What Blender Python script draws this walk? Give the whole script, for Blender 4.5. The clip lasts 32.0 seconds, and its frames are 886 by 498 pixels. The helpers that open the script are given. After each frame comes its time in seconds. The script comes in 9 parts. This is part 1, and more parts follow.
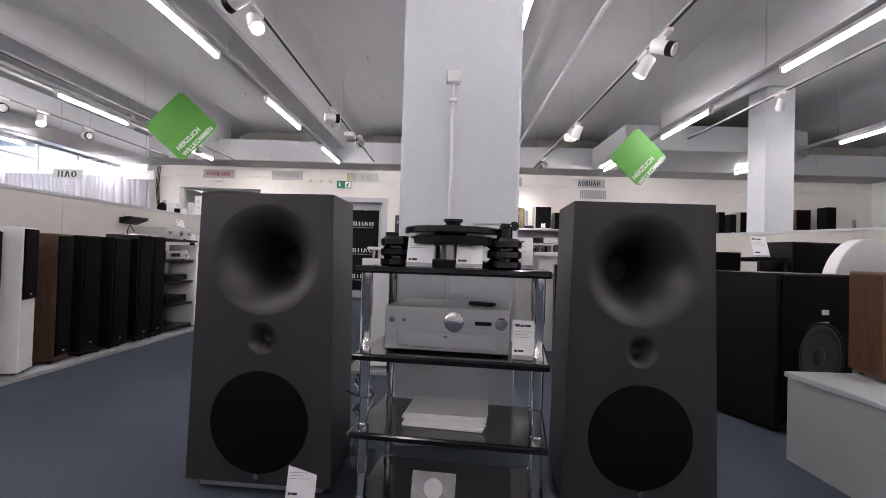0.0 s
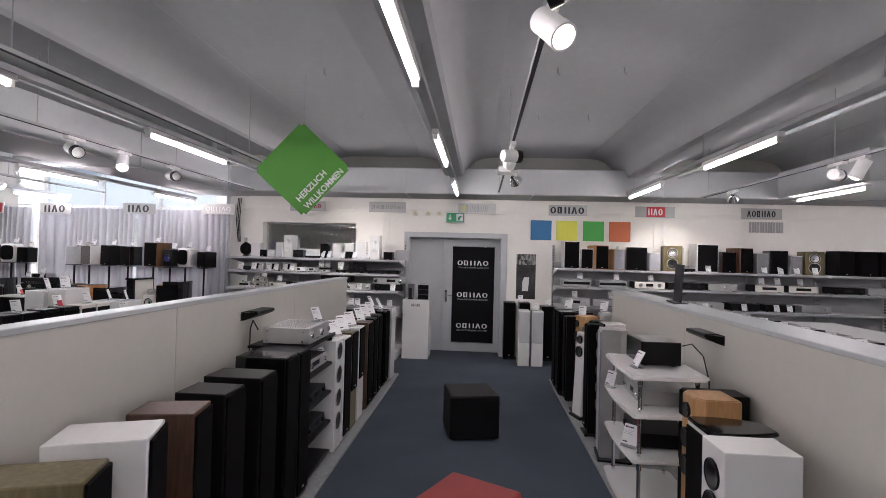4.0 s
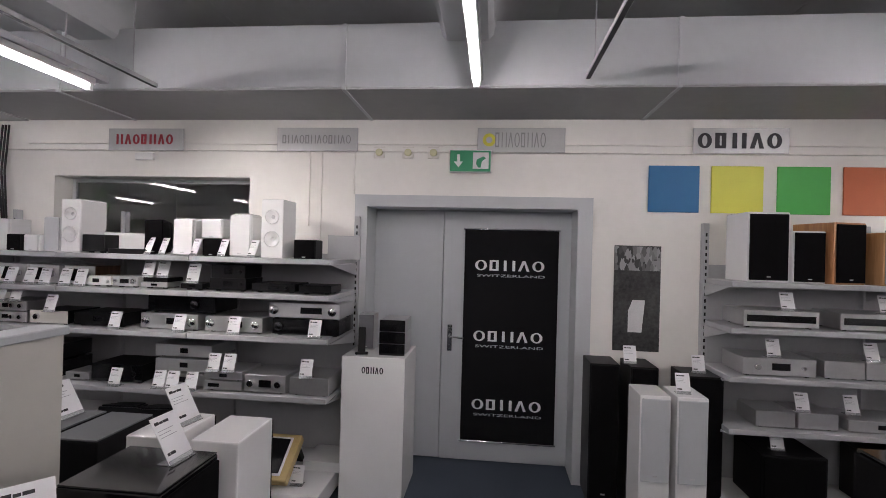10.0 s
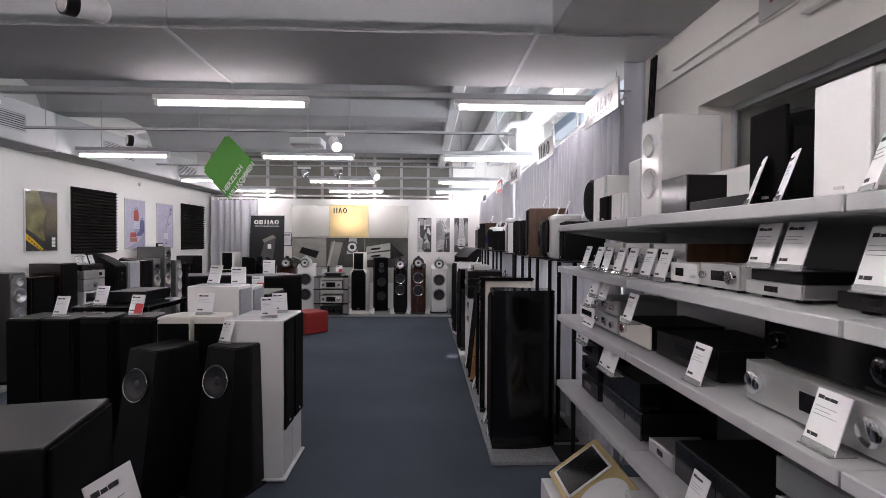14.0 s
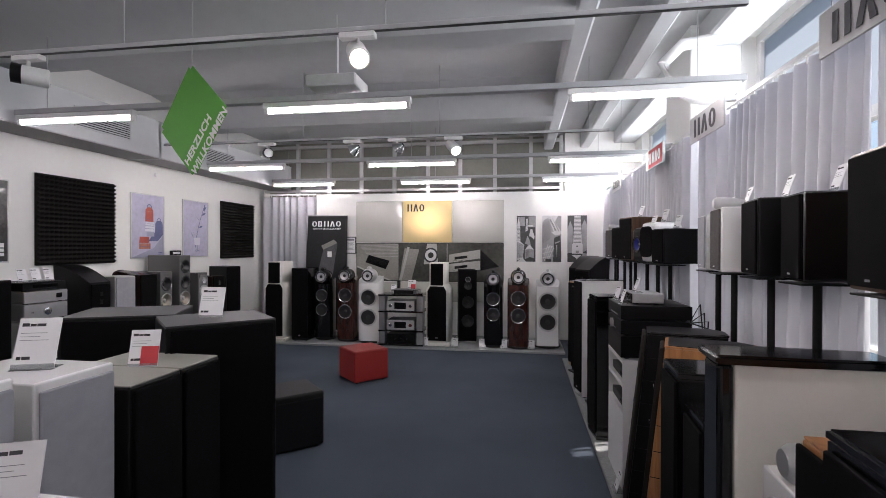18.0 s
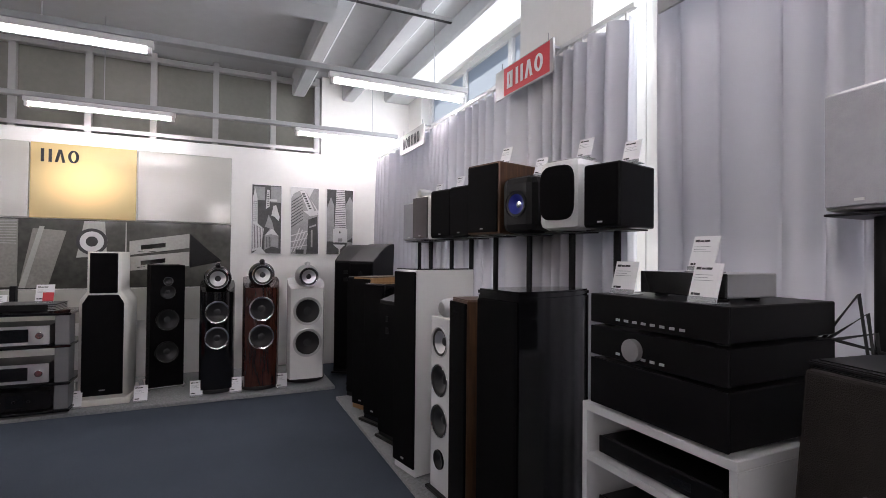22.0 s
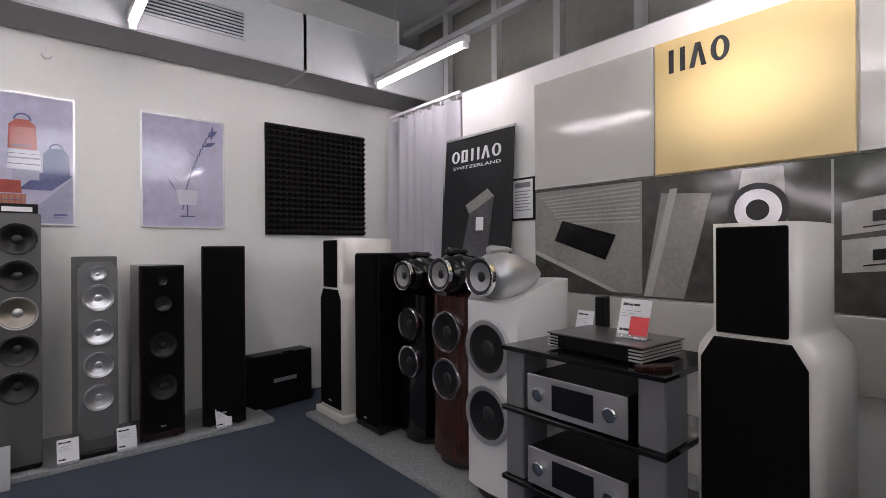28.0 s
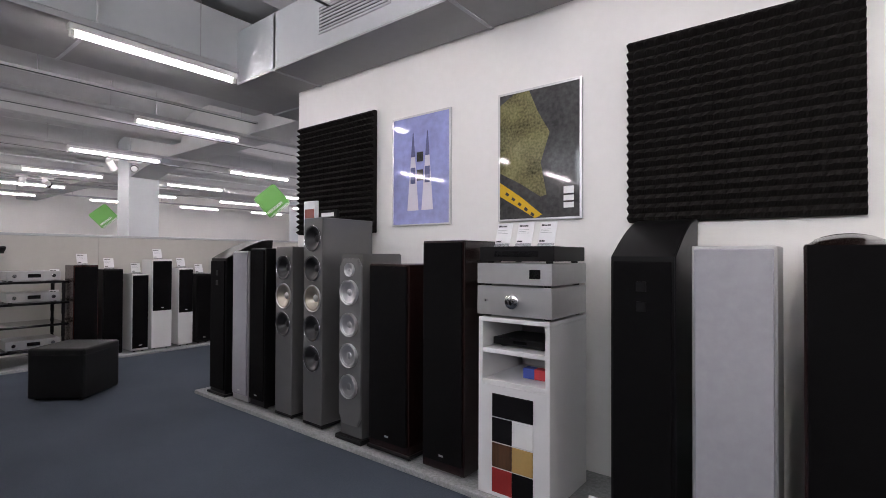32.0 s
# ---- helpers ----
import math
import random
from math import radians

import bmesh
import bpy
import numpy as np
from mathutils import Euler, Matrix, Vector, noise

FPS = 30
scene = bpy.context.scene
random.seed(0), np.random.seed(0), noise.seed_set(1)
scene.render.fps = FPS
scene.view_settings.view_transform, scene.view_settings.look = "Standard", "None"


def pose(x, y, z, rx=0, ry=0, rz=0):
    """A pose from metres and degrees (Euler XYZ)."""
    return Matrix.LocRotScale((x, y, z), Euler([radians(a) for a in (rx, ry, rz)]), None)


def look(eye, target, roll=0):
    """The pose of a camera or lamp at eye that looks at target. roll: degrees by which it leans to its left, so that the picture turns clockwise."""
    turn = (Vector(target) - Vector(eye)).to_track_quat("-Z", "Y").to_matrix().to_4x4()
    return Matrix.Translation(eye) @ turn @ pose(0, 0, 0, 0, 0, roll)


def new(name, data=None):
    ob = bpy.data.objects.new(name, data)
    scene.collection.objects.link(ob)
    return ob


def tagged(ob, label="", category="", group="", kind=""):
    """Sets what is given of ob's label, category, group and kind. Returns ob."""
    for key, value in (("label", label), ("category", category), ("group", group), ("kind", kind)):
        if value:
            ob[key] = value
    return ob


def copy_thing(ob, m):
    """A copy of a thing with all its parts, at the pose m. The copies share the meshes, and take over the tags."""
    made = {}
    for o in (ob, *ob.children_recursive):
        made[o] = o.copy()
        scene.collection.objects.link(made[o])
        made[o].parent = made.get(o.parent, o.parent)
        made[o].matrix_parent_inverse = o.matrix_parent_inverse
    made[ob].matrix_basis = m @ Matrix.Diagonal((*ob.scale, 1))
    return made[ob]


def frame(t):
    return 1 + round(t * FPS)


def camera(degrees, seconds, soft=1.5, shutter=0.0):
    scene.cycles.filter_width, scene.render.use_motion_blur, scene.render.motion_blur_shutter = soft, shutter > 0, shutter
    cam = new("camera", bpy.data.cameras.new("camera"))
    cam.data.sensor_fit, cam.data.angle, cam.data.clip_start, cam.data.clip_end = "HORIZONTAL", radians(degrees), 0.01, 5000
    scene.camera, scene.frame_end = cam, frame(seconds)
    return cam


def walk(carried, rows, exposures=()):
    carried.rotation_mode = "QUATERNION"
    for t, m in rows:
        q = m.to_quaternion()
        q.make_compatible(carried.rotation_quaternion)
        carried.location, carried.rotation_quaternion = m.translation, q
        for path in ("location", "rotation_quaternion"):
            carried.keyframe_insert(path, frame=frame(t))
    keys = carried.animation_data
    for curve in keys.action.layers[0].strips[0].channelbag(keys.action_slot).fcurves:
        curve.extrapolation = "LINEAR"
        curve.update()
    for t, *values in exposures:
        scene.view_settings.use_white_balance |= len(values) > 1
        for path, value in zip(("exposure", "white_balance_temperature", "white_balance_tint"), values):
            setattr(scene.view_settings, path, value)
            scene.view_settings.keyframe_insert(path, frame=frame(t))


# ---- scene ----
cam = camera(84.6, 32.0, soft=0.35)
# seconds, x, y, z, pitch, roll, yaw
ROWS = [
    (0.0, 0.106, -0.404, 0.931, 1.03, -1.67, 0.54),
    (0.5, -0.083, -0.275, 1.078, 0.89, -1.54, 1.59),
    (1.0, -0.340, -0.130, 1.205, 0.74, -1.59, 4.25),
    (1.5, -0.627, 0.028, 1.414, 0.52, -1.64, 7.75),
    (2.0, -0.900, 0.184, 1.584, 0.47, -1.72, 8.65),
    (2.5, -1.174, 0.368, 1.684, 0.54, -1.66, 8.46),
    (4.5, -1.729, 1.657, 1.741, 0.85, -1.52, 3.35),
    (5.0, -1.754, 2.047, 1.732, 0.88, -1.56, 3.04),
    (5.5, -1.768, 2.433, 1.759, 0.85, -1.56, 2.73),
    (6.0, -1.773, 2.869, 1.758, 0.82, -1.60, 2.57),
    (6.5, -1.805, 3.286, 1.767, 0.71, -1.65, 2.48),
    (7.0, -1.844, 3.708, 1.754, 0.73, -1.62, 2.40),
    (7.5, -1.892, 4.112, 1.770, 0.67, -1.65, 2.44),
    (8.0, -1.959, 4.534, 1.761, 0.71, -1.67, 2.48),
    (8.5, -1.968, 4.904, 1.743, 0.71, -1.72, 2.63),
    (9.0, -1.953, 5.329, 1.726, 0.63, -1.72, 2.87),
    (9.5, -1.931, 5.751, 1.731, 0.41, -1.68, 3.58),
    (10.0, -1.935, 6.148, 1.726, 0.25, -1.56, 5.92),
    (10.5, -1.987, 6.525, 1.701, -0.14, -1.41, 14.92),
    (11.0, -2.059, 6.895, 1.686, -0.45, -1.35, 24.86),
    (11.5, -2.152, 7.255, 1.672, -0.59, -1.04, 34.46),
    (12.0, -2.265, 7.567, 1.658, -0.82, -0.78, 47.49),
    (12.5, -2.410, 7.868, 1.666, -1.13, -0.36, 60.85),
    (13.0, -2.550, 8.099, 1.618, -1.03, -0.33, 73.38),
    (13.5, -2.787, 8.326, 1.589, -1.08, -0.40, 82.65),
    (14.0, -3.096, 8.462, 1.554, -0.97, -0.30, 87.88),
    (14.5, -3.436, 8.549, 1.559, -0.96, -0.18, 92.00),
    (15.0, -3.776, 8.586, 1.559, -0.91, -0.14, 95.43),
    (15.5, -4.117, 8.584, 1.593, -0.86, -0.13, 96.94),
    (17.5, -5.502, 8.431, 1.538, -0.26, -0.11, 99.05),
    (18.0, -5.832, 8.374, 1.549, -0.28, -0.16, 99.16),
    (18.5, -6.125, 8.306, 1.502, -0.09, -0.19, 98.81),
    (19.0, -6.420, 8.248, 1.470, 0.04, -0.33, 95.05),
    (19.5, -6.697, 8.194, 1.425, 0.18, -0.44, 88.99),
    (20.0, -7.002, 8.122, 1.390, 0.42, -0.55, 81.68),
    (20.5, -7.279, 8.076, 1.346, 0.51, -0.52, 77.03),
    (21.0, -7.594, 8.034, 1.309, 0.62, -0.49, 74.27),
    (21.5, -7.921, 7.979, 1.308, 0.76, -0.55, 68.22),
    (22.0, -8.298, 7.960, 1.291, 0.81, -0.54, 65.23),
    (22.5, -8.663, 7.944, 1.284, 0.95, -0.59, 64.52),
    (23.0, -9.025, 7.981, 1.288, 0.92, -0.66, 64.34),
    (23.5, -9.351, 8.031, 1.282, 0.85, -0.63, 64.41),
    (24.0, -9.678, 8.049, 1.283, 0.79, -0.65, 64.57),
    (24.5, -9.995, 8.035, 1.294, 0.81, -0.51, 65.64),
    (26.5, -11.131, 7.970, 1.331, -0.49, -0.71, 99.04),
    (27.0, -11.320, 7.839, 1.303, -0.60, -0.49, 111.75),
    (27.5, -11.433, 7.746, 1.278, -0.35, 0.13, 126.86),
    (28.0, -11.477, 7.633, 1.228, -0.12, 0.36, 139.91),
    (28.5, -11.591, 7.446, 1.246, -0.21, 0.17, 152.27),
    (29.0, -11.646, 7.207, 1.235, -0.21, 0.29, 165.56),
    (29.5, -11.682, 6.922, 1.214, 0.25, 0.47, 179.97),
    (30.0, -11.580, 6.741, 1.192, 0.69, 0.21, -166.03),
    (30.5, -11.395, 6.626, 1.172, 0.92, -0.02, -157.49),
    (31.0, -11.197, 6.508, 1.187, 0.88, -0.16, -153.06),
    (31.5, -10.975, 6.365, 1.167, 0.81, -0.17, -148.57),
    (32.0, -10.728, 6.185, 1.181, 0.76, -0.22, -141.85),
]
EXPOSURES = [(t, e, 6500, 14) for t, e in ((0.0, 1.0), (1.0, 0.83), (2.0, 0.68), (5.0, 0.52), (9.0, 0.45), (11.0, 0.32), (13.0, 0.18), (15.0, 0.2), (18.0, 0.1), (21.0, 0.08), (24.0, 0.13), (26.0, -0.2), (27.0, -0.36), (27.6, -0.2), (28.4, 0.12), (29.0, 0.22), (30.0, 0.38), (31.0, 0.46), (32.0, 0.6))]
walk(cam, [(t, pose(x, y, z, 90 + pitch, roll, yaw)) for t, x, y, z, pitch, roll, yaw in ROWS], EXPOSURES)

# ---- daylight ----
world = bpy.data.worlds.new("world")
scene.world = world
world.use_nodes = True
sky = world.node_tree.nodes.new("ShaderNodeTexSky")
sky.sky_type, sky.sun_disc = "NISHITA", False
sky.sun_elevation, sky.sun_rotation = radians(52), radians(341)
world.node_tree.links.new(sky.outputs[0], world.node_tree.nodes["Background"].inputs[0])
world.node_tree.nodes["Background"].inputs[1].default_value = 0.12
sun = new("sun", bpy.data.lights.new("sun", "SUN"))
sun.data.energy, sun.data.angle, sun.data.color = 5.0, radians(0.5), (1, 0.96, 0.9)
sun.matrix_world = look((-15.9, 26.6, 24.4), (-9.7, 8.8, 0))
TUBE = 40.0
# ---- materials ----
MATS = {}


def mat(name, color, rough=0.5, metal=0.0, var=0.06, scale=6.0, bump=0.0, bscale=120.0, coat=0.0, fine=None, spec=0.5):
    """A surface with two scales of variation in colour, and a fine relief."""
    m = bpy.data.materials.new(name)
    m.use_nodes = True
    nt = m.node_tree
    b = nt.nodes["Principled BSDF"]
    b.inputs["Roughness"].default_value, b.inputs["Metallic"].default_value = rough, metal
    b.inputs["Specular IOR Level"].default_value = spec
    b.inputs["Coat Weight"].default_value = coat
    b.inputs["Coat Roughness"].default_value = 0.08
    tc = nt.nodes.new("ShaderNodeTexCoord")
    n1 = nt.nodes.new("ShaderNodeTexNoise")
    n1.inputs["Scale"].default_value, n1.inputs["Detail"].default_value = scale, 4
    n2 = nt.nodes.new("ShaderNodeTexNoise")
    n2.inputs["Scale"].default_value, n2.inputs["Detail"].default_value = fine or scale * 14, 2
    add = nt.nodes.new("ShaderNodeMath")
    add.operation = "MULTIPLY_ADD"
    add.inputs[1].default_value = 0.6
    ramp = nt.nodes.new("ShaderNodeMix")
    ramp.data_type = "RGBA"
    lo = [max(0, c * (1 - var)) for c in color]
    hi = [min(1, c * (1 + var)) for c in color]
    ramp.inputs[6].default_value, ramp.inputs[7].default_value = (*lo, 1), (*hi, 1)
    for n in (n1, n2):
        nt.links.new(tc.outputs["Object"], n.inputs["Vector"])
    nt.links.new(n2.outputs[0], add.inputs[0])
    nt.links.new(n1.outputs[0], add.inputs[2])
    mr = nt.nodes.new("ShaderNodeMapRange")
    mr.inputs[1].default_value, mr.inputs[2].default_value = 0.5, 1.1
    nt.links.new(add.outputs[0], mr.inputs[0])
    nt.links.new(mr.outputs[0], ramp.inputs[0])
    nt.links.new(ramp.outputs[2], b.inputs["Base Color"])
    if bump:
        n3 = nt.nodes.new("ShaderNodeTexNoise")
        n3.inputs["Scale"].default_value, n3.inputs["Detail"].default_value = bscale, 3
        bp = nt.nodes.new("ShaderNodeBump")
        bp.inputs["Strength"].default_value, bp.inputs["Distance"].default_value = bump, 0.004
        nt.links.new(tc.outputs["Object"], n3.inputs["Vector"])
        nt.links.new(n3.outputs[0], bp.inputs["Height"])
        nt.links.new(bp.outputs[0], b.inputs["Normal"])
    MATS[name] = m
    return m


def wood(name, dark, light, rough=0.4, scale=3.0, coat=0.0, axis=2):
    """Veneer with grain along one axis."""
    m = mat(name, dark, rough, coat=coat)
    nt = m.node_tree
    b = nt.nodes["Principled BSDF"]
    tc = nt.nodes.new("ShaderNodeTexCoord")
    mp = nt.nodes.new("ShaderNodeMapping")
    mp.inputs["Scale"].default_value = [scale * (0.12 if k == axis else 1) for k in range(3)]
    ns = nt.nodes.new("ShaderNodeTexNoise")
    ns.inputs["Scale"].default_value, ns.inputs["Detail"].default_value = 14, 6
    ns.inputs["Distortion"].default_value = 0.6
    cr = nt.nodes.new("ShaderNodeValToRGB")
    cr.color_ramp.elements[0].position, cr.color_ramp.elements[0].color = 0.32, (*dark, 1)
    cr.color_ramp.elements[1].position, cr.color_ramp.elements[1].color = 0.7, (*light, 1)
    nt.links.new(tc.outputs["Object"], mp.inputs[0])
    nt.links.new(mp.outputs[0], ns.inputs["Vector"])
    nt.links.new(ns.outputs[0], cr.inputs[0])
    nt.links.new(cr.outputs[0], b.inputs["Base Color"])
    return m


def glow(name, color, strength):
    m = bpy.data.materials.new(name)
    m.use_nodes = True
    b = m.node_tree.nodes["Principled BSDF"]
    b.inputs["Base Color"].default_value = (*color, 1)
    b.inputs["Emission Color"].default_value = (*color, 1)
    b.inputs["Emission Strength"].default_value = strength
    MATS[name] = m
    return m


WALL = mat("white_wall_paint", (0.83, 0.825, 0.8), 0.6, var=0.03, scale=1.3, bump=0.12, bscale=160)
WARM = mat("warm_white_paint", (0.82, 0.805, 0.76), 0.6, var=0.03, scale=1.3, bump=0.12, bscale=160)
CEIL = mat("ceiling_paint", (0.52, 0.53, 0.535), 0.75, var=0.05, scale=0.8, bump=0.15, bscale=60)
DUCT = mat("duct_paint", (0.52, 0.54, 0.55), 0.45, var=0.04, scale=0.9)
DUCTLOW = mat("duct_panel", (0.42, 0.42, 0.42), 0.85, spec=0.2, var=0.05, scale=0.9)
GREYP = mat("grey_paint", (0.5, 0.52, 0.53), 0.45, var=0.03)
DOORG = mat("door_grey", (0.52, 0.54, 0.56), 0.4, var=0.03)
CARPET = mat("blue_carpet", (0.068, 0.084, 0.108), 0.95, spec=0.2, var=0.24, scale=1.1, bump=0.8, bscale=220, fine=110)
FLECK = mat("grey_plinth_felt", (0.3, 0.31, 0.31), 0.95, var=0.3, scale=60, bump=0.5, bscale=300, fine=220)
PART = mat("beige_partition", (0.47, 0.46, 0.42), 0.5, var=0.04, scale=1.1)
PTOP = mat("partition_cap", (0.42, 0.44, 0.45), 0.35, var=0.04)
METAL = mat("shelf_steel", (0.41, 0.415, 0.425), 0.45, var=0.05, scale=3)
CHROME = mat("chrome", (0.75, 0.75, 0.76), 0.14, 1.0, var=0.03)
ALU = mat("brushed_aluminium", (0.62, 0.62, 0.62), 0.33, 0.8, var=0.05, scale=40)
BLACK = mat("black_lacquer", (0.005, 0.005, 0.006), 0.12, var=0.1, coat=0.3)
SATIN = mat("black_satin", (0.0055, 0.0052, 0.0058), 0.38, var=0.12, scale=8, spec=0.18)
CLOTH = mat("black_grille_cloth", (0.0036, 0.0034, 0.0038), 0.9, spec=0.1, var=0.2, scale=30, bump=0.5, bscale=500)
GREYCL = mat("grey_grille_cloth", (0.2, 0.2, 0.215), 0.9, var=0.1, scale=30, bump=0.5, bscale=500)
BROWNCL = mat("brown_grille_cloth", (0.085, 0.077, 0.078), 0.9, var=0.15, scale=30, bump=0.5, bscale=500)
SILVERCL = mat("silver_grille_cloth", (0.33, 0.33, 0.36), 0.8, var=0.07, scale=30, bump=0.4, bscale=500)
WHITE = mat("white_lacquer", (0.8, 0.8, 0.79), 0.25, var=0.02, coat=0.3)
CREAM = mat("cream_lacquer", (0.74, 0.72, 0.66), 0.28, var=0.02, coat=0.3)
OFFW = mat("off_white_panel", (0.72, 0.72, 0.72), 0.45, var=0.02)
SILVER = mat("silver_metal", (0.55, 0.55, 0.55), 0.35, 0.75, var=0.04, scale=20)
CONE = mat("grey_cone", (0.022, 0.022, 0.024), 0.4, var=0.1)
CONEB = mat("black_cone", (0.009, 0.009, 0.01), 0.4, var=0.1)
CONEW = mat("aluminium_cone", (0.6, 0.6, 0.61), 0.28, 0.85, var=0.03)
RUBBER = mat("black_rubber", (0.012, 0.012, 0.012), 0.6, var=0.1)
GREYM = mat("grey_lacquer", (0.13, 0.13, 0.128), 0.28, 0.3, var=0.05, coat=0.3)
OLIVE = wood("olive_veneer", (0.09, 0.075, 0.03), (0.16, 0.13, 0.055))
BROWN = wood("brown_veneer", (0.045, 0.022, 0.014), (0.1, 0.05, 0.03))
WALNUT = wood("walnut_veneer", (0.06, 0.03, 0.016), (0.13, 0.065, 0.032), 0.3)
OAK = wood("oak_veneer", (0.36, 0.19, 0.075), (0.5, 0.29, 0.13))
CHERRY = wood("cherry_veneer", (0.33, 0.14, 0.05), (0.5, 0.24, 0.095), 0.3, coat=0.3)
ROSE = wood("rosenut_veneer", (0.03, 0.009, 0.007), (0.062, 0.021, 0.015), 0.25, coat=0.5)
DKROSE = wood("dark_rosewood", (0.025, 0.008, 0.007), (0.06, 0.018, 0.014), 0.25, coat=0.4)
RED = mat("red_leather", (0.3, 0.022, 0.02), 0.5, var=0.08, bump=0.25, bscale=220)
BLKLEA = mat("black_leather", (0.0055, 0.0055, 0.006), 0.5, spec=0.25, var=0.15, bump=0.25, bscale=220)
GREEN = mat("green_card", (0.1, 0.35, 0.05), 0.5, var=0.02)
PAPER = mat("paper", (0.82, 0.82, 0.83), 0.6, var=0.02)
INK = mat("grey_print", (0.25, 0.25, 0.27), 0.6)
DARKINK = mat("dark_print", (0.025, 0.025, 0.03), 0.6)
REDINK = mat("red_print", (0.62, 0.05, 0.06), 0.6)
LETTER = mat("white_lettering", (0.8, 0.8, 0.8), 0.5)
SIGN = mat("sign_aluminium", (0.45, 0.45, 0.45), 0.4, 0.5, var=0.05)
FOAM = mat("black_foam", (0.01, 0.0088, 0.008), 0.95, spec=0.2, var=0.2, scale=20, bump=0.4, bscale=300)
DISPLAY = mat("display_glass", (0.006, 0.006, 0.007), 0.12)
CONCR = mat("pillar_paint", (0.62, 0.66, 0.68), 0.55, var=0.04, scale=1.5, bump=0.15, bscale=80)
CABLE = mat("black_cable", (0.012, 0.012, 0.012), 0.5)
LAMPW = mat("lamp_white", (0.78, 0.78, 0.77), 0.35)
TUBEM = glow("fluorescent_tube", (1.0, 0.93, 0.95), TUBE)
SPOTM = glow("spot_bulb", (1.0, 0.93, 0.82), 30.0)

# glass for the panes
GLASS = bpy.data.materials.new("window_glass")
GLASS.use_nodes = True
_g = GLASS.node_tree.nodes["Principled BSDF"]
_g.inputs["Transmission Weight"].default_value, _g.inputs["Roughness"].default_value = 1.0, 0.0
_g.inputs["Base Color"].default_value = (0.95, 0.97, 0.97, 1)
_g.inputs["IOR"].default_value = 1.45
FROST = bpy.data.materials.new("frosted_glass")
FROST.use_nodes = True
_n = FROST.node_tree
_t = _n.nodes.new("ShaderNodeBsdfTranslucent")
_t.inputs[0].default_value = (0.62, 0.66, 0.7, 1)
_n.links.new(_t.outputs[0], _n.nodes["Material Output"].inputs[0])

ACRYL = bpy.data.materials.new("clear_acrylic")
ACRYL.use_nodes = True
_g = ACRYL.node_tree.nodes["Principled BSDF"]
_g.inputs["Transmission Weight"].default_value, _g.inputs["Roughness"].default_value = 0.75, 0.06
_g.inputs["Base Color"].default_value = (0.9, 0.92, 0.93, 1)

# ---- building helpers ----
def part(name, bm, material, parent=None, label=""):
    """One mesh object from a bmesh, under a thing or a part."""
    me = bpy.data.meshes.new(name)
    bm.to_mesh(me)
    bm.free()
    me.materials.append(material)
    ob = new(name, me)
    ob.parent = parent
    if label:
        ob["label"] = label
    return ob


def lettering(bm, material, parent, name="lettering"):
    """Each separate character or shape of a word as a part of its own."""
    left_, seen = list(bm.verts), set()
    for v0 in left_:
        if v0 in seen:
            continue
        island, stack = [], [v0]
        seen.add(v0)
        while stack:
            v = stack.pop()
            island.append(v)
            for e in v.link_edges:
                o = e.other_vert(v)
                if o not in seen:
                    seen.add(o)
                    stack.append(o)
        one, faces = bmesh.new(), []
        twin = {v: one.verts.new(v.co) for v in island}
        for v in island:
            for f in v.link_faces:
                if f not in faces:
                    faces.append(f)
                    one.faces.new([twin[q] for q in f.verts])
        part(name, one, material, parent)
    bm.free()


def thing(name, m, label, category, group="", kind=""):
    """An Empty at the base of a thing, at the pose m."""
    ob = new(name)
    ob.empty_display_size = 0.1
    ob.matrix_basis = m
    return tagged(ob, label, category, group, kind)


def add_box(bm, x0, y0, z0, x1, y1, z1):
    v = [bm.verts.new(p) for p in ((x0, y0, z0), (x1, y0, z0), (x1, y1, z0), (x0, y1, z0), (x0, y0, z1), (x1, y0, z1), (x1, y1, z1), (x0, y1, z1))]
    for f in ((3, 2, 1, 0), (4, 5, 6, 7), (0, 1, 5, 4), (1, 2, 6, 5), (2, 3, 7, 6), (3, 0, 4, 7)):
        bm.faces.new([v[i] for i in f])
    return bm


def box(x0, y0, z0, x1, y1, z1, r=0.0, seg=1):
    """A box with rounded edges."""
    bm = add_box(bmesh.new(), min(x0, x1), min(y0, y1), min(z0, z1), max(x0, x1), max(y0, y1), max(z0, z1))
    if r > 0:
        bmesh.ops.bevel(bm, geom=bm.edges[:], offset=r, segments=seg, profile=0.5, affect="EDGES")
    return bm


def boxes(rows, r=0.0):
    bm = bmesh.new()
    for a in rows:
        add_box(bm, *a)
    if r > 0:
        bmesh.ops.bevel(bm, geom=bm.edges[:], offset=r, segments=1, affect="EDGES")
    return bm


def smooth(bm, angle=40):
    for f in bm.faces:
        f.smooth = True
    for e in bm.edges:
        if len(e.link_faces) == 2 and e.calc_face_angle(0) > radians(angle):
            e.smooth = False
    return bm


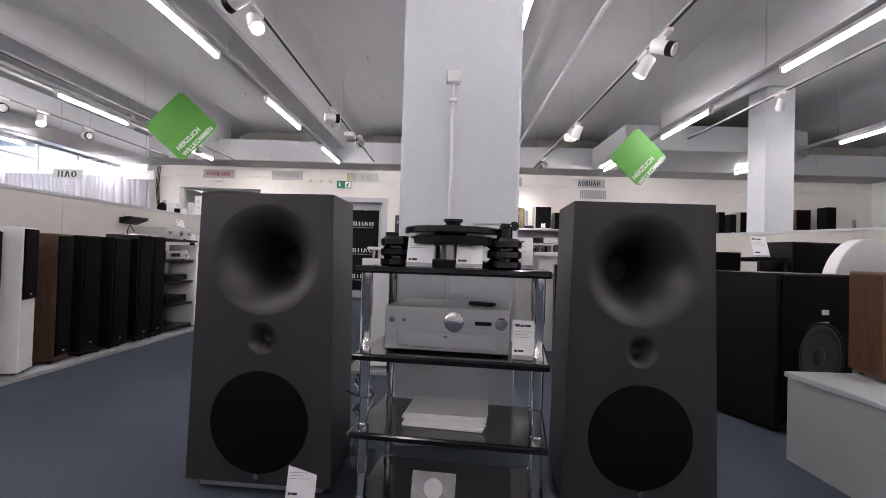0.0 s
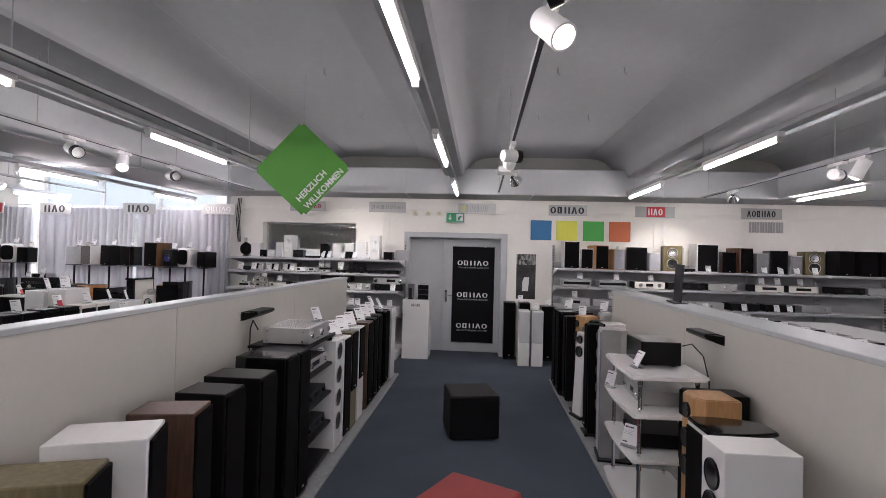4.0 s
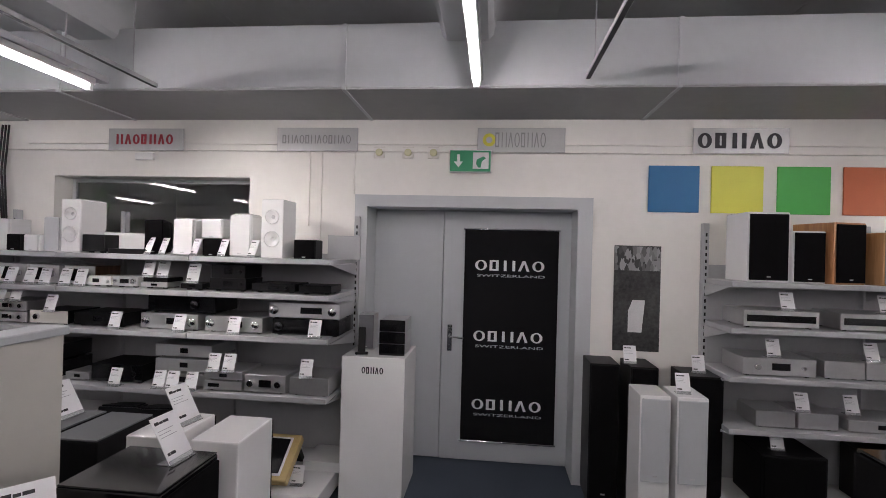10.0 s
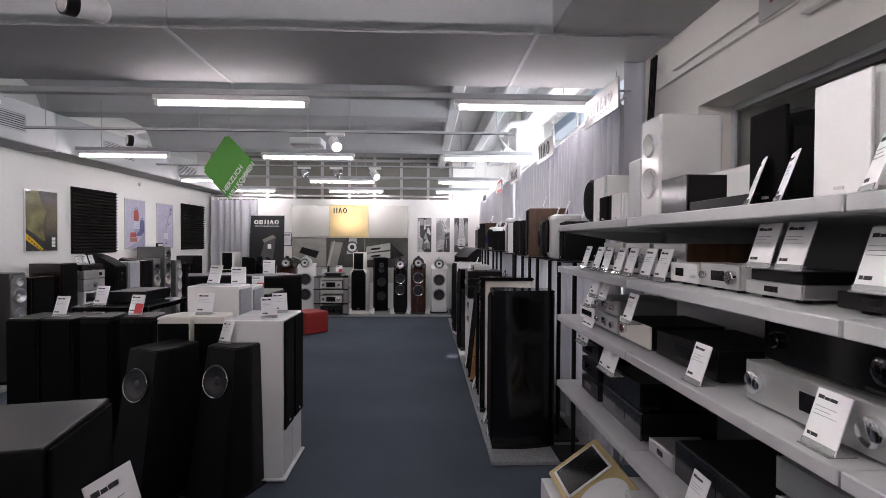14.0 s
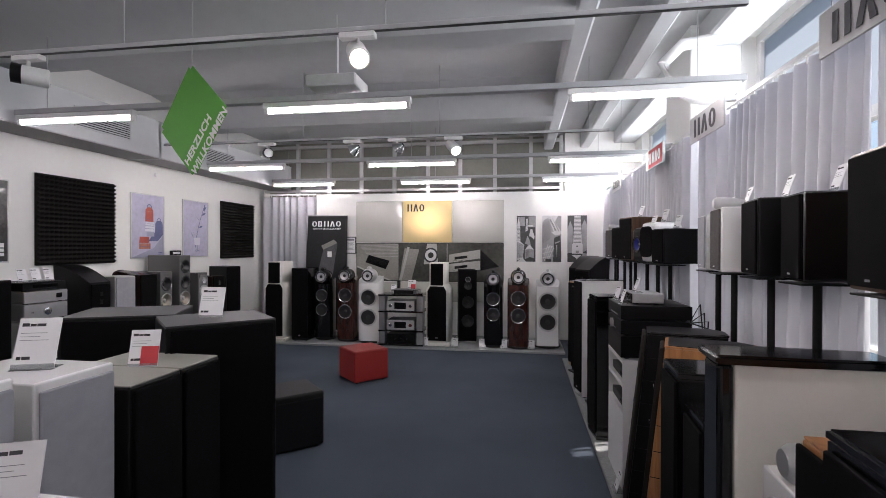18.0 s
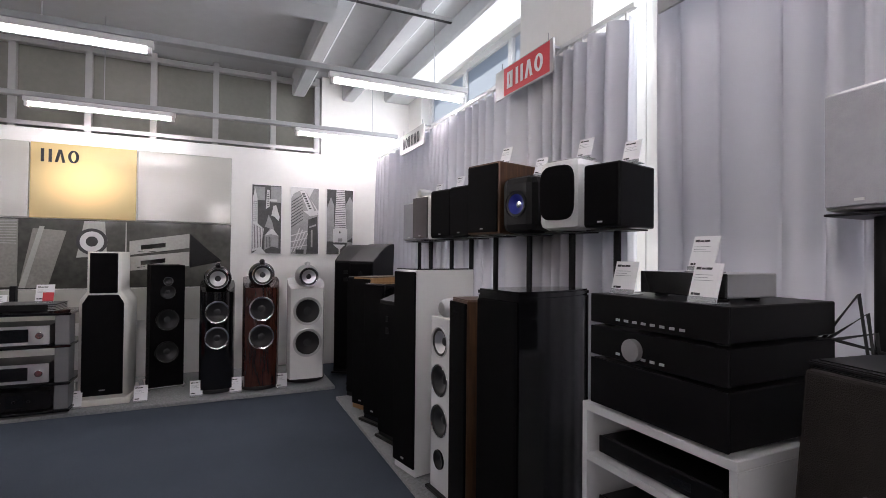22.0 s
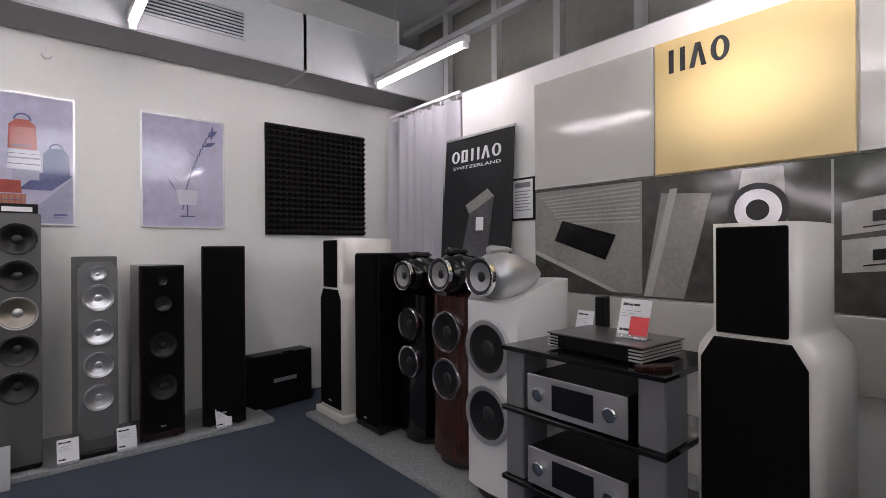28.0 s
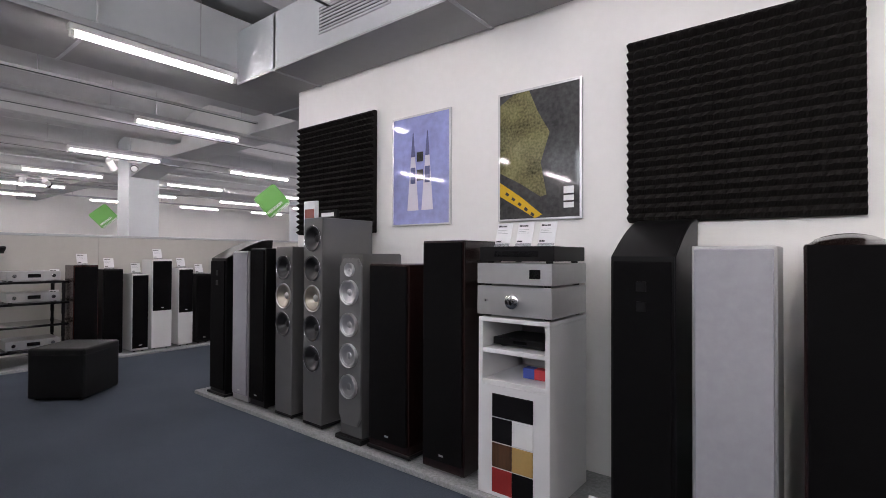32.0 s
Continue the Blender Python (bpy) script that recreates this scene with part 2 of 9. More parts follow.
def lathe(profile, n=24, m=None):
    """A surface turned about z from (radius, height) pairs."""
    bm = bmesh.new()
    rings = []
    for r, z in profile:
        if r < 1e-5:
            rings.append([bm.verts.new((0, 0, z))])
        else:
            rings.append([bm.verts.new((r * math.cos(2 * math.pi * k / n), r * math.sin(2 * math.pi * k / n), z)) for k in range(n)])
    for a, b in zip(rings, rings[1:]):
        for k in range(n):
            q = [a[k % len(a)], a[(k + 1) % len(a)], b[(k + 1) % len(b)], b[k % len(b)]]
            q = list(dict.fromkeys(q))
            if len(q) > 2:
                bm.faces.new(q)
    bmesh.ops.recalc_face_normals(bm, faces=bm.faces[:])
    if m is not None:
        bm.transform(m)
    return smooth(bm, 35)


def prism(outline, z0, z1, r=0.0, m=None):
    """An outline in x and y, raised from z0 to z1."""
    bm = bmesh.new()
    lo = [bm.verts.new((x, y, z0)) for x, y in outline]
    hi = [bm.verts.new((x, y, z1)) for x, y in outline]
    n = len(outline)
    bm.faces.new(lo[::-1])
    bm.faces.new(hi)
    for k in range(n):
        bm.faces.new((lo[k], lo[(k + 1) % n], hi[(k + 1) % n], hi[k]))
    bmesh.ops.recalc_face_normals(bm, faces=bm.faces[:])
    if r > 0:
        bmesh.ops.bevel(bm, geom=[e for e in bm.edges if abs(e.verts[0].co.z - e.verts[1].co.z) < 1e-6], offset=r, segments=2, affect="EDGES")
    if m is not None:
        bm.transform(m)
    return smooth(bm, 30)


def pipe(points, r, n=8):
    """A round bar or cable along points."""
    bm = bmesh.new()
    pts = [Vector(p) for p in points]
    rings = []
    for i, p in enumerate(pts):
        d = (pts[min(i + 1, len(pts) - 1)] - pts[max(i - 1, 0)]).normalized()
        u = d.orthogonal().normalized() if abs(d.z) > 0.9 else d.cross(Vector((0, 0, 1))).normalized()
        w = d.cross(u)
        rings.append([bm.verts.new(p + r * (math.cos(2 * math.pi * k / n) * u + math.sin(2 * math.pi * k / n) * w)) for k in range(n)])
    for a, b in zip(rings, rings[1:]):
        for k in range(n):
            bm.faces.new((a[k], a[(k + 1) % n], b[(k + 1) % n], b[k]))
    bm.faces.new(rings[0][::-1])
    bm.faces.new(rings[-1])
    bmesh.ops.recalc_face_normals(bm, faces=bm.faces[:])
    return smooth(bm, 50)


FRONT = Matrix.Rotation(radians(90), 4, "X")  # turns +z to -y: things that look out of a front


def text_mesh(s, size, depth=0.002, align="CENTER", bold=0.0):
    """Lettering as a mesh, upright in the xz plane, facing -y."""
    cu = bpy.data.curves.new("lettering", "FONT")
    cu.body, cu.size, cu.extrude, cu.align_x, cu.align_y, cu.offset = s, size, depth, align, "CENTER", bold
    cu.resolution_u = 3
    ob = bpy.data.objects.new("lettering", cu)
    me = ob.to_mesh()
    bm = bmesh.new()
    bm.from_mesh(me)
    ob.to_mesh_clear()
    bpy.data.objects.remove(ob)
    bpy.data.curves.remove(cu)
    bm.transform(FRONT)
    return bm


def word_shapes(n, h, depth=0.001, thin=0.24):
    """A row of n plain outlined shapes that stands for a brand mark: frames, rings, wedges and paired bars in turn."""
    bm = bmesh.new()
    cell, t = h * 0.72, h * thin * 0.72

    def plate(pts):
        a = [bm.verts.new((p, -depth, q)) for p, q in pts]
        b = [bm.verts.new((p, depth, q)) for p, q in pts]
        bm.faces.new(a)
        for q in range(len(pts)):
            bm.faces.new((a[q], a[q - 1], b[q - 1], b[q]))

    def loop(outer, inner):
        n_ = len(outer)
        a, b = ([bm.verts.new((p, -depth, q)) for p, q in c] for c in (outer, inner))
        c, d = ([bm.verts.new((p, depth, q)) for p, q in c] for c in (outer, inner))
        for q in range(n_):
            bm.faces.new((a[q - 1], a[q], b[q], b[q - 1]))
            bm.faces.new((a[q], a[q - 1], c[q - 1], c[q]))
            bm.faces.new((b[q - 1], b[q], d[q], d[q - 1]))
    for k in range(n):
        x, w = (k - n / 2) * cell, cell * 0.8
        kind = (n + k * 3) % 4
        if kind == 0:
            loop([(x, -h / 2), (x + w * 0.8, -h / 2), (x + w * 0.8, h / 2), (x, h / 2)], [(x + t, t - h / 2), (x + w * 0.8 - t, t - h / 2), (x + w * 0.8 - t, h / 2 - t), (x + t, h / 2 - t)])
        elif kind == 1:
            ring = [(math.cos(math.pi * q / 10), math.sin(math.pi * q / 10)) for q in range(20)]
            loop([(x + w / 2 + w * 0.52 * a, h * 0.5 * b) for a, b in ring], [(x + w / 2 + (w * 0.52 - t) * a, (h * 0.5 - t * 0.8) * b) for a, b in ring])
        elif kind == 2:
            plate([(x, -h / 2), (x + t, -h / 2), (x + w / 2 + t / 2, h / 2), (x + w / 2 - t / 2, h / 2)])
            plate([(x + w - t, -h / 2), (x + w, -h / 2), (x + w / 2 + t / 2, h / 2 - 0.002 * h), (x + w / 2, h * 0.3)])
        else:
            for u in (x, x + w - t):
                plate([(u, -h / 2), (u + t, -h / 2), (u + t, h / 2), (u, h / 2)])
    return bm


def stretch(bm, width):
    """Scales lettering to a width."""
    xs = [v.co.x for v in bm.verts]
    k = width / (max(xs) - min(xs))
    for v in bm.verts:
        v.co.x *= k
    return bm


def shift(bm, x, y, z):
    bmesh.ops.translate(bm, verts=bm.verts[:], vec=(x, y, z))
    return bm

# ---- the building ----
def structure(name, bm, material, label, category, parent=None):
    ob = part(name, bm, material, parent)
    return tagged(ob, label, category, kind="structure")


structure("floor", box(-15.4, -9.3, -0.2, 9.3, 10.6, 0.0), CARPET, "dark blue-grey short-pile carpet floor", "floor")
CZ = 3.5
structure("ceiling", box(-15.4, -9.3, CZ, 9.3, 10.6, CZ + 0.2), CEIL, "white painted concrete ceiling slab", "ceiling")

# wall with the door and the inner window
DX0, DX1, DZ = -2.93, -1.31, 2.065
WX0, WX1, WZ0, WZ1 = -5.66, -3.92, 1.25, 2.28
N0, N1 = 9.92, 10.27
structure("wall_north", boxes([
    (-6.35, N0, 0, WX0, N1, CZ), (WX0, N0, 0, WX1, N1, WZ0), (WX0, N0, WZ1, WX1, N1, CZ), (WX1, N0, 0, DX0 - 0.05, N1, CZ),
    (DX0 - 0.05, N0, DZ + 0.05, DX1 + 0.05, N1, CZ), (DX1 + 0.05, N0, 0, 9.0, N1, CZ)]), WARM, "warm white painted wall with a door recess and an inner window", "wall")
structure("wall_behind_door", box(-3.4, 10.6, 0, -0.8, 10.7, CZ), WALL, "plain white wall behind the door", "wall")
# made-up closed box, shuts daylight out behind the inner window's pane
structure("box_behind_window", boxes([(-6.2, 12.3, 0, -3.4, 12.4, CZ), (-6.3, 10.28, 0, -6.2, 12.4, CZ), (-3.5, 10.28, 0, -3.4, 12.3, CZ), (-6.2, 10.28, 2.9, -3.5, 12.3, 3.0), (-6.2, 10.28, 0.9, -3.5, 12.3, 1.0)]), WARM, "closed box added behind the inner window to keep it dark", "wall")
w = tagged(thing("window_3", pose(0, 0, 0), "dark inner window in a white reveal", "window"), kind="structure")
part("window_frame", boxes([(WX0, 10.1, WZ0, WX0 + 0.03, 10.14, WZ1), (WX1 - 0.03, 10.1, WZ0, WX1, 10.14, WZ1), (WX0 + 0.03, 10.1, WZ1 - 0.03, WX1 - 0.03, 10.14, WZ1), (WX0 + 0.03, 10.1, WZ0, WX1 - 0.03, 10.14, WZ0 + 0.03)]), GREYP, w)
part("pane", box(WX0 + 0.03, 10.115, WZ0 + 0.03, WX1 - 0.03, 10.121, WZ1 - 0.03), GLASS, w)
structure("wall_east", box(9.0, -9.3, 0, 9.3, 10.6, CZ), WALL, "plain white end wall", "wall")
structure("wall_far_south", box(-15.4, -9.3, 0, 9.0, -9.0, CZ), WALL, "plain white far wall of the hall", "wall")
structure("wall_far_west", box(-15.4, -9.0, 0, -15.1, 10.6, CZ), WALL, "plain white outer wall", "wall")
structure("wall_south", box(-14.3, 3.42, 0, -7.1, 3.62, CZ), WALL, "white painted wall with posters and foam panels", "wall")
structure("wall_west", box(-14.24, 4.72, 0, -14.14, 9.98, 2.48, 0.004), WALL, "white display partition below the ceiling", "wall")

# window wall behind the curtains
piers = [(-15.1, -13.95), (-11.12, -10.4), (-6.75, -6.35)]
wins = [(-13.95, -11.12), (-10.4, -6.75)]
rows = [(a, 10.25, 0, b, 10.55, CZ) for a, b in piers]
for a, b in wins:
    rows += [(a, 10.25, 0, b, 10.55, 0.9), (a, 10.25, 3.36, b, 10.55, CZ)]
structure("wall_windows", boxes(rows), WALL, "white window wall with deep reveals behind the curtains", "wall")
for k, (a, b) in enumerate(wins):
    w = tagged(thing("window_%d" % (k + 1), pose(0, 0, 0), "tall white framed window behind a curtain", "window"), kind="structure")
    n = 3
    fr = [(a, 10.36, 0.9, b, 10.44, 0.97), (a, 10.36, 3.29, b, 10.44, 3.36), (a, 10.36, 2.3, b, 10.44, 2.37)]
    for i in range(n + 1):
        x = a + 0.035 + (b - a - 0.07) * i / n
        fr.append((x - 0.035, 10.362, 0.97, x + 0.035, 10.438, 3.29))
    part("window_frame", boxes(fr), WHITE, w)
    part("window_sill", box(a, 10.05, 0.86, b, 10.25, 0.9, 0.006), WHITE, w)
    for i in range(n):
        x0, x1 = a + 0.07 + (b - a - 0.07) * i / n, a + (b - a - 0.07) * (i + 1) / n
        p = part("pane", box(x0, 10.395, 0.97, x1, 10.4, 2.3), GLASS, w)
        p.visible_shadow = False
        part("upper_pane", box(x0, 10.395, 2.37, x1, 10.4, 3.29), FROST, w, "frosted upper pane")
    la = new("window_light", bpy.data.lights.new("window_light", "AREA"))
    la.data.shape, la.data.size, la.data.size_y = "RECTANGLE", b - a - 0.2, 0.85
    la.data.energy, la.data.color = 12.5 * (b - a), (0.9, 0.95, 1.0)
    la.matrix_world = look(((a + b) / 2, 10.3, 2.85), ((a + b) / 2, 5, 2.4))
structure("window_pier", box(-11.12, 9.83, 0, -10.4, 10.249, CZ, 0.01), WALL, "broad white pier between the windows", "pillar")
structure("ground_outside", box(-60, 10.6, -0.5, 60, 80, -0.4), FLECK, "pale ground outside the windows", "ground")
structure("backdrop", box(-60, 60, -0.4, 60, 60.5, 9), WALL, "pale buildings in the distance", "backdrop")

# upper part of the west side: studs and a grey panel above the partition
structure("wall_west_upper", box(-14.66, 3.57, 0, -14.6, 9.07, CZ), mat("olive_grey_board", (0.2, 0.2, 0.175), 0.6, var=0.12, scale=1.5), "dull olive-grey board wall behind a metal stud frame", "wall")
structure("wall_west_corner", box(-14.6, 9.1, 0, -14.4, 10.25, CZ), WALL, "white wall corner beside the stud frame", "wall")
fr = [(-14.43, y - 0.03, 2.0, -14.37, y + 0.03, 3.46) for y in (9.04, 8.53, 7.91, 7.3, 6.72, 6.1, 5.48, 4.86, 4.25)]
fr += [(-14.44, 3.6, 3.36, -14.36, 9.07, 3.41), (-14.44, 3.6, 2.55, -14.36, 9.07, 2.59)]
structure("stud_frame", boxes(fr), SILVER, "galvanised metal stud frame above the partition", "frame")

# beams: ribs with rounded haunches, a cross beam that springs from the pillar, and edge beams at the windows
def rib(x, y0, y1, low, k=1.0):
    half = [(0.0, CZ + 0.01), (0.62, CZ + 0.01), (0.62, CZ - 0.004), (0.46, CZ - 0.025), (0.33, CZ - 0.075), (0.24, CZ - 0.15), (0.19, CZ - 0.24), (0.16, low + 0.03), (0.13, low)]
    out = [(x + a * k, z) for a, z in half[1:]] + [(x - a * k, z) for a, z in half[:0:-1]]
    return smooth(prism(out, y0, y1, 0, Matrix(((1, 0, 0, 0), (0, 0, 1, 0), (0, 1, 0, 0), (0, 0, 0, 1)))), 42)


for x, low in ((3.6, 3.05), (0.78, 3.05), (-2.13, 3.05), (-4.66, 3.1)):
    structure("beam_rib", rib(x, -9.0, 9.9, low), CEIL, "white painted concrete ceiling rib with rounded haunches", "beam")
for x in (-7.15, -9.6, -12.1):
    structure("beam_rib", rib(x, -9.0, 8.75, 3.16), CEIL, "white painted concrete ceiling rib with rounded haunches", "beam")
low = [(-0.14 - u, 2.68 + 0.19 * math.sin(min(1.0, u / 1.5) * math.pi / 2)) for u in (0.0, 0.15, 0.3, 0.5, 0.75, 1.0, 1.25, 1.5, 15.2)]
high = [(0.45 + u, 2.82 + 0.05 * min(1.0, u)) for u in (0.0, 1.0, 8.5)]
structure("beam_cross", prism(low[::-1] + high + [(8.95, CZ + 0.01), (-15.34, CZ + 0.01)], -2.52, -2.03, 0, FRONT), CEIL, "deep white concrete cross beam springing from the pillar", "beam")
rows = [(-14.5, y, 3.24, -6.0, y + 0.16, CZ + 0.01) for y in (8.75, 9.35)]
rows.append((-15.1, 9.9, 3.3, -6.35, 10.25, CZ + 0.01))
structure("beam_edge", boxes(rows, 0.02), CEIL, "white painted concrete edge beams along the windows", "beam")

# ducts
def duct(name, x0, y0, z0, x1, y1, z1, along, seams):
    ob = tagged(thing(name, pose(0, 0, 0), "long white boxed air duct with grey underside panels", "duct"), kind="structure")
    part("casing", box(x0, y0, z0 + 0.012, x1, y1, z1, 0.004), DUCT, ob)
    n = len(seams)
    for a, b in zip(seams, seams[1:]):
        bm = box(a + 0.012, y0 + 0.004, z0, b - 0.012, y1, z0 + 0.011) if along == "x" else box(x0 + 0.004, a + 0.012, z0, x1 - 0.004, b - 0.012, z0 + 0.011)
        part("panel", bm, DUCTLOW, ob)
    for a in seams[1:-1]:
        bm = box(a - 0.012, y0 - 0.012, z0 - 0.006, a + 0.012, y1, z1) if along == "x" else box(x0 - 0.012, a - 0.012, z0 - 0.006, x1 + 0.012, a + 0.012, z1)
        part("flange", bm, DUCT, ob)
    return ob


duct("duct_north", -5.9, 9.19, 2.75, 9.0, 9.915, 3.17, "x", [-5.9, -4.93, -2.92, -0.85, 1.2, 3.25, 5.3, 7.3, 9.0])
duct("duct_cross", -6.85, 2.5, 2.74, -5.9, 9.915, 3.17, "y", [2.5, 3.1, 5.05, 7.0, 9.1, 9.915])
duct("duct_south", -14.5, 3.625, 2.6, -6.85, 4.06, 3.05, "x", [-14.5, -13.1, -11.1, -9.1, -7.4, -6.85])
for x in (-12.3, -10.3, -8.3):
    v = thing("air_grille", pose(x, 4.06, 2.82), "grey slatted ventilation grille set in the duct", "vent", "duct grilles")
    part("frame", boxes([(-0.35, 0.0, -0.1, 0.35, 0.012, -0.085), (-0.35, 0, 0.085, 0.35, 0.012, 0.1), (-0.35, 0, -0.085, -0.335, 0.012, 0.085), (0.335, 0, -0.085, 0.35, 0.012, 0.085)]), GREYP, v)
    part("backing", box(-0.335, 0.0, -0.085, 0.335, 0.002, 0.085), SATIN, v)
    for k in range(7):
        part("slat", box(-0.335, 0.003, -0.075 + 0.0235 * k, 0.335, 0.01, -0.063 + 0.0235 * k), GREYP, v)

# low plinths under the rows of speakers
def plinth(name, x0, y0, x1, y1):
    structure(name, box(x0, y0, 0.0, x1, y1, 0.03, 0.004), FLECK, "low plinth covered in light grey flecked felt", "plinth")


plinth("plinth_left", -3.46, -1.5, -2.8, 8.25)
plinth("plinth_right", -0.66, 3.4, 0.0, 8.3)
plinth("plinth_west", -14.13, 4.25, -13.0, 9.0)
plinth("plinth_north", -12.65, 8.93, -6.42, 9.9)
plinth("plinth_south", -12.78, 3.63, -6.5, 4.22)

# half-height partitions
def half_wall(name, x0, y0, x1, y1, h):
    w = tagged(thing(name, pose(0, 0, 0), "half-height beige partition with a grey cap", "partition"), kind="structure")
    long_y = y1 - y0 > x1 - x0
    n = max(1, round(max(y1 - y0, x1 - x0) / 2.0))
    for k in range(n):
        if long_y:
            a, b = y0 + (y1 - y0) * k / n, y0 + (y1 - y0) * (k + 1) / n
            part("panel", box(x0, a + 0.001, 0, x1, b - 0.001, h - 0.03, 0.002), PART, w)
        else:
            a, b = x0 + (x1 - x0) * k / n, x0 + (x1 - x0) * (k + 1) / n
            part("panel", box(a + 0.001, y0, 0, b - 0.001, y1, h - 0.03, 0.002), PART, w)
    part("cap", box(x0 - 0.012, y0 - 0.012, h - 0.03, x1 + 0.012, y1 + 0.012, h, 0.004), PTOP, w)


half_wall("partition_left", -3.555, -1.5, -3.46, 7.75, 1.42)
half_wall("partition_right", 0.0, 3.2, 0.28, 7.55, 1.36)

# pillars
def pillar(name, x0, y0, x1, y1):
    structure(name, box(x0, y0, 0, x1, y1, CZ, 0.012, 2), CONCR, "square white painted concrete pillar", "pillar")


pillar("pillar_front", -0.14, 2.0, 0.45, 2.55)
pillar("pillar_east", 4.56, 6.5, 4.97, 6.92)

# door
d = tagged(thing("door_1", pose(0, 0, 0), "closed grey double door with a hanging black banner", "door"), kind="structure")
part("door_frame", boxes([(DX0 - 0.1, N0 - 0.03, 0, DX0, N0 + 0.3, DZ), (DX1, N0 - 0.03, 0, DX1 + 0.11, N0 + 0.3, DZ), (DX0 - 0.1, N0 - 0.03, DZ, DX1 + 0.11, N0 + 0.3, DZ + 0.09)]), GREYP, d)
part("door_leaf", box(-2.345, 10.18, 0.01, DX1, 10.23, DZ, 0.004), DOORG, d)
part("door_leaf", box(DX0, 10.19, 0.01, -2.35, 10.235, DZ, 0.004), DOORG, d)
h = part("door_handle", pipe([(-2.28, 10.18, 1.03), (-2.28, 10.12, 1.03), (-2.16, 10.115, 1.02)], 0.009), CHROME, d)
part("lock_plate", box(-2.3, 10.172, 0.9, -2.26, 10.179, 1.12, 0.003), CHROME, d)

# ---- lamps under the ceiling ----
def tube_lamp(x, y0, y1, z):
    t = thing("tube_light", pose(x, (y0 + y1) / 2, z), "lit fluorescent tube in a slim white batten", "tube light", "fluorescent tubes")
    h = (y1 - y0) / 2
    part("batten", box(-0.028, -h - 0.04, 0.02, 0.028, h + 0.04, 0.062, 0.004), LAMPW, t)
    part("tube", pipe([(0, -h, 0), (0, h, 0)], 0.017, 10), TUBEM, t)
    for s in (-1, 1):
        part("socket", box(-0.02, s * (h + 0.002), -0.022, 0.02, s * (h + 0.03), 0.02, 0.003), LAMPW, t)
    return t


def rail(x, y0, y1, z):
    r = thing("lamp_rail", pose(x, 0, z), "slim grey metal lamp rail hung on chains from the ceiling", "rail", "lamp rails")
    part("channel", box(-0.035, y0, 0.063, 0.035, y1, 0.105, 0.003), METAL, r)
    n = max(2, int((y1 - y0) / 2.2))
    for k in range(n + 1):
        y = y0 + 0.3 + (y1 - y0 - 0.6) * k / n
        part("chain", pipe([(0, y, 0.105), (0, y, CZ - z)], 0.004, 5), METAL, r)


EAST = [(-7.03, -5.83), (-4.58, -3.38), (-2.12, -0.92), (0.33, 1.53), (2.78, 3.98), (5.24, 6.46), (7.7, 8.98)]
WEST = [(4.15, 5.2), (6.42, 7.52), (8.73, 9.78)]
for x, z, y0, y1, tubes in [(x, 2.71, -7.5, 9.12, EAST) for x in (5.6, 3.09, 0.62, -2.06, -4.53)] + [(x, 2.6, 4.1, 9.85, WEST) for x in (-6.93, -9.38, -11.95, -13.72)]:
    rail(x, y0, y1, z)
    for a, b in tubes:
        tube_lamp(x, a, b, z)
for x in (-12.5, -9.5, -6.5):
    rail(x, -8.0, 2.0, 2.71)
    for a, b in EAST[:4]:
        tube_lamp(x, a, b, 2.71)

# ---- loudspeakers ----
def cut_front(bm, holes):
    """Opens round holes (x, z, radius) in the flat face that looks along -y."""
    f = max((f for f in bm.faces if f.normal.y < -0.9), key=lambda f: f.calc_area())
    y = f.calc_center_median().y
    edges = f.edges[:]
    bmesh.ops.delete(bm, geom=[f], context="FACES_ONLY")
    for x, z, r in holes:
        ring = [bm.verts.new((x + r * math.cos(2 * math.pi * k / 28), y, z + r * math.sin(2 * math.pi * k / 28))) for k in range(28)]
        edges += [bm.edges.new((ring[k - 1], ring[k])) for k in range(28)]
    fl = bmesh.ops.triangle_fill(bm, use_beauty=True, use_dissolve=False, edges=edges, normal=(0, -1, 0))
    for g in fl["geom"]:
        if isinstance(g, bmesh.types.BMFace) and g.normal.y > 0:
            g.normal_flip()
    return bm


def driver(parent, x, z, r, y=0.0, rim=SATIN, cone=CONEB, cap=None, deep=0.35, name="driver", tilt=None, sunk=False, roll=None, band=0.92):
    """A round chassis in a front that faces -y: rim, surround with cone, dust cap. Sunk into an opening, or a shallow one set on a closed front."""
    m = Matrix.Translation((x, y, z)) @ (tilt or Matrix()) @ FRONT
    o, d = (0.0, -r * deep) if sunk else (min(0.012, r * 0.14), -min(0.011, r * 0.13))
    dv = part(name, lathe([(r, -0.002), (r, o + 0.006), (r * 0.98, o + 0.008), (r * (band + 0.01), o + 0.006), (r * band, o - 0.002)], 28, m), rim, parent)
    part("surround", lathe([(r * (band + 0.005), o + 0.001), (r * min(0.88, band - 0.02), o + 0.005), (r * min(0.81, band - 0.05), o + 0.004), (r * 0.74, o)], 24, m), roll or (WHITE if rim == WHITE else RUBBER), dv)
    part("cone", lathe([(r * 0.78, o), (r * 0.5, o + d * 0.55), (r * 0.24, o + d)], 24, m), cone, dv)
    k = r * 0.12 if sunk else 0.008
    part("dust_cap", lathe([(r * 0.3, o + d - 0.001), (r * 0.24, o + d + k * 0.6), (r * 0.12, o + d + k * 0.93), (0, o + d + k)], 20, m), cap or cone, dv)
    return dv


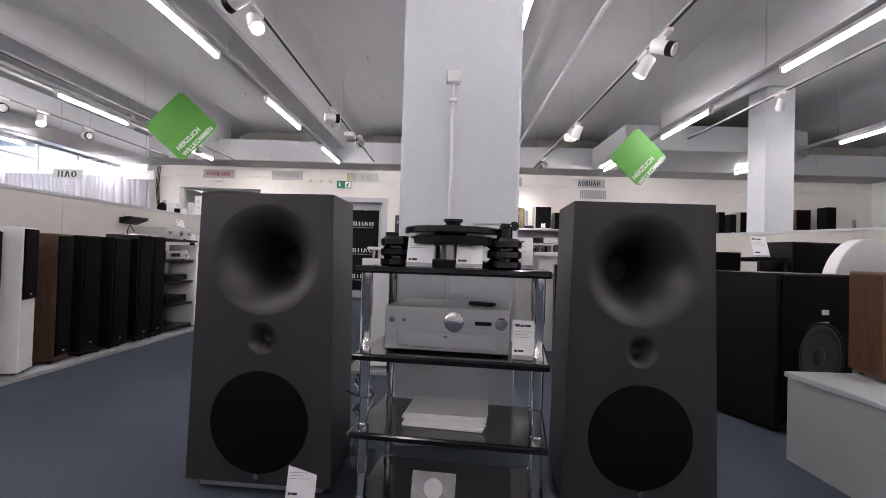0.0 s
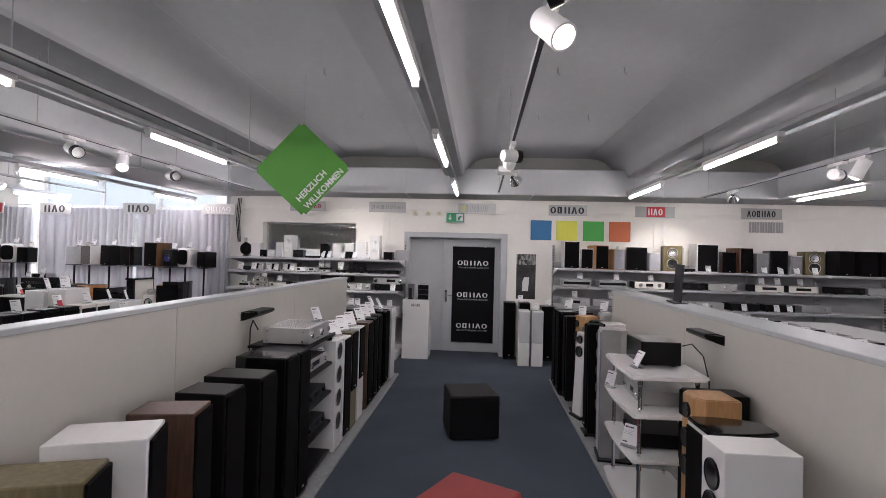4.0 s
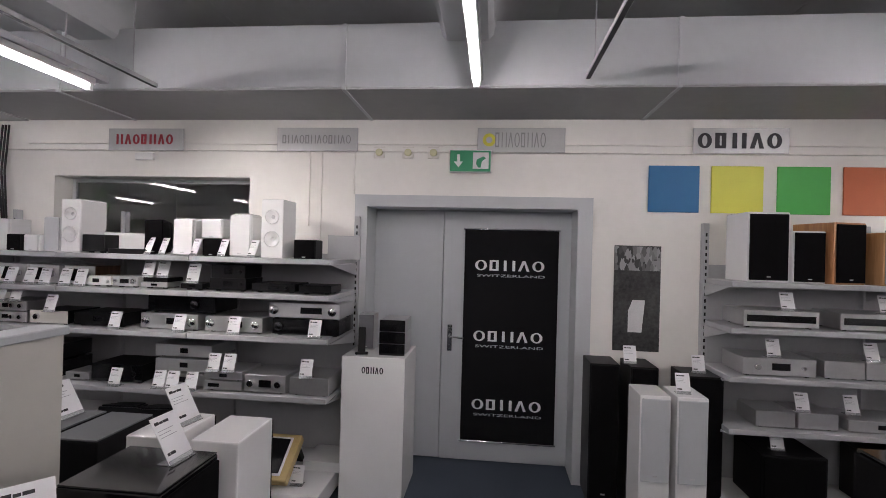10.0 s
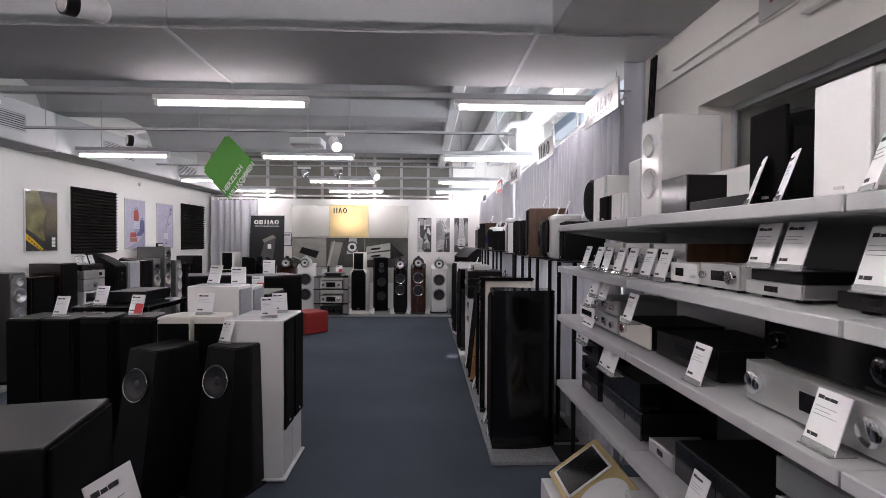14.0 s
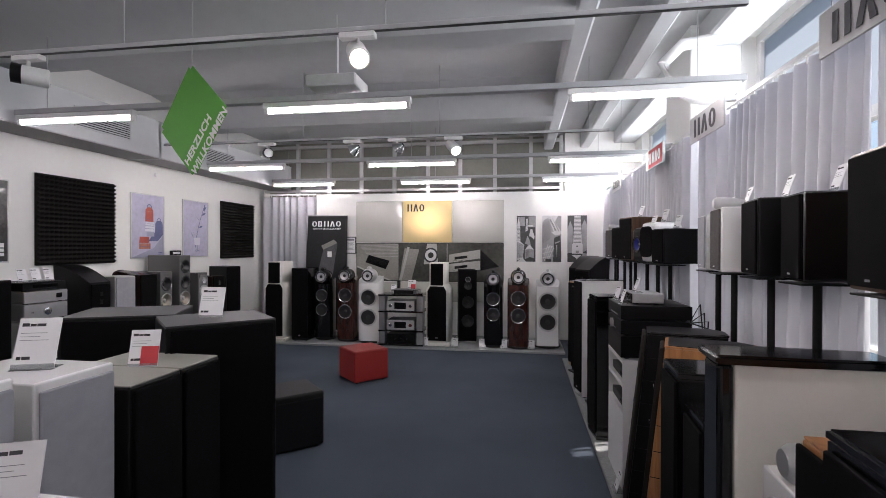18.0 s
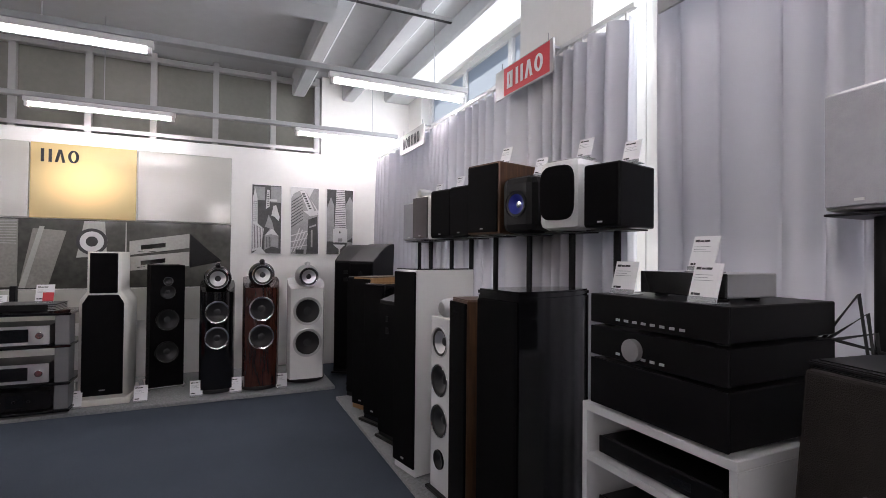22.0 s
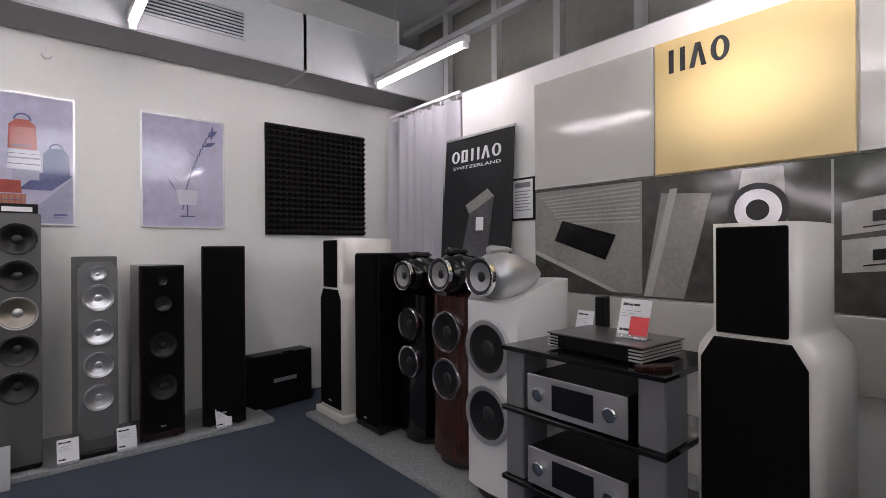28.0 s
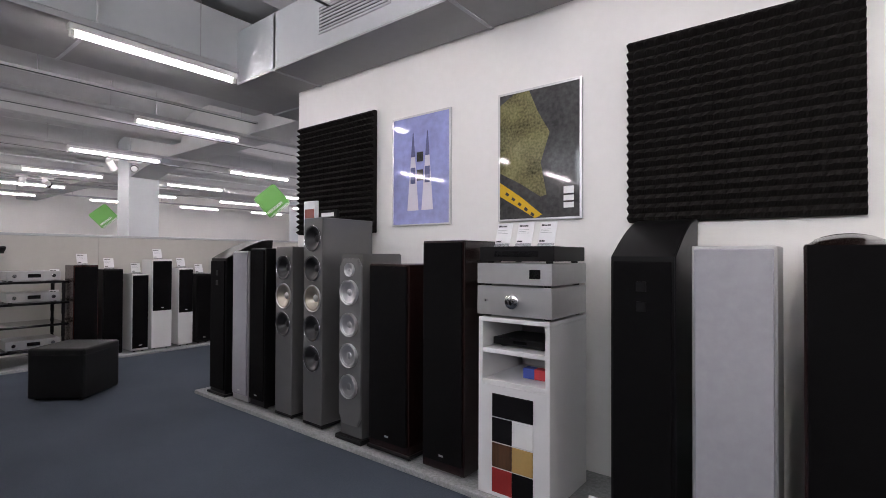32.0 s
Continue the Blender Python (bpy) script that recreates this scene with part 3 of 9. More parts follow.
def speaker(x, y, rz, w, d, h, mat_, label, front=None, fz=(0.04, 0.99), drivers=(), plinth=None, feet=True, z=0.03, group="", top=None, r=0.006, fw=0.92, name="floor_speaker", lean=0.0, logo=True):
    """A floor-standing box, its front edge's middle at x, y; it looks along -y turned by rz."""
    t = thing(name, pose(x, y, z, lean, 0, rz), label, "speaker", group)
    b = 0.0
    if plinth:
        pm, over, ph = plinth
        part("plinth", box(-w / 2 - over, -over, 0.012, w / 2 + over, d + over, 0.012 + ph, 0.004), pm, t)
        b = 0.012 + ph
    elif feet:
        b = 0.018
    if feet:
        o = plinth[1] if plinth else -0.025
        for sx in (-1, 1):
            for yy in (-o + 0.02, d + o - 0.02):
                part("foot", lathe([(0.012, 0), (0.014, 0.006), (0.01, b if not plinth else 0.012)], 10, Matrix.Translation((sx * (w / 2 + o - 0.02), yy, 0))), RUBBER if not plinth else CHROME, t)
    bm = box(-w / 2, 0, b, w / 2, d, h, r, 2)
    if drivers and not front:
        cut_front(bm, [((o[0].get("x", 0) if o else 0), dz, dr * 0.915) for dz, dr, *o in drivers])
    part("cabinet", bm, mat_, t)
    if top:
        part("top_plate", box(-w / 2 + 0.002, 0.002, h, w / 2 - 0.002, d - 0.002, h + 0.006, 0.002), top, t)
    if front:
        z0, z1 = b + (h - b) * fz[0], b + (h - b) * fz[1]
        part("grille", box(-w * fw / 2, -0.014, z0, w * fw / 2, -0.001, z1, 0.005, 2), front, t)
        if logo:
            part("badge", box(-0.014, -0.017, z0 + 0.03, 0.014, -0.0145, z0 + 0.04), SILVER, t)
    for dz, dr, *o in drivers:
        o = dict(o[0]) if o else {}
        driver(t, o.pop("x", 0), dz, dr, -0.001 if not o.pop("out", 0) else -0.016, sunk=not front, **o)
    return t



# ---- kinds of things ----
CARD = {}


def card(x, y, z, rz, red=False, w=0.085, h=0.125, lean=-18):
    """A printed price card in a clear foot. Faces -y before the turn."""
    key = (red, w, h, lean)
    m = pose(x, y, z, 0, 0, rz)
    if key in CARD:
        return copy_thing(CARD[key], m)
    t = thing("price_card", m, "small white printed price card leaning in a clear foot" if not red else "white price card with a red discount label", "price card", "price cards")
    tilt = Matrix.Rotation(radians(lean), 4, "X")

    def face(bm):
        bm.transform(tilt)
        return bm
    part("sheet", face(box(-w / 2, -0.0015, 0.004, w / 2, 0.0015, h)), PAPER, t)
    part("foot", box(-w / 2, -0.012, 0.0, w / 2, 0.05, 0.003, 0.001), ACRYL, t, "clear acrylic foot")
    part("lip", face(box(-w / 2, -0.004, 0.004, w / 2, -0.0024, 0.016)), ACRYL, t, "clear acrylic lip")
    for a, b, q in ((0.0, 0.17, 0.9), (0.19, 0.33, 0.885), (0.35, 0.56, 0.89)):
        part("heading", face(box(w * (a - 0.42), -0.0022, h * 0.835, w * (b - 0.42), -0.0016, h * q)), DARKINK, t)
    for k in range(3):
        part("line", face(box(-w * 0.42, -0.0022, h * (0.7 - 0.07 * k), w * (0.2, 0.05, 0.26)[k], -0.0016, h * (0.709 - 0.07 * k))), INK, t)
    for a, b in ((0.0, 0.1), (0.12, 0.32)):
        part("price", face(box(w * (a - 0.42), -0.0022, h * 0.19, w * (b - 0.42), -0.0016, h * 0.25)), DARKINK, t)
    if red:
        part("discount", face(box(-w * 0.1, -0.0024, h * 0.06, w * 0.5, -0.0017, h * 0.56)), REDINK, t)
    CARD[key] = t
    return t


def component(x0, x1, yf, z, h, d, case, front, label, knobs=((-0.36, 0.018), (0.36, 0.018)), display=(-0.12, 0.12), buttons=0, rz=0, feet=True, name="amplifier", category="amplifier"):
    """A hi-fi box; its front between x0 and x1 at yf (before the turn about its middle)."""
    w = x1 - x0
    t = thing(name, pose((x0 + x1) / 2, yf, z, 0, 0, rz), label, category)
    b = 0.01 if feet else 0
    part("case", box(-w / 2 + 0.002, 0.008, b, w / 2 - 0.002, d, h, 0.003), case, t)
    fp = part("front_panel", box(-w / 2, 0, b, w / 2, 0.0078, h, 0.002), front, t)
    if feet:
        for sx in (-1, 1):
            for yy in (0.04, d - 0.04):
                part("foot", lathe([(0.016, 0), (0.018, 0.003), (0.016, 0.01)], 10, Matrix.Translation((sx * (w / 2 - 0.04), yy, 0))), RUBBER, t)
    for kx, r in knobs:
        r = min(r, h * 0.3)
        kn = part("knob", lathe([(r, 0), (r, 0.014), (r * 0.85, 0.017), (0, 0.017)], 18, Matrix.Translation((kx * w, -0.0002, b + (h - b) / 2)) @ FRONT), CHROME if front in (SILVER, ALU, CREAM) else front, fp)
    if display:
        part("display", box(display[0] * w, -0.0012, b + (h - b) * (0.3 if h < 0.13 else 0.16), display[1] * w, -0.0002, b + (h - b) * (0.72 if h < 0.13 else 0.84)), DISPLAY, fp)
    for k in range(buttons):
        part("button", box(-0.26 * w + 0.03 * k, -0.003, b + (h - b) * 0.16, -0.26 * w + 0.03 * k + 0.014, -0.0002, b + (h - b) * 0.24), CHROME if front != SATIN else GREYP, fp)
    return t


def shelf_speaker(x0, x1, yf, z, h, d, body, front, label, drivers=(), rz=0, r=0.006, name="bookshelf_speaker", group=""):
    w = x1 - x0
    t = thing(name, pose((x0 + x1) / 2, yf, z, 0, 0, rz), label, "speaker", group)
    bm = box(-w / 2, 0, 0, w / 2, d, h, r, 2)
    if drivers and not front:
        cut_front(bm, [((o[0].get("x", 0) if o else 0), dz * h, dr * 0.915) for dz, dr, *o in drivers])
    part("cabinet", bm, body, t)
    if front:
        part("grille", box(-w * 0.46, -0.011, h * 0.03, w * 0.46, -0.0005, h * 0.97, 0.004, 2), front, t)
        part("badge", box(-0.012, -0.014, h * 0.07, 0.012, -0.0115, h * 0.07 + 0.007), SILVER, t)
    for dz, dr, *o in drivers:
        o = dict(o[0]) if o else {}
        driver(t, o.pop("x", 0), dz * h, dr, -0.0008, sunk=not front, **o)
    return t


def egg_speaker(x, y, z, h, body, front, label, rz=0, w=0.2, d=0.2):
    """A small speaker with a bulging back and a flat grille, on a short foot."""
    t = thing("satellite_speaker", pose(x, y, z, 0, 0, rz), label, "speaker")
    bm = bmesh.new()
    bmesh.ops.create_uvsphere(bm, u_segments=20, v_segments=12, radius=1)
    for v in bm.verts:
        v.co = Vector((v.co.x * w / 2, max(v.co.y, -0.25) * d * 0.6 + d * 0.2, v.co.z * h / 2 * (1 - 0.12 * abs(v.co.x)) + h / 2 + 0.012))
    part("shell", smooth(bm, 40), body, t)
    part("grille", lathe([(w * 0.44, 0), (w * 0.43, 0.006), (0, 0.009)], 24, Matrix.Translation((0, d * 0.045, h / 2 + 0.012)) @ FRONT @ Matrix.Scale(h / w, 4, (0, 1, 0))), front, t)
    part("foot", lathe([(w * 0.3, 0), (w * 0.3, 0.008), (w * 0.12, 0.02)], 16, Matrix.Translation((0, d * 0.2, 0))), body, t)
    return t


def reference_tower(x, y, rz, body, head, label, h=1.2, w=0.3, group="", rw=0.112):
    """A rounded tower: turbine head on top, small tweeter, two ringed woofers."""
    t = thing("reference_speaker", pose(x, y, 0.03, 0, 0, rz), label, "speaker", group)
    part("plinth", prism([(w * 0.58 * math.sin(2 * math.pi * k / 28), w * 0.62 - w * 0.62 * math.cos(2 * math.pi * k / 28)) for k in range(28)], 0.012, 0.05, 0.006), RUBBER, t)
    for s in (-1, 1):
        part("foot", lathe([(0.014, 0), (0.014, 0.014)], 10, Matrix.Translation((s * w * 0.3, 0.1, 0))), CHROME, t)
    hb = h * 0.79
    out = [(-w / 2 + 0.02, 0.02), (-w * 0.3, 0.006), (0, 0.0), (w * 0.3, 0.006), (w / 2 - 0.02, 0.02)]
    n = 20
    out += [(w / 2 * math.cos(math.pi * k / n), 0.08 + 0.4 * w / 0.3 * math.sin(math.pi * k / n)) for k in range(n + 1)]
    bm = prism(out, 0.05, hb, 0.0)
    for v in bm.verts:
        if v.co.z > hb - 0.01:
            v.co.z += min(0.07, v.co.y * 0.35) if v.co.y > 0.05 else -0.02
    part("body", bm, body, t)
    zt = hb + 0.1
    hd = part("turbine_head", lathe([(0, 0.095), (0.06, 0.09), (0.1, 0.06), (0.115, 0.02), (0.115, -0.02), (0.1, -0.12), (0.06, -0.24), (0.014, -0.31), (0, -0.315)], 26, Matrix.Translation((0, 0.06, zt)) @ FRONT), head, t)
    driver(t, 0, zt, 0.09, -0.042, rim=CHROME, cone=CONEW, cap=CONEB, deep=0.3, name="midrange")
    part("neck", lathe([(0.06, 0), (0.05, 0.03)], 16, Matrix.Translation((0, 0.12, hb - 0.02))), RUBBER, t)
    part("tweeter", lathe([(0, 0.03), (0.018, 0.026), (0.024, 0.012), (0.024, -0.01), (0.016, -0.1), (0, -0.15)], 16, Matrix.Translation((0, 0.03, zt + 0.122)) @ FRONT), head if head != SATIN else BLACK, t)
    for z in (zt - 0.2 - rw, zt - 0.22 - 3.1 * rw):
        driver(t, 0, z, rw, -0.002, rim=SILVER if body == WHITE else CHROME, cone=CONEB, cap=CONE, name="woofer", band=0.82 if body == WHITE else 0.87)
    return t


def shouldered(x, y, rz, label, h=1.27, group=""):
    """A cream tower with broad curved sides, drawn in above the shoulder, with two black grilles."""
    t = thing("shouldered_speaker", pose(x, y, 0.03, 0, 0, rz), label, "speaker", group)
    part("plinth", box(-0.2, -0.03, 0, 0.2, 0.5, 0.05, 0.01, 2), CREAM, t)
    zs = 0.84
    # broad lower body with flared flanks, and a narrower upper body on rounded shoulders
    side = [(-0.155, 0.0), (0.155, 0.0), (0.178, 0.05), (0.2, 0.2), (0.19, 0.36), (0.15, 0.46), (-0.15, 0.46), (-0.19, 0.36), (-0.2, 0.2), (-0.178, 0.05)]
    rows = [(0.05, 1.0), (zs, 1.0), (zs + 0.03, 0.97), (zs + 0.06, 0.86), (zs + 0.085, 0.745), (zs + 0.1, 0.71), (zs + 0.12, 0.7), (h, 0.7)]
    bm = bmesh.new()
    rings = [[bm.verts.new((a * k, b if k > 0.99 else b * (0.86 + 0.14 * k), z)) for a, b in side] for z, k in rows]
    n = len(side)
    for p, q in zip(rings, rings[1:]):
        for i in range(n):
            bm.faces.new((p[i], p[(i + 1) % n], q[(i + 1) % n], q[i]))
    bm.faces.new(rings[0][::-1])
    bm.faces.new(rings[-1])
    part("cabinet", smooth(bm, 34), CREAM, t)
    g = [(-0.145, 0.08), (0.145, 0.08), (0.145, zs - 0.0), (0.105, zs + 0.07), (-0.105, zs + 0.07), (-0.145, zs - 0.0)]
    part("grille", prism(g, 0.001, 0.013, 0.003, FRONT), CLOTH, t)
    part("upper_grille", box(-0.098, -0.013, zs + 0.085, 0.098, -0.001, h - 0.012, 0.004), CLOTH, t)
    part("badge", box(-0.02, -0.016, 0.12, 0.02, -0.0135, 0.128), SILVER, t)
    return t


def wedge_top(x, y, rz, label, w=0.26, d=0.42, h1=1.2, h2=1.38, front=CLOTH, body=SATIN, group=""):
    """A tower whose top sweeps up towards the back."""
    t = thing("wedge_speaker", pose(x, y, 0.03, 0, 0, rz), label, "speaker", group)
    n = 8
    side = [(0, 0.02), (0, h1)] + [(d * k / n, h1 + (h2 - h1) * math.sin(math.pi / 2 * k / n)) for k in range(1, n + 1)] + [(d * 0.86, 0.02)]
    m = Matrix(((0, 0, 1, 0), (1, 0, 0, 0), (0, 1, 0, 0), (0, 0, 0, 1)))
    part("cabinet", prism(side, -w / 2, w / 2, 0.004, m), body, t)
    part("grille", box(-w * 0.45, -0.014, 0.05, w * 0.45, -0.001, h1 - 0.02, 0.004), front, t)
    part("base", box(-w / 2 - 0.02, -0.02, 0, w / 2 + 0.02, d * 0.9, 0.02, 0.004), SATIN, t)
    for k in (0, 1):
        part("emblem", box(-0.02, -0.017, h1 - 0.14 - 0.08 * k, 0.02, -0.0145, h1 - 0.1 - 0.08 * k, 0.003), SATIN, t)
    return t


def rounded_tower(x, y, rz, w, d, h, body, front, label, top=BLACK, group="", side=None, plinth=None):
    """A tower with a lute-shaped plan: flat front, sides curving to a narrow back, thick gloss top."""
    t = thing("floor_speaker", pose(x, y, 0.03, 0, 0, rz), label, "speaker", group)
    n = 8
    right = [(w / 2 + 0.04 * w * math.sin(math.pi * k / n) - (k / n) ** 2 * w * 0.22, 0.02 + (d - 0.02) * k / n) for k in range(n + 1)]
    out = [(-w / 2, 0.0), (w / 2, 0.0)] + right[0:] + [(-a, b) for a, b in right[::-1]]
    out = [p for i, p in enumerate(out) if i == 0 or (abs(p[0] - out[i - 1][0]) + abs(p[1] - out[i - 1][1])) > 1e-4]
    part("base", prism([(a * 1.06, b * 1.02 - 0.005) for a, b in out], 0.0, 0.03, 0.004), plinth or BLACK, t)
    part("cabinet", prism(out, 0.03, h - 0.025, 0.0), body, t)
    part("top", prism([(a * 1.01, b * 1.01 - 0.003) for a, b in out], h - 0.025, h, 0.006), top, t)
    if front:
        part("grille", box(-w * 0.47, -0.014, 0.05, w * 0.47, -0.001, h - 0.04, 0.005, 2), front, t)
    return t


def rack(x, y, rz, w, d, zs, shelf, post, label, r=0.018, thick=0.025, name="hifi_rack", over=0.0):
    """An open rack: shelves at the heights zs, on four posts."""
    t = thing(name, pose(x, y, 0, 0, 0, rz), label, "rack")
    for z in zs:
        bm = box(-w / 2, 0, z - thick, w / 2, d, z, 0.008, 2)
        part("shelf", bm, shelf, t)
    for sx in (-1, 1):
        for yy in (0.045, d - 0.045):
            prev = 0.0
            for z in zs:
                if z - thick > prev + 0.01:
                    zz, p = prev, sx * (w / 2 - 0.04)
                    hgt = z - thick - prev
                    part("post", lathe([(r, 0), (r, hgt * 0.08), (r * 0.8, hgt * 0.1), (r * 0.8, hgt * 0.45), (r, hgt * 0.47), (r, hgt)], 12, Matrix.Translation((p, yy, zz))), post, t)
                prev = z
    return t


def speaker_stand(x, y, z, label="slim black metal speaker stand on the plinth"):
    t = thing("speaker_stand", pose(x, y, 0.03), label, "stand", "speaker stands")
    part("base", box(-0.13, -0.1, 0, 0.13, 0.16, 0.012, 0.003), SATIN, t)
    part("pole", pipe([(0, 0.03, 0.012), (0, 0.03, z - 0.045)], 0.016, 12), SATIN, t)
    part("top_plate", box(-0.085, -0.07, z - 0.045, 0.085, 0.12, z - 0.038, 0.002), SATIN, t)
    return t


def pouf(x, y, rz, m, label, s=0.45, h=0.41):
    t = thing("pouf", pose(x, y, 0, 0, 0, rz), label, "pouf")
    part("seat", box(-s / 2, -s / 2, 0.015, s / 2, s / 2, h, 0.018, 3), m, t)
    part("seam", box(-s / 2 - 0.002, -s / 2 - 0.002, h - 0.055, s / 2 + 0.002, s / 2 + 0.002, h - 0.05, 0.001), m, t)
    for sx in (-1, 1):
        for sy in (-1, 1):
            part("foot", lathe([(0.018, 0), (0.02, 0.016)], 10, Matrix.Translation((sx * (s / 2 - 0.05), sy * (s / 2 - 0.05), 0))), RUBBER, t)


def cable(points, r=0.004, label="thin black cable", m=None):
    ob = part("cable", pipe(points, r, 6), m or CABLE)
    return tagged(ob, label + " hanging loose beside the equipment", "cable")

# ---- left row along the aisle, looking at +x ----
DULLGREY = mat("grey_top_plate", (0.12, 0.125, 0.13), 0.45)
LG = "speakers along the left partition"


def left(y1, w, h, body, front, label, d=0.33, x=-2.87, fz=(0.04, 0.985), card_=False, rz=90, **k):
    t = speaker(x, y1 - w / 2, rz, w, d, h, body, label, front, fz, group=LG, **k)
    if card_:
        card(x - 0.1, y1 - w / 2, 0.03 + h, 52, w=0.11, h=0.165, lean=-30)
    return t


KD = {"rim": SILVER, "cone": CONE, "cap": SILVER}
left(-0.55, 0.22, 1.0, BROWN, CLOTH, "brown wooden floor speaker with a full black grille")
left(-0.2, 0.24, 1.02, SATIN, CLOTH, "black floor speaker with a full black grille")
left(0.15, 0.22, 0.97, WHITE, CLOTH, "white floor speaker with a full black grille")
left(0.5, 0.24, 1.0, BROWN, CLOTH, "brown wooden floor speaker with a full black grille")
left(0.85, 0.22, 1.02, WHITE, CLOTH, "white floor speaker with a full black grille")
left(1.2, 0.25, 0.98, OLIVE, CLOTH, "olive wooden floor speaker with a full black grille")
left(1.55, 0.26, 0.98, OLIVE, CLOTH, "olive wooden floor speaker with a full black grille")
rounded_tower(-2.9, 1.96, 90, 0.28, 0.42, 0.98, WHITE, CLOTH, "white curved floor speaker with a gloss black top", group=LG)
left(2.39, 0.22, 0.98, WHITE, None, "white floor speaker with four silver drivers", rz=98, drivers=[(0.86, 0.085, KD), (0.64, 0.085, KD), (0.42, 0.085, KD), (0.2, 0.085, KD)])
left(2.63, 0.19, 0.93, WHITE, CLOTH, "white floor speaker with a black grille and chrome handle strip", d=0.25, rz=108)
left(2.845, 0.19, 1.0, OLIVE, CLOTH, "olive wooden floor speaker, black grille on the upper half", fz=(0.42, 0.99), plinth=(OLIVE, 0.006, 0.02), rz=108)
left(3.15, 0.22, 1.03, WHITE, CLOTH, "white lacquered floor speaker, black grille on the upper half", fz=(0.5, 0.99), rz=110)
left(3.495, 0.2, 1.0, BROWN, CLOTH, "reddish brown wooden floor speaker with a full black grille", d=0.28, x=-2.9, rz=100)
left(3.79, 0.205, 1.0, SATIN, CLOTH, "black floor speaker with chrome outrigger feet", d=0.26, x=-2.9, plinth=(SATIN, 0.02, 0.02))
left(4.125, 0.22, 1.0, SATIN, CLOTH, "tall black floor speaker with a full grille", x=-2.87)
left(4.46, 0.2, 1.04, BLACK, CLOTH, "slim gloss black floor speaker with a chrome badge")
left(4.69, 0.2, 1.03, SATIN, CLOTH, "black floor speaker with a full cloth grille")

# black rack with components
rack(-2.9, 5.07, 90, 0.7, 0.45, (0.08, 0.33, 0.58, 0.82, 1.05), SATIN, SATIN, "black four-shelf hi-fi rack with thick posts", r=0.026)
t = component(-0.24, 0.24, 0, 0, 0.125, 0.35, SILVER, SILVER, "silver integrated amplifier on top of the rack", knobs=((-0.4, 0.02), (0.05, 0.03), (0.4, 0.02)), display=None, buttons=5)
for k in range(16):
    part("vent_slot", box(-0.2, 0.05 + 0.0175 * k, 0.1251, -0.006, 0.056 + 0.0175 * k, 0.1258), GREYM, t)
    part("vent_slot", box(0.006, 0.05 + 0.0175 * k, 0.1251, 0.2, 0.056 + 0.0175 * k, 0.1258), GREYM, t)
for q in ((0.05, 0.03), (0.05, 0.1), (0.32, 0.03), (0.32, 0.1)):
    part("side_screw", lathe([(0.008, 0), (0.007, 0.004), (0, 0.005)], 12, Matrix.Translation((-0.238, q[0], q[1])) @ Matrix.Rotation(radians(-90), 4, "Y")), CHROME, t)
t.matrix_basis = pose(-2.91, 5.02, 1.05, 0, 0, 90)
t = component(-0.22, 0.22, 0, 0, 0.1, 0.33, SATIN, SILVER, "silver-fronted receiver on the rack", display=(-0.3, 0.1), buttons=4)
t.matrix_basis = pose(-2.93, 5.05, 0.82, 0, 0, 90)
t = component(-0.21, 0.21, 0, 0, 0.075, 0.33, SATIN, SATIN, "flat black disc player on the rack", name="disc_player", category="disc player")
t.matrix_basis = pose(-2.93, 5.05, 0.58, 0, 0, 90)
t = component(-0.21, 0.21, 0, 0, 0.09, 0.33, SATIN, SATIN, "black receiver on the low rack shelf", name="receiver", category="receiver")
t.matrix_basis = pose(-2.93, 5.05, 0.33, 0, 0, 90)
card(-2.96, 5.3, 0.82, 70)
card(-2.98, 5.2, 1.175, 60, lean=-28)
cable([(-3.4, 5.0, 1.12), (-3.42, 4.95, 1.2), (-3.43, 4.93, 1.14), (-3.43, 4.92, 0.9), (-3.42, 4.95, 0.5)], 0.006)

left(5.54, 0.2, 0.96, WHITE, None, "white floor speaker with four silver drivers", drivers=[(0.86, 0.08, KD), (0.66, 0.08, KD), (0.46, 0.08, KD), (0.26, 0.08, KD)], card_=True)
left(5.82, 0.22, 0.94, WHITE, CLOTH, "white floor speaker with a full black grille and chrome strip", card_=True)
left(6.07, 0.22, 0.95, OLIVE, CLOTH, "olive wooden floor speaker, black grille on the upper half", fz=(0.4, 0.99), card_=True)
left(6.36, 0.22, 0.955, WHITE, CLOTH, "white lacquered floor speaker, black grille on the upper half", fz=(0.45, 0.99), card_=True)
left(6.76, 0.24, 0.955, BROWN, CLOTH, "dark brown floor speaker with a full black grille", card_=True)
left(7.0, 0.2, 0.965, SATIN, CLOTH, "black floor speaker with a full black grille", card_=True)
left(7.27, 0.22, 0.97, SATIN, CLOTH, "black floor speaker with a full black grille", card_=True)
left(7.76, 0.3, 0.97, BLACK, CLOTH, "gloss black floor speaker with a mirror top", top=BLACK)
card(-2.95, 7.68, 1.006, 86, w=0.11, h=0.165, lean=-30)
for x in (-2.943, -3.2):
    speaker(x, 8.135, 180, 0.19, 0.28, 0.97, WHITE, "white floor speaker with a black front at the row end", CLOTH, group=LG, plinth=(WHITE, 0.01, 0.02), fw=0.98)
card(-3.14, 8.02, 1.0, 82, w=0.11, h=0.165, lean=-30)
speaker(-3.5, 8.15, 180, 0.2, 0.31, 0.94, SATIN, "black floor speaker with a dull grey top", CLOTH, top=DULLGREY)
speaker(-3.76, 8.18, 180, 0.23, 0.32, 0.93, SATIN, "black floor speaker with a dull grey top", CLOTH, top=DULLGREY)
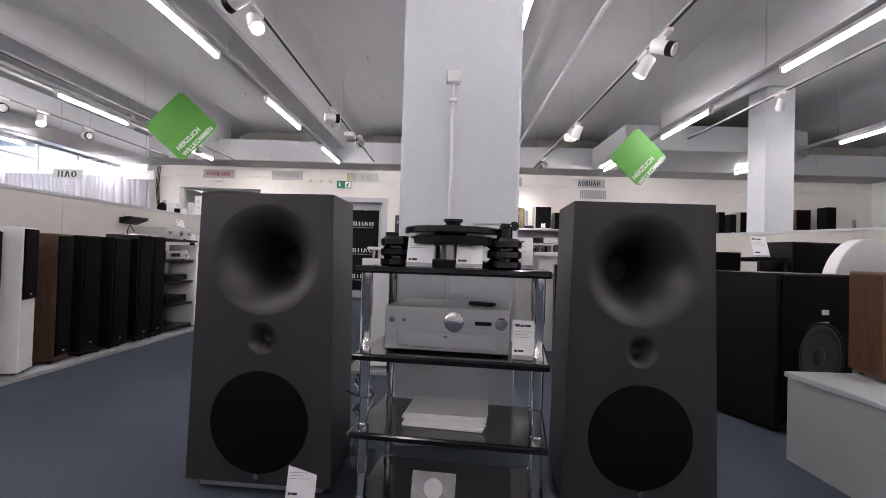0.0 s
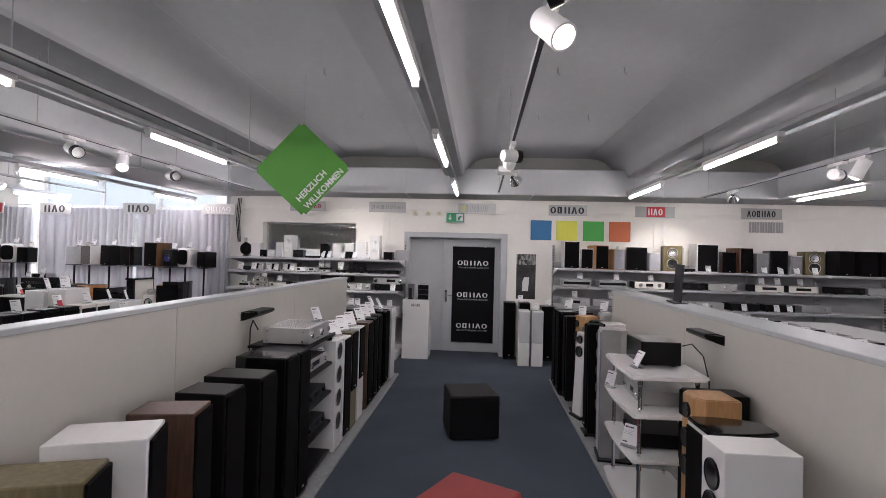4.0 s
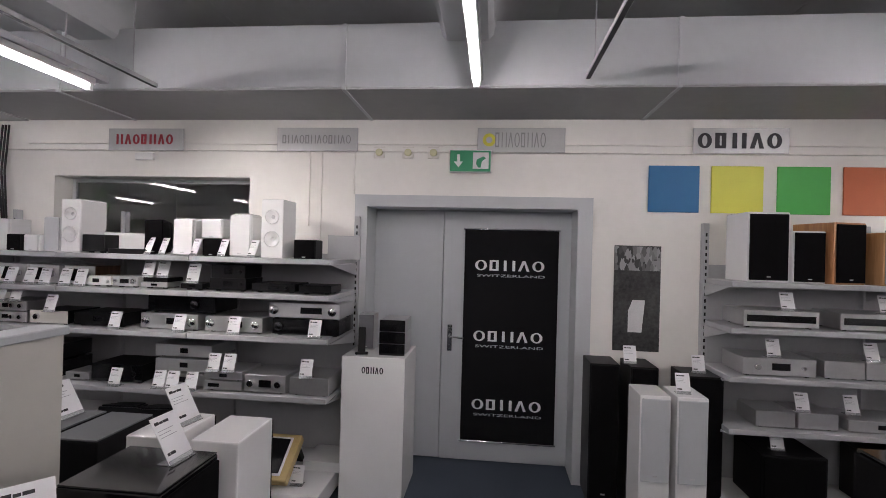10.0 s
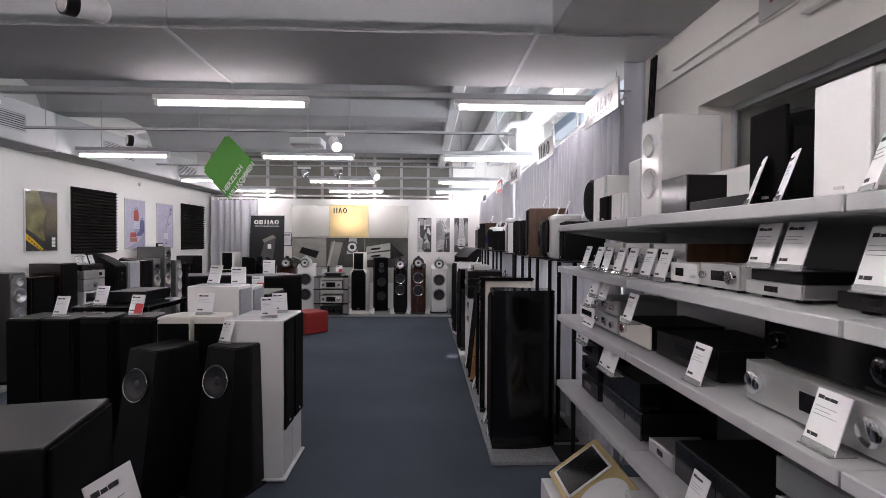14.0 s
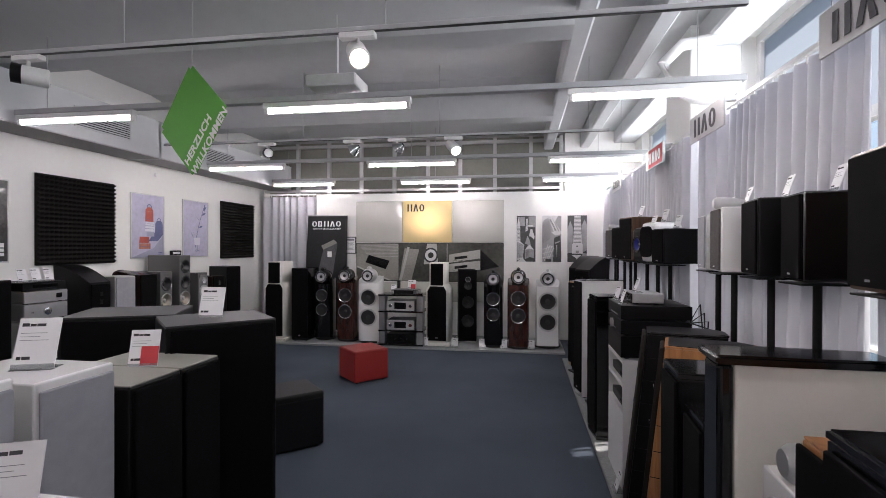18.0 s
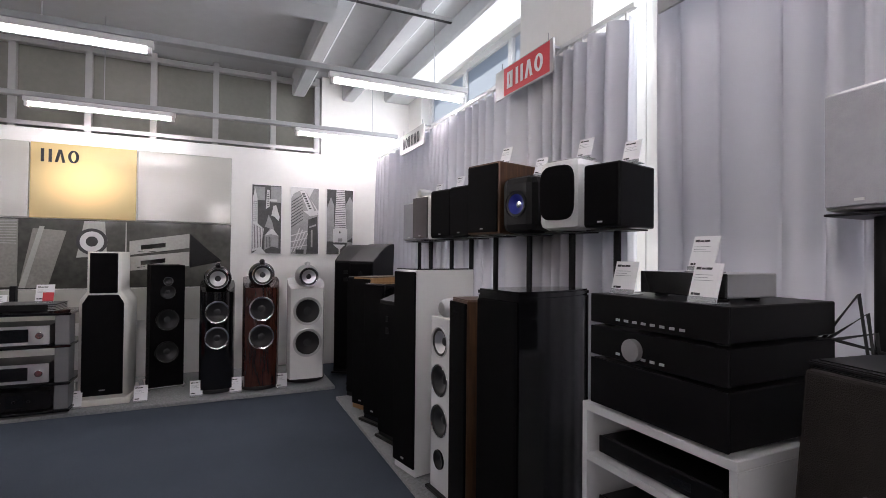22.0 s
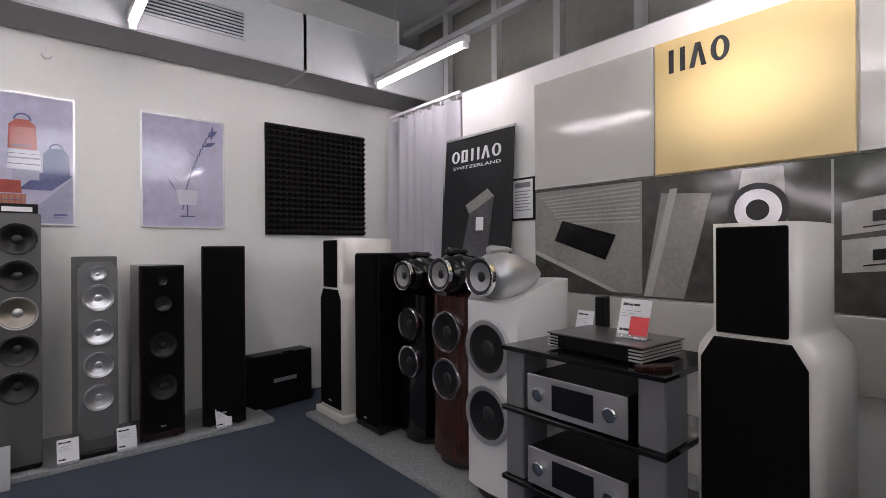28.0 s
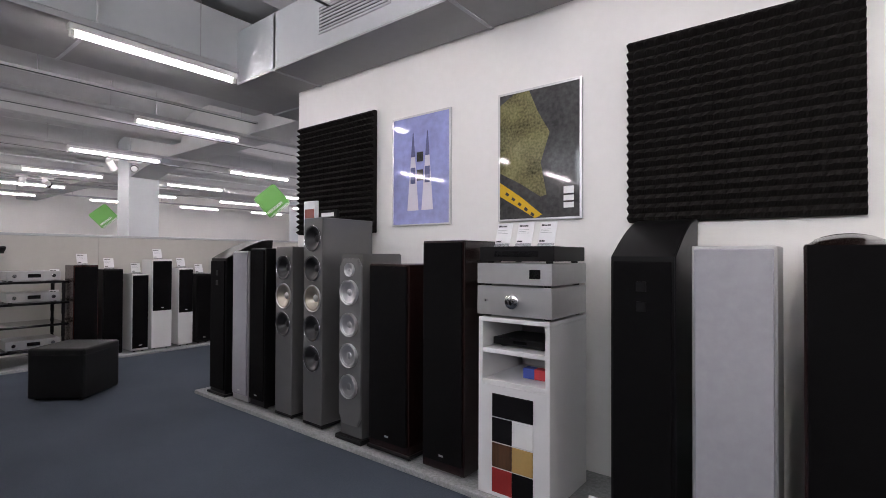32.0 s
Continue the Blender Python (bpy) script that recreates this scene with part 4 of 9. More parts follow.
card(-3.72, 8.08, 0.97, 88, w=0.11, h=0.165, lean=-30)
speaker(-4.02, 8.0, 180, 0.19, 0.28, 0.93, WHITE, "white floor speaker with a black front behind the partition", CLOTH, fw=1.0)
card(-4.0, 7.93, 0.965, 172, w=0.11, h=0.165)
speaker(-4.4, 7.56, 192, 0.37, 0.42, 1.05, SATIN, "broad black floor speaker with a satin top", CLOTH)

# dark bracket shelves on the partitions
def wall_bracket(x, y, z, rz):
    t = thing("wall_bracket", pose(x, y, z, 0, 0, rz), "small black wedge-shaped wall bracket on the partition", "bracket", "wall brackets")
    part("arm", prism([(0.0, 0.0), (0.0, 0.045), (-0.13, 0.062), (-0.135, 0.045), (-0.12, 0.03), (-0.02, -0.01)], -0.15, 0.15, 0.003, Matrix(((0, 0, 1, 0), (1, 0, 0, 0), (0, 1, 0, 0), (0, 0, 0, 1)))), SATIN, t)
    part("pad", box(-0.14, -0.128, 0.056, 0.14, -0.03, 0.064, 0.002), RUBBER, t)
    part("back_plate", box(-0.155, -0.005, -0.015, 0.155, -0.0005, 0.055, 0.002), SATIN, t)


wall_bracket(-3.46, 4.98, 1.22, 90)
wall_bracket(0.0, 4.88, 1.19, -90)

# ---- right row, looking at -x ----
RG = "speakers along the right partition"


def right(y, w, h, body, front, label, d=0.33, x=-0.58, **k):
    return speaker(x, y, -90, w, d, h, body, label, front, group=RG, **k)


BD = {"rim": SATIN, "cone": CONEB, "cap": CONEB}
right(3.62, 0.22, 0.88, WHITE, None, "white floor speaker with two black drivers", drivers=[(0.74, 0.07, BD), (0.58, 0.08, BD)])
rounded_tower(-0.5, 3.95, -90, 0.26, 0.36, 0.86, WHITE, CLOTH, "white curved floor speaker with a black grille and black top", group=RG)
# oak speaker with angled edges, turned to the aisle's end
t = thing("floor_speaker", pose(-0.43, 4.265, 0.03, 0, 0, -88), "oak floor speaker with narrow angled front and black drivers", "speaker", RG)
part("base", box(-0.13, -0.01, 0, 0.13, 0.26, 0.03, 0.004), SATIN, t)
part("cabinet", prism([(-0.06, 0.0), (0.06, 0.0), (0.115, 0.05), (0.115, 0.25), (-0.115, 0.25), (-0.115, 0.05)], 0.031, 0.93, 0.006), OAK, t)
for z, r in ((0.84, 0.045), (0.68, 0.058), (0.52, 0.058)):
    driver(t, 0, z, r, -0.001, **BD)
right(4.42, 0.18, 0.91, SATIN, CLOTH, "tall black floor speaker behind the white rack", x=-0.37)
# white rack with bowed shelves
t = thing("hifi_rack", pose(-0.69, 4.78, 0, 0, 0, -91), "white four-shelf hi-fi rack with bowed shelves on chrome posts", "rack")
bow = [(-0.355 + 0.71 * k / 8, -0.022 * math.sin(math.pi * k / 8)) for k in range(9)]
for z in (0.16, 0.5, 0.78, 1.02):
    sh = part("shelf", prism([(-0.37, 0.025)] + bow + [(0.37, 0.025), (0.36, 0.24), (0.34, 0.45), (0.31, 0.48), (-0.31, 0.48), (-0.34, 0.45), (-0.36, 0.24)], z - 0.028, z, 0.007), WHITE, t)
    for px, py in ((-0.31, 0.06), (0.31, 0.06), (-0.28, 0.42), (0.28, 0.42)):
        part("inlay", prism([(px + 0.035 * math.cos(math.pi * k / 8), py + 0.014 * math.sin(math.pi * k / 8)) for k in range(16)], z + 0.0005, z + 0.002), GREYP, sh)
for px, py in ((-0.31, 0.06), (0.31, 0.06), (-0.28, 0.42), (0.28, 0.42)):
    for z0, z1 in ((0.0, 0.13), (0.16, 0.47), (0.5, 0.75), (0.78, 0.99)):
        part("post", lathe([(0.006, 0), (0.016, 0.02), (0.013, 0.03), (0.013, (z1 - z0) * 0.8), (0.017, (z1 - z0) * 0.82), (0.017, z1 - z0)], 14, Matrix.Translation((px, py, z0))), CHROME, t)
t = component(-0.165, 0.165, 0, 0, 0.165, 0.27, SATIN, DISPLAY, "black sound system with a plain gloss front on the rack", knobs=(), display=None, name="sound_system", category="sound system")
part("top_plate", box(-0.16, 0.012, 0.1652, 0.16, 0.266, 0.168, 0.001), GREYM, t)
t.matrix_basis = pose(-0.555, 4.885, 1.02, 0, 0, -90)
t = component(-0.22, 0.22, 0, 0, 0.1, 0.34, SILVER, SILVER, "silver amplifier on the white rack", display=(-0.1, 0.1))
t.matrix_basis = pose(-0.58, 4.82, 0.78, 0, 0, -93)
t = component(-0.22, 0.22, 0, 0, 0.1, 0.34, SATIN, SATIN, "black receiver on the white rack", name="receiver", category="receiver")
t.matrix_basis = pose(-0.58, 4.82, 0.5, 0, 0, -93)
card(-0.62, 4.66, 1.02, -80, lean=-28)
card(-0.66, 4.62, 0.5, -40, w=0.1, h=0.15, lean=-28)
card(-0.68, 5.05, 0.78, -60)
cable([(-0.12, 5.12, 1.1), (-0.08, 5.05, 1.13), (-0.04, 4.95, 1.06), (-0.02, 4.9, 0.9), (-0.02, 4.88, 0.6)], 0.005)
# slim silver slab with bevelled rear edges
t = thing("floor_speaker", pose(-0.6, 5.66, 0.03, 0, 0, -97), "silver grey slab floor speaker with slanting rear edges", "speaker", RG)
part("base", box(-0.15, -0.02, 0, 0.15, 0.26, 0.018, 0.004), SATIN, t)
part("cabinet", prism([(-0.1, 0.0), (0.1, 0.0), (0.1, 0.16), (0.06, 0.22), (-0.06, 0.22), (-0.1, 0.16)], 0.019, 1.11, 0.003), SILVER, t)
part("grille", box(-0.093, -0.012, 0.05, 0.093, -0.001, 1.09, 0.004), SILVERCL, t)
# white-sided tower with a black front of bulging drivers
t = thing("floor_speaker", pose(-0.52, 5.96, 0.03, 0, 0, -90), "white floor speaker with a black front of five bulging drivers", "speaker", RG)
part("base", box(-0.11, -0.02, 0, 0.11, 0.22, 0.018, 0.004), SATIN, t)
part("cabinet", box(-0.09, 0.016, 0.019, 0.09, 0.2, 1.12, 0.004), WHITE, t)
part("baffle", box(-0.09, 0.0, 0.019, 0.09, 0.0155, 1.12, 0.004), SATIN, t)
for z in (0.99, 0.83, 0.67, 0.51, 0.35):
    part("driver", lathe([(0.07, 0.0), (0.066, 0.018), (0.045, 0.034), (0.0, 0.042)], 20, Matrix.Translation((0, -0.0004, z)) @ FRONT), RUBBER, t)
right(6.18, 0.16, 1.08, SATIN, CLOTH, "slim black floor speaker on spread feet", x=-0.6, d=0.25, plinth=(SATIN, 0.03, 0.015))
right(6.52, 0.15, 1.07, SATIN, CLOTH, "slim black floor speaker with a slanting top edge", x=-0.48, d=0.2)
# white tapering speaker with two drivers, turned up the aisle
t = thing("floor_speaker", pose(-0.6, 6.66, 0.03, 0, 0, -70), "white tapering floor speaker with two black drivers", "speaker", RG)
part("base", box(-0.11, -0.02, 0, 0.11, 0.26, 0.03, 0.005), SATIN, t)
bm = box(-0.085, 0.0, 0.031, 0.085, 0.24, 0.915, 0.008, 2)
for v in bm.verts:
    v.co.y += 0.05 * v.co.z if v.co.y < 0.1 else 0.0
part("cabinet", bm, WHITE, t)
for z, r in ((0.84, 0.045), (0.71, 0.058)):
    driver(t, 0, z, r, 0.05 * z - 0.006, tilt=Matrix.Rotation(radians(-3), 4, "X"), **BD)
# dark fin-shaped speaker
t = thing("floor_speaker", pose(-0.6, 6.86, 0.03, 0, 0, -90), "dark floor speaker with a swept fin-shaped side", "speaker", RG)
fin = [(0.0, 0.02)] + [(0.02 + 0.09 * (k / 8) ** 2.2, 0.02 + 0.93 * k / 8) for k in range(1, 9)] + [(0.3, 1.0), (0.3, 0.02)]
part("cabinet", prism(fin, -0.08, 0.08, 0.006, Matrix(((0, 0, 1, 0), (1, 0, 0, 0), (0, 1, 0, 0), (0, 0, 0, 1)))), CONE, t)
part("base", box(-0.1, -0.02, 0, 0.1, 0.3, 0.02, 0.004), SATIN, t)
# oak speaker with two drivers
t = thing("floor_speaker", pose(-0.5, 7.17, 0.03, 0, 0, -72), "oak floor speaker with angled edges and two black drivers", "speaker", RG)
part("base", box(-0.12, -0.01, 0, 0.12, 0.24, 0.03, 0.004), SATIN, t)
part("cabinet", prism([(-0.07, 0.0), (0.07, 0.0), (0.1, 0.03), (0.1, 0.23), (-0.1, 0.23), (-0.1, 0.03)], 0.031, 1.04, 0.006), OAK, t)
for z, r in ((0.95, 0.04), (0.8, 0.06)):
    driver(t, 0, z, r, -0.001, **BD)
right(7.3, 0.18, 1.02, SATIN, CLOTH, "black floor speaker with a grey top", x=-0.62, d=0.22)
right(7.86, 0.26, 1.05, BLACK, CLOTH, "gloss black floor speaker with a mirror top", x=-0.66, d=0.4)
right(7.56, 0.24, 1.05, BLACK, CLOTH, "gloss black floor speaker with a mirror top", x=-0.66, d=0.4)
right(7.82, 0.2, 1.03, WHITE, None, "rounded white floor speaker beside the partition", x=-0.1, d=0.22, r=0.04)
card(-0.5, 7.84, 1.08, -30, w=0.1, h=0.15, lean=-28)
card(-0.42, 7.3, 1.05, -20)
card(-0.05, 7.8, 1.06, -30, w=0.1, h=0.15, lean=-28)
t = thing("chrome_tray", pose(-0.36, 7.62, 1.081), "small chrome sample plate lying on the gloss black speaker", "plate")
part("plate", box(-0.09, -0.05, 0, 0.09, 0.05, 0.006, 0.002), CHROME, t)

# ---- beside the door ----
speaker(-1.15, 9.6, 0, 0.2, 0.28, 0.98, SATIN, "slim black floor speaker beside the door", CLOTH, z=0.0)
speaker(-0.9, 9.55, 0, 0.18, 0.3, 0.98, SATIN, "slim black floor speaker beside the door", CLOTH, z=0.0)
for x in (-0.94, -0.725):
    speaker(x, 9.2, 0, 0.18, 0.26, 0.89, WHITE, "white floor speaker with a pale grey upper grille", GREYP, (0.42, 0.98), z=0.0, feet=False, group="white pair by the door")
speaker(-0.5, 9.58, 0, 0.24, 0.3, 0.93, SATIN, "black floor speaker beside the shelves", CLOTH, z=0.0)
card(-0.97, 9.65, 0.98, 0)
card(-0.75, 9.28, 0.89, 0)
card(-0.5, 9.68, 0.93, 0)
t = thing("display_stand", pose(-2.73, 9.4, 0), "white display stand with a dark brand mark", "stand")
part("body", box(-0.22, 0, 0, 0.22, 0.48, 0.99, 0.006, 2), WHITE, t)
lettering(shift(stretch(word_shapes(5, 0.045), 0.15), 0, -0.001, 0.9), DARKINK, t, "mark")
for k in range(3):
    component(-2.71, -2.53, 9.48, 0.99 + 0.083 * k, 0.08, 0.26, SILVER, DISPLAY, "small black-fronted silver stereo module in a stack", knobs=(), display=None, feet=False, name="stereo_module", category="stereo module")
t = thing("handset", pose(-2.83, 9.47, 0.99, -12, 0, 15), "black cordless handset standing in its cradle", "handset")
part("body", box(-0.025, 0, 0.0, 0.025, 0.02, 0.19, 0.006, 2), SATIN, t)
part("cradle", box(-0.045, -0.02, 0, 0.045, 0.06, 0.02, 0.004), SATIN, t)
shelf_speaker(-2.91, -2.79, 9.66, 0.99, 0.26, 0.12, SILVER, GREYCL, "small silver panel speaker on the stand")
# banner on the door
t = thing("banner", pose(-1.79, 10.165, 0.18), "long black fabric banner with white lettering on the door", "banner")
part("fabric", box(-0.38, -0.004, 0.0, 0.38, 0.0, 1.73), mat("banner_fabric", (0.008, 0.008, 0.009), 0.8, spec=0.15), t)
for z in (-0.006, 1.736):
    part("rod", pipe([(-0.39, 0, z), (0.39, 0, z)], 0.008, 8), CHROME, t)
for z in (0.3, 0.86, 1.44):
    lettering(shift(stretch(word_shapes(5, 0.085, 0.001, 0.2), 0.56), 0, -0.006, z), LETTER, t)
    lettering(shift(stretch(text_mesh("SWITZERLAND", 0.03, 0.001), 0.55), 0, -0.006, z - 0.085), GREYP, t)

# ---- west row in front of the display partition, looking at +x ----
WG = "speakers along the west display wall"
shouldered(-13.1, 4.465, 90, "cream white shouldered tower speaker with black grilles", group=WG)
speaker(-13.14, 4.88, 90, 0.28, 0.42, 1.17, BLACK, "dark lacquered tower speaker with a black front", CLOTH, group=WG)
reference_tower(-13.25, 5.21, 90, BLACK, BLACK, "gloss black reference tower speaker with a turbine head", 1.18, 0.29, WG, 0.1)
reference_tower(-13.2, 5.62, 90, ROSE, BLACK, "red-brown wood reference tower speaker with a black turbine head", 1.21, 0.32, WG)
reference_tower(-13.1, 6.03, 90, WHITE, SILVER, "white reference tower speaker with a silver turbine head", 1.22, 0.36, WG, 0.137)
shouldered(-13.16, 7.1, 90, "cream white shouldered tower speaker with black grilles", group=WG)
speaker(-13.5, 7.54, 101, 0.28, 0.4, 1.15, CLOTH, "black tower speaker with dark round drivers", None, group=WG, drivers=[(1.0, 0.04, {"rim": SILVER, "cone": CONEB}), (0.9, 0.065, BD), (0.64, 0.1, BD), (0.34, 0.1, BD)], plinth=(CHROME, 0.02, 0.015))
reference_tower(-13.1, 7.96, 90, BLACK, BLACK, "gloss black reference tower speaker with a turbine head", 1.19, 0.29, WG, 0.1)
reference_tower(-13.07, 8.33, 90, ROSE, BLACK, "red-brown wood reference tower speaker with a black turbine head", 1.23, 0.32, WG)
reference_tower(-13.18, 8.76, 90, WHITE, SILVER, "white reference tower speaker with a silver turbine head", 1.2, 0.35, WG, 0.137)
for y in (6.22, 6.92, 7.38, 7.8, 8.12, 8.52):
    card(-13.11, y, 0.03, 90, w=0.1, h=0.14)
# rack between them
t = thing("hifi_rack", pose(-13.0, 6.57, 0.03, 0, 0, 90), "low rack with grey metal side posts and black glass shelves", "rack")
POSTG = mat("dark_grey_metal", (0.24, 0.24, 0.25), 0.4, 0.5, var=0.05)
for z in (0.04, 0.25, 0.54, 0.79):
    part("shelf", box(-0.35, -0.02, z - 0.02, 0.35, 0.44, z, 0.004), BLACK, t)
for sx in (-1, 1):
    for z0, z1 in ((0.0, 0.02), (0.04, 0.23), (0.25, 0.52), (0.54, 0.77)):
        part("side_post", box(sx * 0.34, 0.0, z0, sx * 0.245, 0.16, z1, 0.006), POSTG, t)
for z, l in ((0.28, "silver streaming amplifier with a dark display on the rack"), (0.57, "silver network player with a dark display on the rack")):
    t = component(-0.215, 0.215, 0, 0, 0.155, 0.36, SATIN, SILVER, l, display=(-0.22, 0.2), knobs=((-0.36, 0.026), (0.36, 0.026)))
    t.matrix_basis = pose(-12.99, 6.57, z, 0, 0, 90)
t = component(-0.22, 0.22, 0, 0, 0.15, 0.36, SATIN, SATIN, "black power amplifier on the low shelf", knobs=((-0.2, 0.01), (0, 0.01), (0.2, 0.01)))
t.matrix_basis = pose(-13.02, 6.57, 0.07, 0, 0, 90)
t = thing("disc_player", pose(-13.06, 6.6, 0.82, 0, 0, 87), "flat black disc player with ribbed silver corners on the rack", "disc player")
part("body", box(-0.2, 0.004, 0.008, 0.2, 0.28, 0.06, 0.003), SATIN, t)
part("top_plate", box(-0.21, 0.0, 0.0605, 0.21, 0.285, 0.066, 0.002), GREYM, t)
for sx in (-1, 1):
    for k in range(4):
        part("rib", box(sx * 0.208, -0.003, 0.012 + 0.012 * k, sx * 0.155, 0.28, 0.018 + 0.012 * k, 0.002), SILVER, t)
    for yy in (0.05, 0.23):
        part("foot", lathe([(0.014, 0), (0.016, 0.008)], 10, Matrix.Translation((sx * 0.16, yy, 0))), RUBBER, t)
card(-13.17, 6.7, 0.886, 90, red=True, w=0.12, h=0.15)
card(-13.36, 6.36, 0.82, 90)
t = thing("remote_control", pose(-13.04, 6.85, 0.82, 0, 0, 60), "dark red remote control on the rack", "remote control")
part("body", box(-0.02, -0.06, 0, 0.02, 0.06, 0.018, 0.004), DKROSE, t)
t = thing("router_box", pose(-13.4, 6.44, 0.82), "small black aerial standing on the rack", "aerial")
part("body", box(-0.03, -0.02, 0, 0.03, 0.02, 0.19, 0.004), SATIN, t)

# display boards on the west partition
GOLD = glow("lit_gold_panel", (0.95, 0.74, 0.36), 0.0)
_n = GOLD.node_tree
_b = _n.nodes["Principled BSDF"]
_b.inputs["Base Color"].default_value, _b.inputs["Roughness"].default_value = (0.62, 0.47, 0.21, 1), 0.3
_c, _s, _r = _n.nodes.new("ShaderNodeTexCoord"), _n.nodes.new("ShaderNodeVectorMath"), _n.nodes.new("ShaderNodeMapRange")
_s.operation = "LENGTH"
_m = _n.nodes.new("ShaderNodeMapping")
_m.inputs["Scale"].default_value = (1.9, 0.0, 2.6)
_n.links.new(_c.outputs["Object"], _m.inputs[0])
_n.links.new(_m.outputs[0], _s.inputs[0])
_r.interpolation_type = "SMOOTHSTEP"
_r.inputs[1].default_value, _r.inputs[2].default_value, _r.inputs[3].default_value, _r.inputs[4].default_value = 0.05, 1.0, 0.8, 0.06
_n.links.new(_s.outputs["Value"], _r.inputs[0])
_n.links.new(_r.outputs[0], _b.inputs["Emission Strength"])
PANELG = mat("cream_gloss_board", (0.53, 0.53, 0.485), 0.1, var=0.02)
PHOTO = mat("dark_photo_print", (0.07, 0.07, 0.062), 0.08, var=0.5, scale=1.2)
PHOTOL = mat("light_photo_print", (0.42, 0.42, 0.39), 0.1, var=0.15, scale=3)
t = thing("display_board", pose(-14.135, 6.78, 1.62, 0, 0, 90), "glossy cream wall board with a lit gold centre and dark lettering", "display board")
part("side_panel", box(-1.3, -0.02, 0, -0.46, 0, 0.72, 0.004), PANELG, t)
part("side_panel", box(0.42, -0.02, 0, 1.3, 0, 0.72, 0.004), PANELG, t)
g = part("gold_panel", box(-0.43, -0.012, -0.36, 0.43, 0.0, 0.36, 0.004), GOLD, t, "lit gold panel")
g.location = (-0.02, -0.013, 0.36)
lettering(shift(stretch(word_shapes(3, 0.125), 0.3), -0.21, -0.028, 0.6), DARKINK, t)
t = thing("photo_board", pose(-14.135, 6.78, 0.94, 0, 0, 90), "dark glossy wall photo board of audio equipment", "photo board")
part("print", box(-1.3, -0.018, 0, 1.3, 0, 0.672, 0.004), PHOTO, t)


def patch(pts, y, m):
    part("picture_shape", prism(pts, 0.0, 0.002, 0, Matrix.Translation((0, y, 0)) @ FRONT), m, t)


PHOTOM = mat("mid_photo_print", (0.27, 0.265, 0.24), 0.1, var=0.25, scale=3)
patch([(-1.29, 0.66), (-0.53, 0.66), (-0.53, 0.02), (-0.72, 0.02), (-1.29, 0.24)], -0.018, PHOTOM)
patch([(-1.29, 0.24), (-0.72, 0.02), (-0.66, 0.02), (-1.29, 0.27)], -0.0205, PHOTOL)
for k in range(9):
    patch([(-1.24 + 0.02 * k, 0.62 - 0.022 * k), (-0.54, 0.645 - 0.026 * k), (-0.54, 0.637 - 0.026 * k), (-1.24 + 0.02 * k, 0.612 - 0.022 * k)], -0.0205, PHOTOL)
patch([(-1.13, 0.33), (-0.76, 0.21), (-0.69, 0.36), (-1.07, 0.46)], -0.0225, DISPLAY)
patch([(-0.52, 0.01), (-0.3, 0.01), (-0.16, 0.56), (-0.42, 0.58)], -0.018, PHOTOM)
patch([(-0.52, 0.01), (-0.47, 0.01), (-0.33, 0.6), (-0.37, 0.6)], -0.0205, PHOTOL)
patch([(-0.08, 0.3), (0.17, 0.32), (0.15, 0.66), (-0.02, 0.66)], -0.018, PHOTOL)
patch([(0.325, 0.01), (0.335, 0.01), (0.335, 0.66), (0.325, 0.66)], -0.0205, PHOTOL)
for z0, z1 in ((0.33, 0.41), (0.17, 0.22)):
    patch([(0.36, z0), (0.9, z1), (0.9, z1 + 0.15), (0.36, z0 + 0.14)], -0.018, PHOTOL)
    patch([(0.46, z0 + 0.055), (0.68, z0 + 0.085), (0.68, z0 + 0.13), (0.46, z0 + 0.1)], -0.0205, DISPLAY)
    for j in range(3):
        patch([(0.43 + 0.1 * j, z0 + 0.03), (0.5 + 0.1 * j, z0 + 0.04), (0.5 + 0.1 * j, z0 + 0.046), (0.43 + 0.1 * j, z0 + 0.036)], -0.0205, DISPLAY)
patch([(0.905, 0.2), (1.22, 0.27), (1.05, 0.42), (0.905, 0.56)], -0.018, DISPLAY)
for r, m in ((0.13, CONE), (0.1, CONEW), (0.05, CONEB)):
    part("picture_shape", lathe([(r, 0.0), (r, 0.0015), (0, 0.0015)], 24, Matrix.Translation((0.045, -0.0205 - 0.0016 + 0.012 * r, 0.46)) @ FRONT), m, t)
t = thing("display_board", pose(-14.135, 6.78, 0.6, 0, 0, 90), "cream ledge board below the photo board", "display board")
part("panel", box(-1.3, -0.02, 0, 1.3, 0, 0.33, 0.004), PANELG, t)
t = thing("wall_socket", pose(-14.135, 7.0, 0.82, 0, 0, 90), "small black wall socket on the partition", "socket")
part("plate", box(-0.04, -0.03, -0.04, 0.04, -0.021, 0.04, 0.003), SATIN, t)

# three tall city prints
CITY = bpy.data.materials.new("city_print")
CITY.use_nodes = True
_n = CITY.node_tree
_b = _n.nodes["Principled BSDF"]
_b.inputs["Roughness"].default_value = 0.35
_c, _v, _m, _r = _n.nodes.new("ShaderNodeTexCoord"), _n.nodes.new("ShaderNodeTexVoronoi"), _n.nodes.new("ShaderNodeMapping"), _n.nodes.new("ShaderNodeValToRGB")
_v.distance = "MANHATTAN"
_v.inputs["Scale"].default_value = 26
_m.inputs["Scale"].default_value = (1.7, 1, 0.7)
_r.color_ramp.elements[0].position, _r.color_ramp.elements[0].color = 0.4, (0.02, 0.02, 0.02, 1)
_r.color_ramp.elements[1].position, _r.color_ramp.elements[1].color = 0.75, (0.3, 0.3, 0.3, 1)
_n.links.new(_c.outputs["Object"], _m.inputs[0])
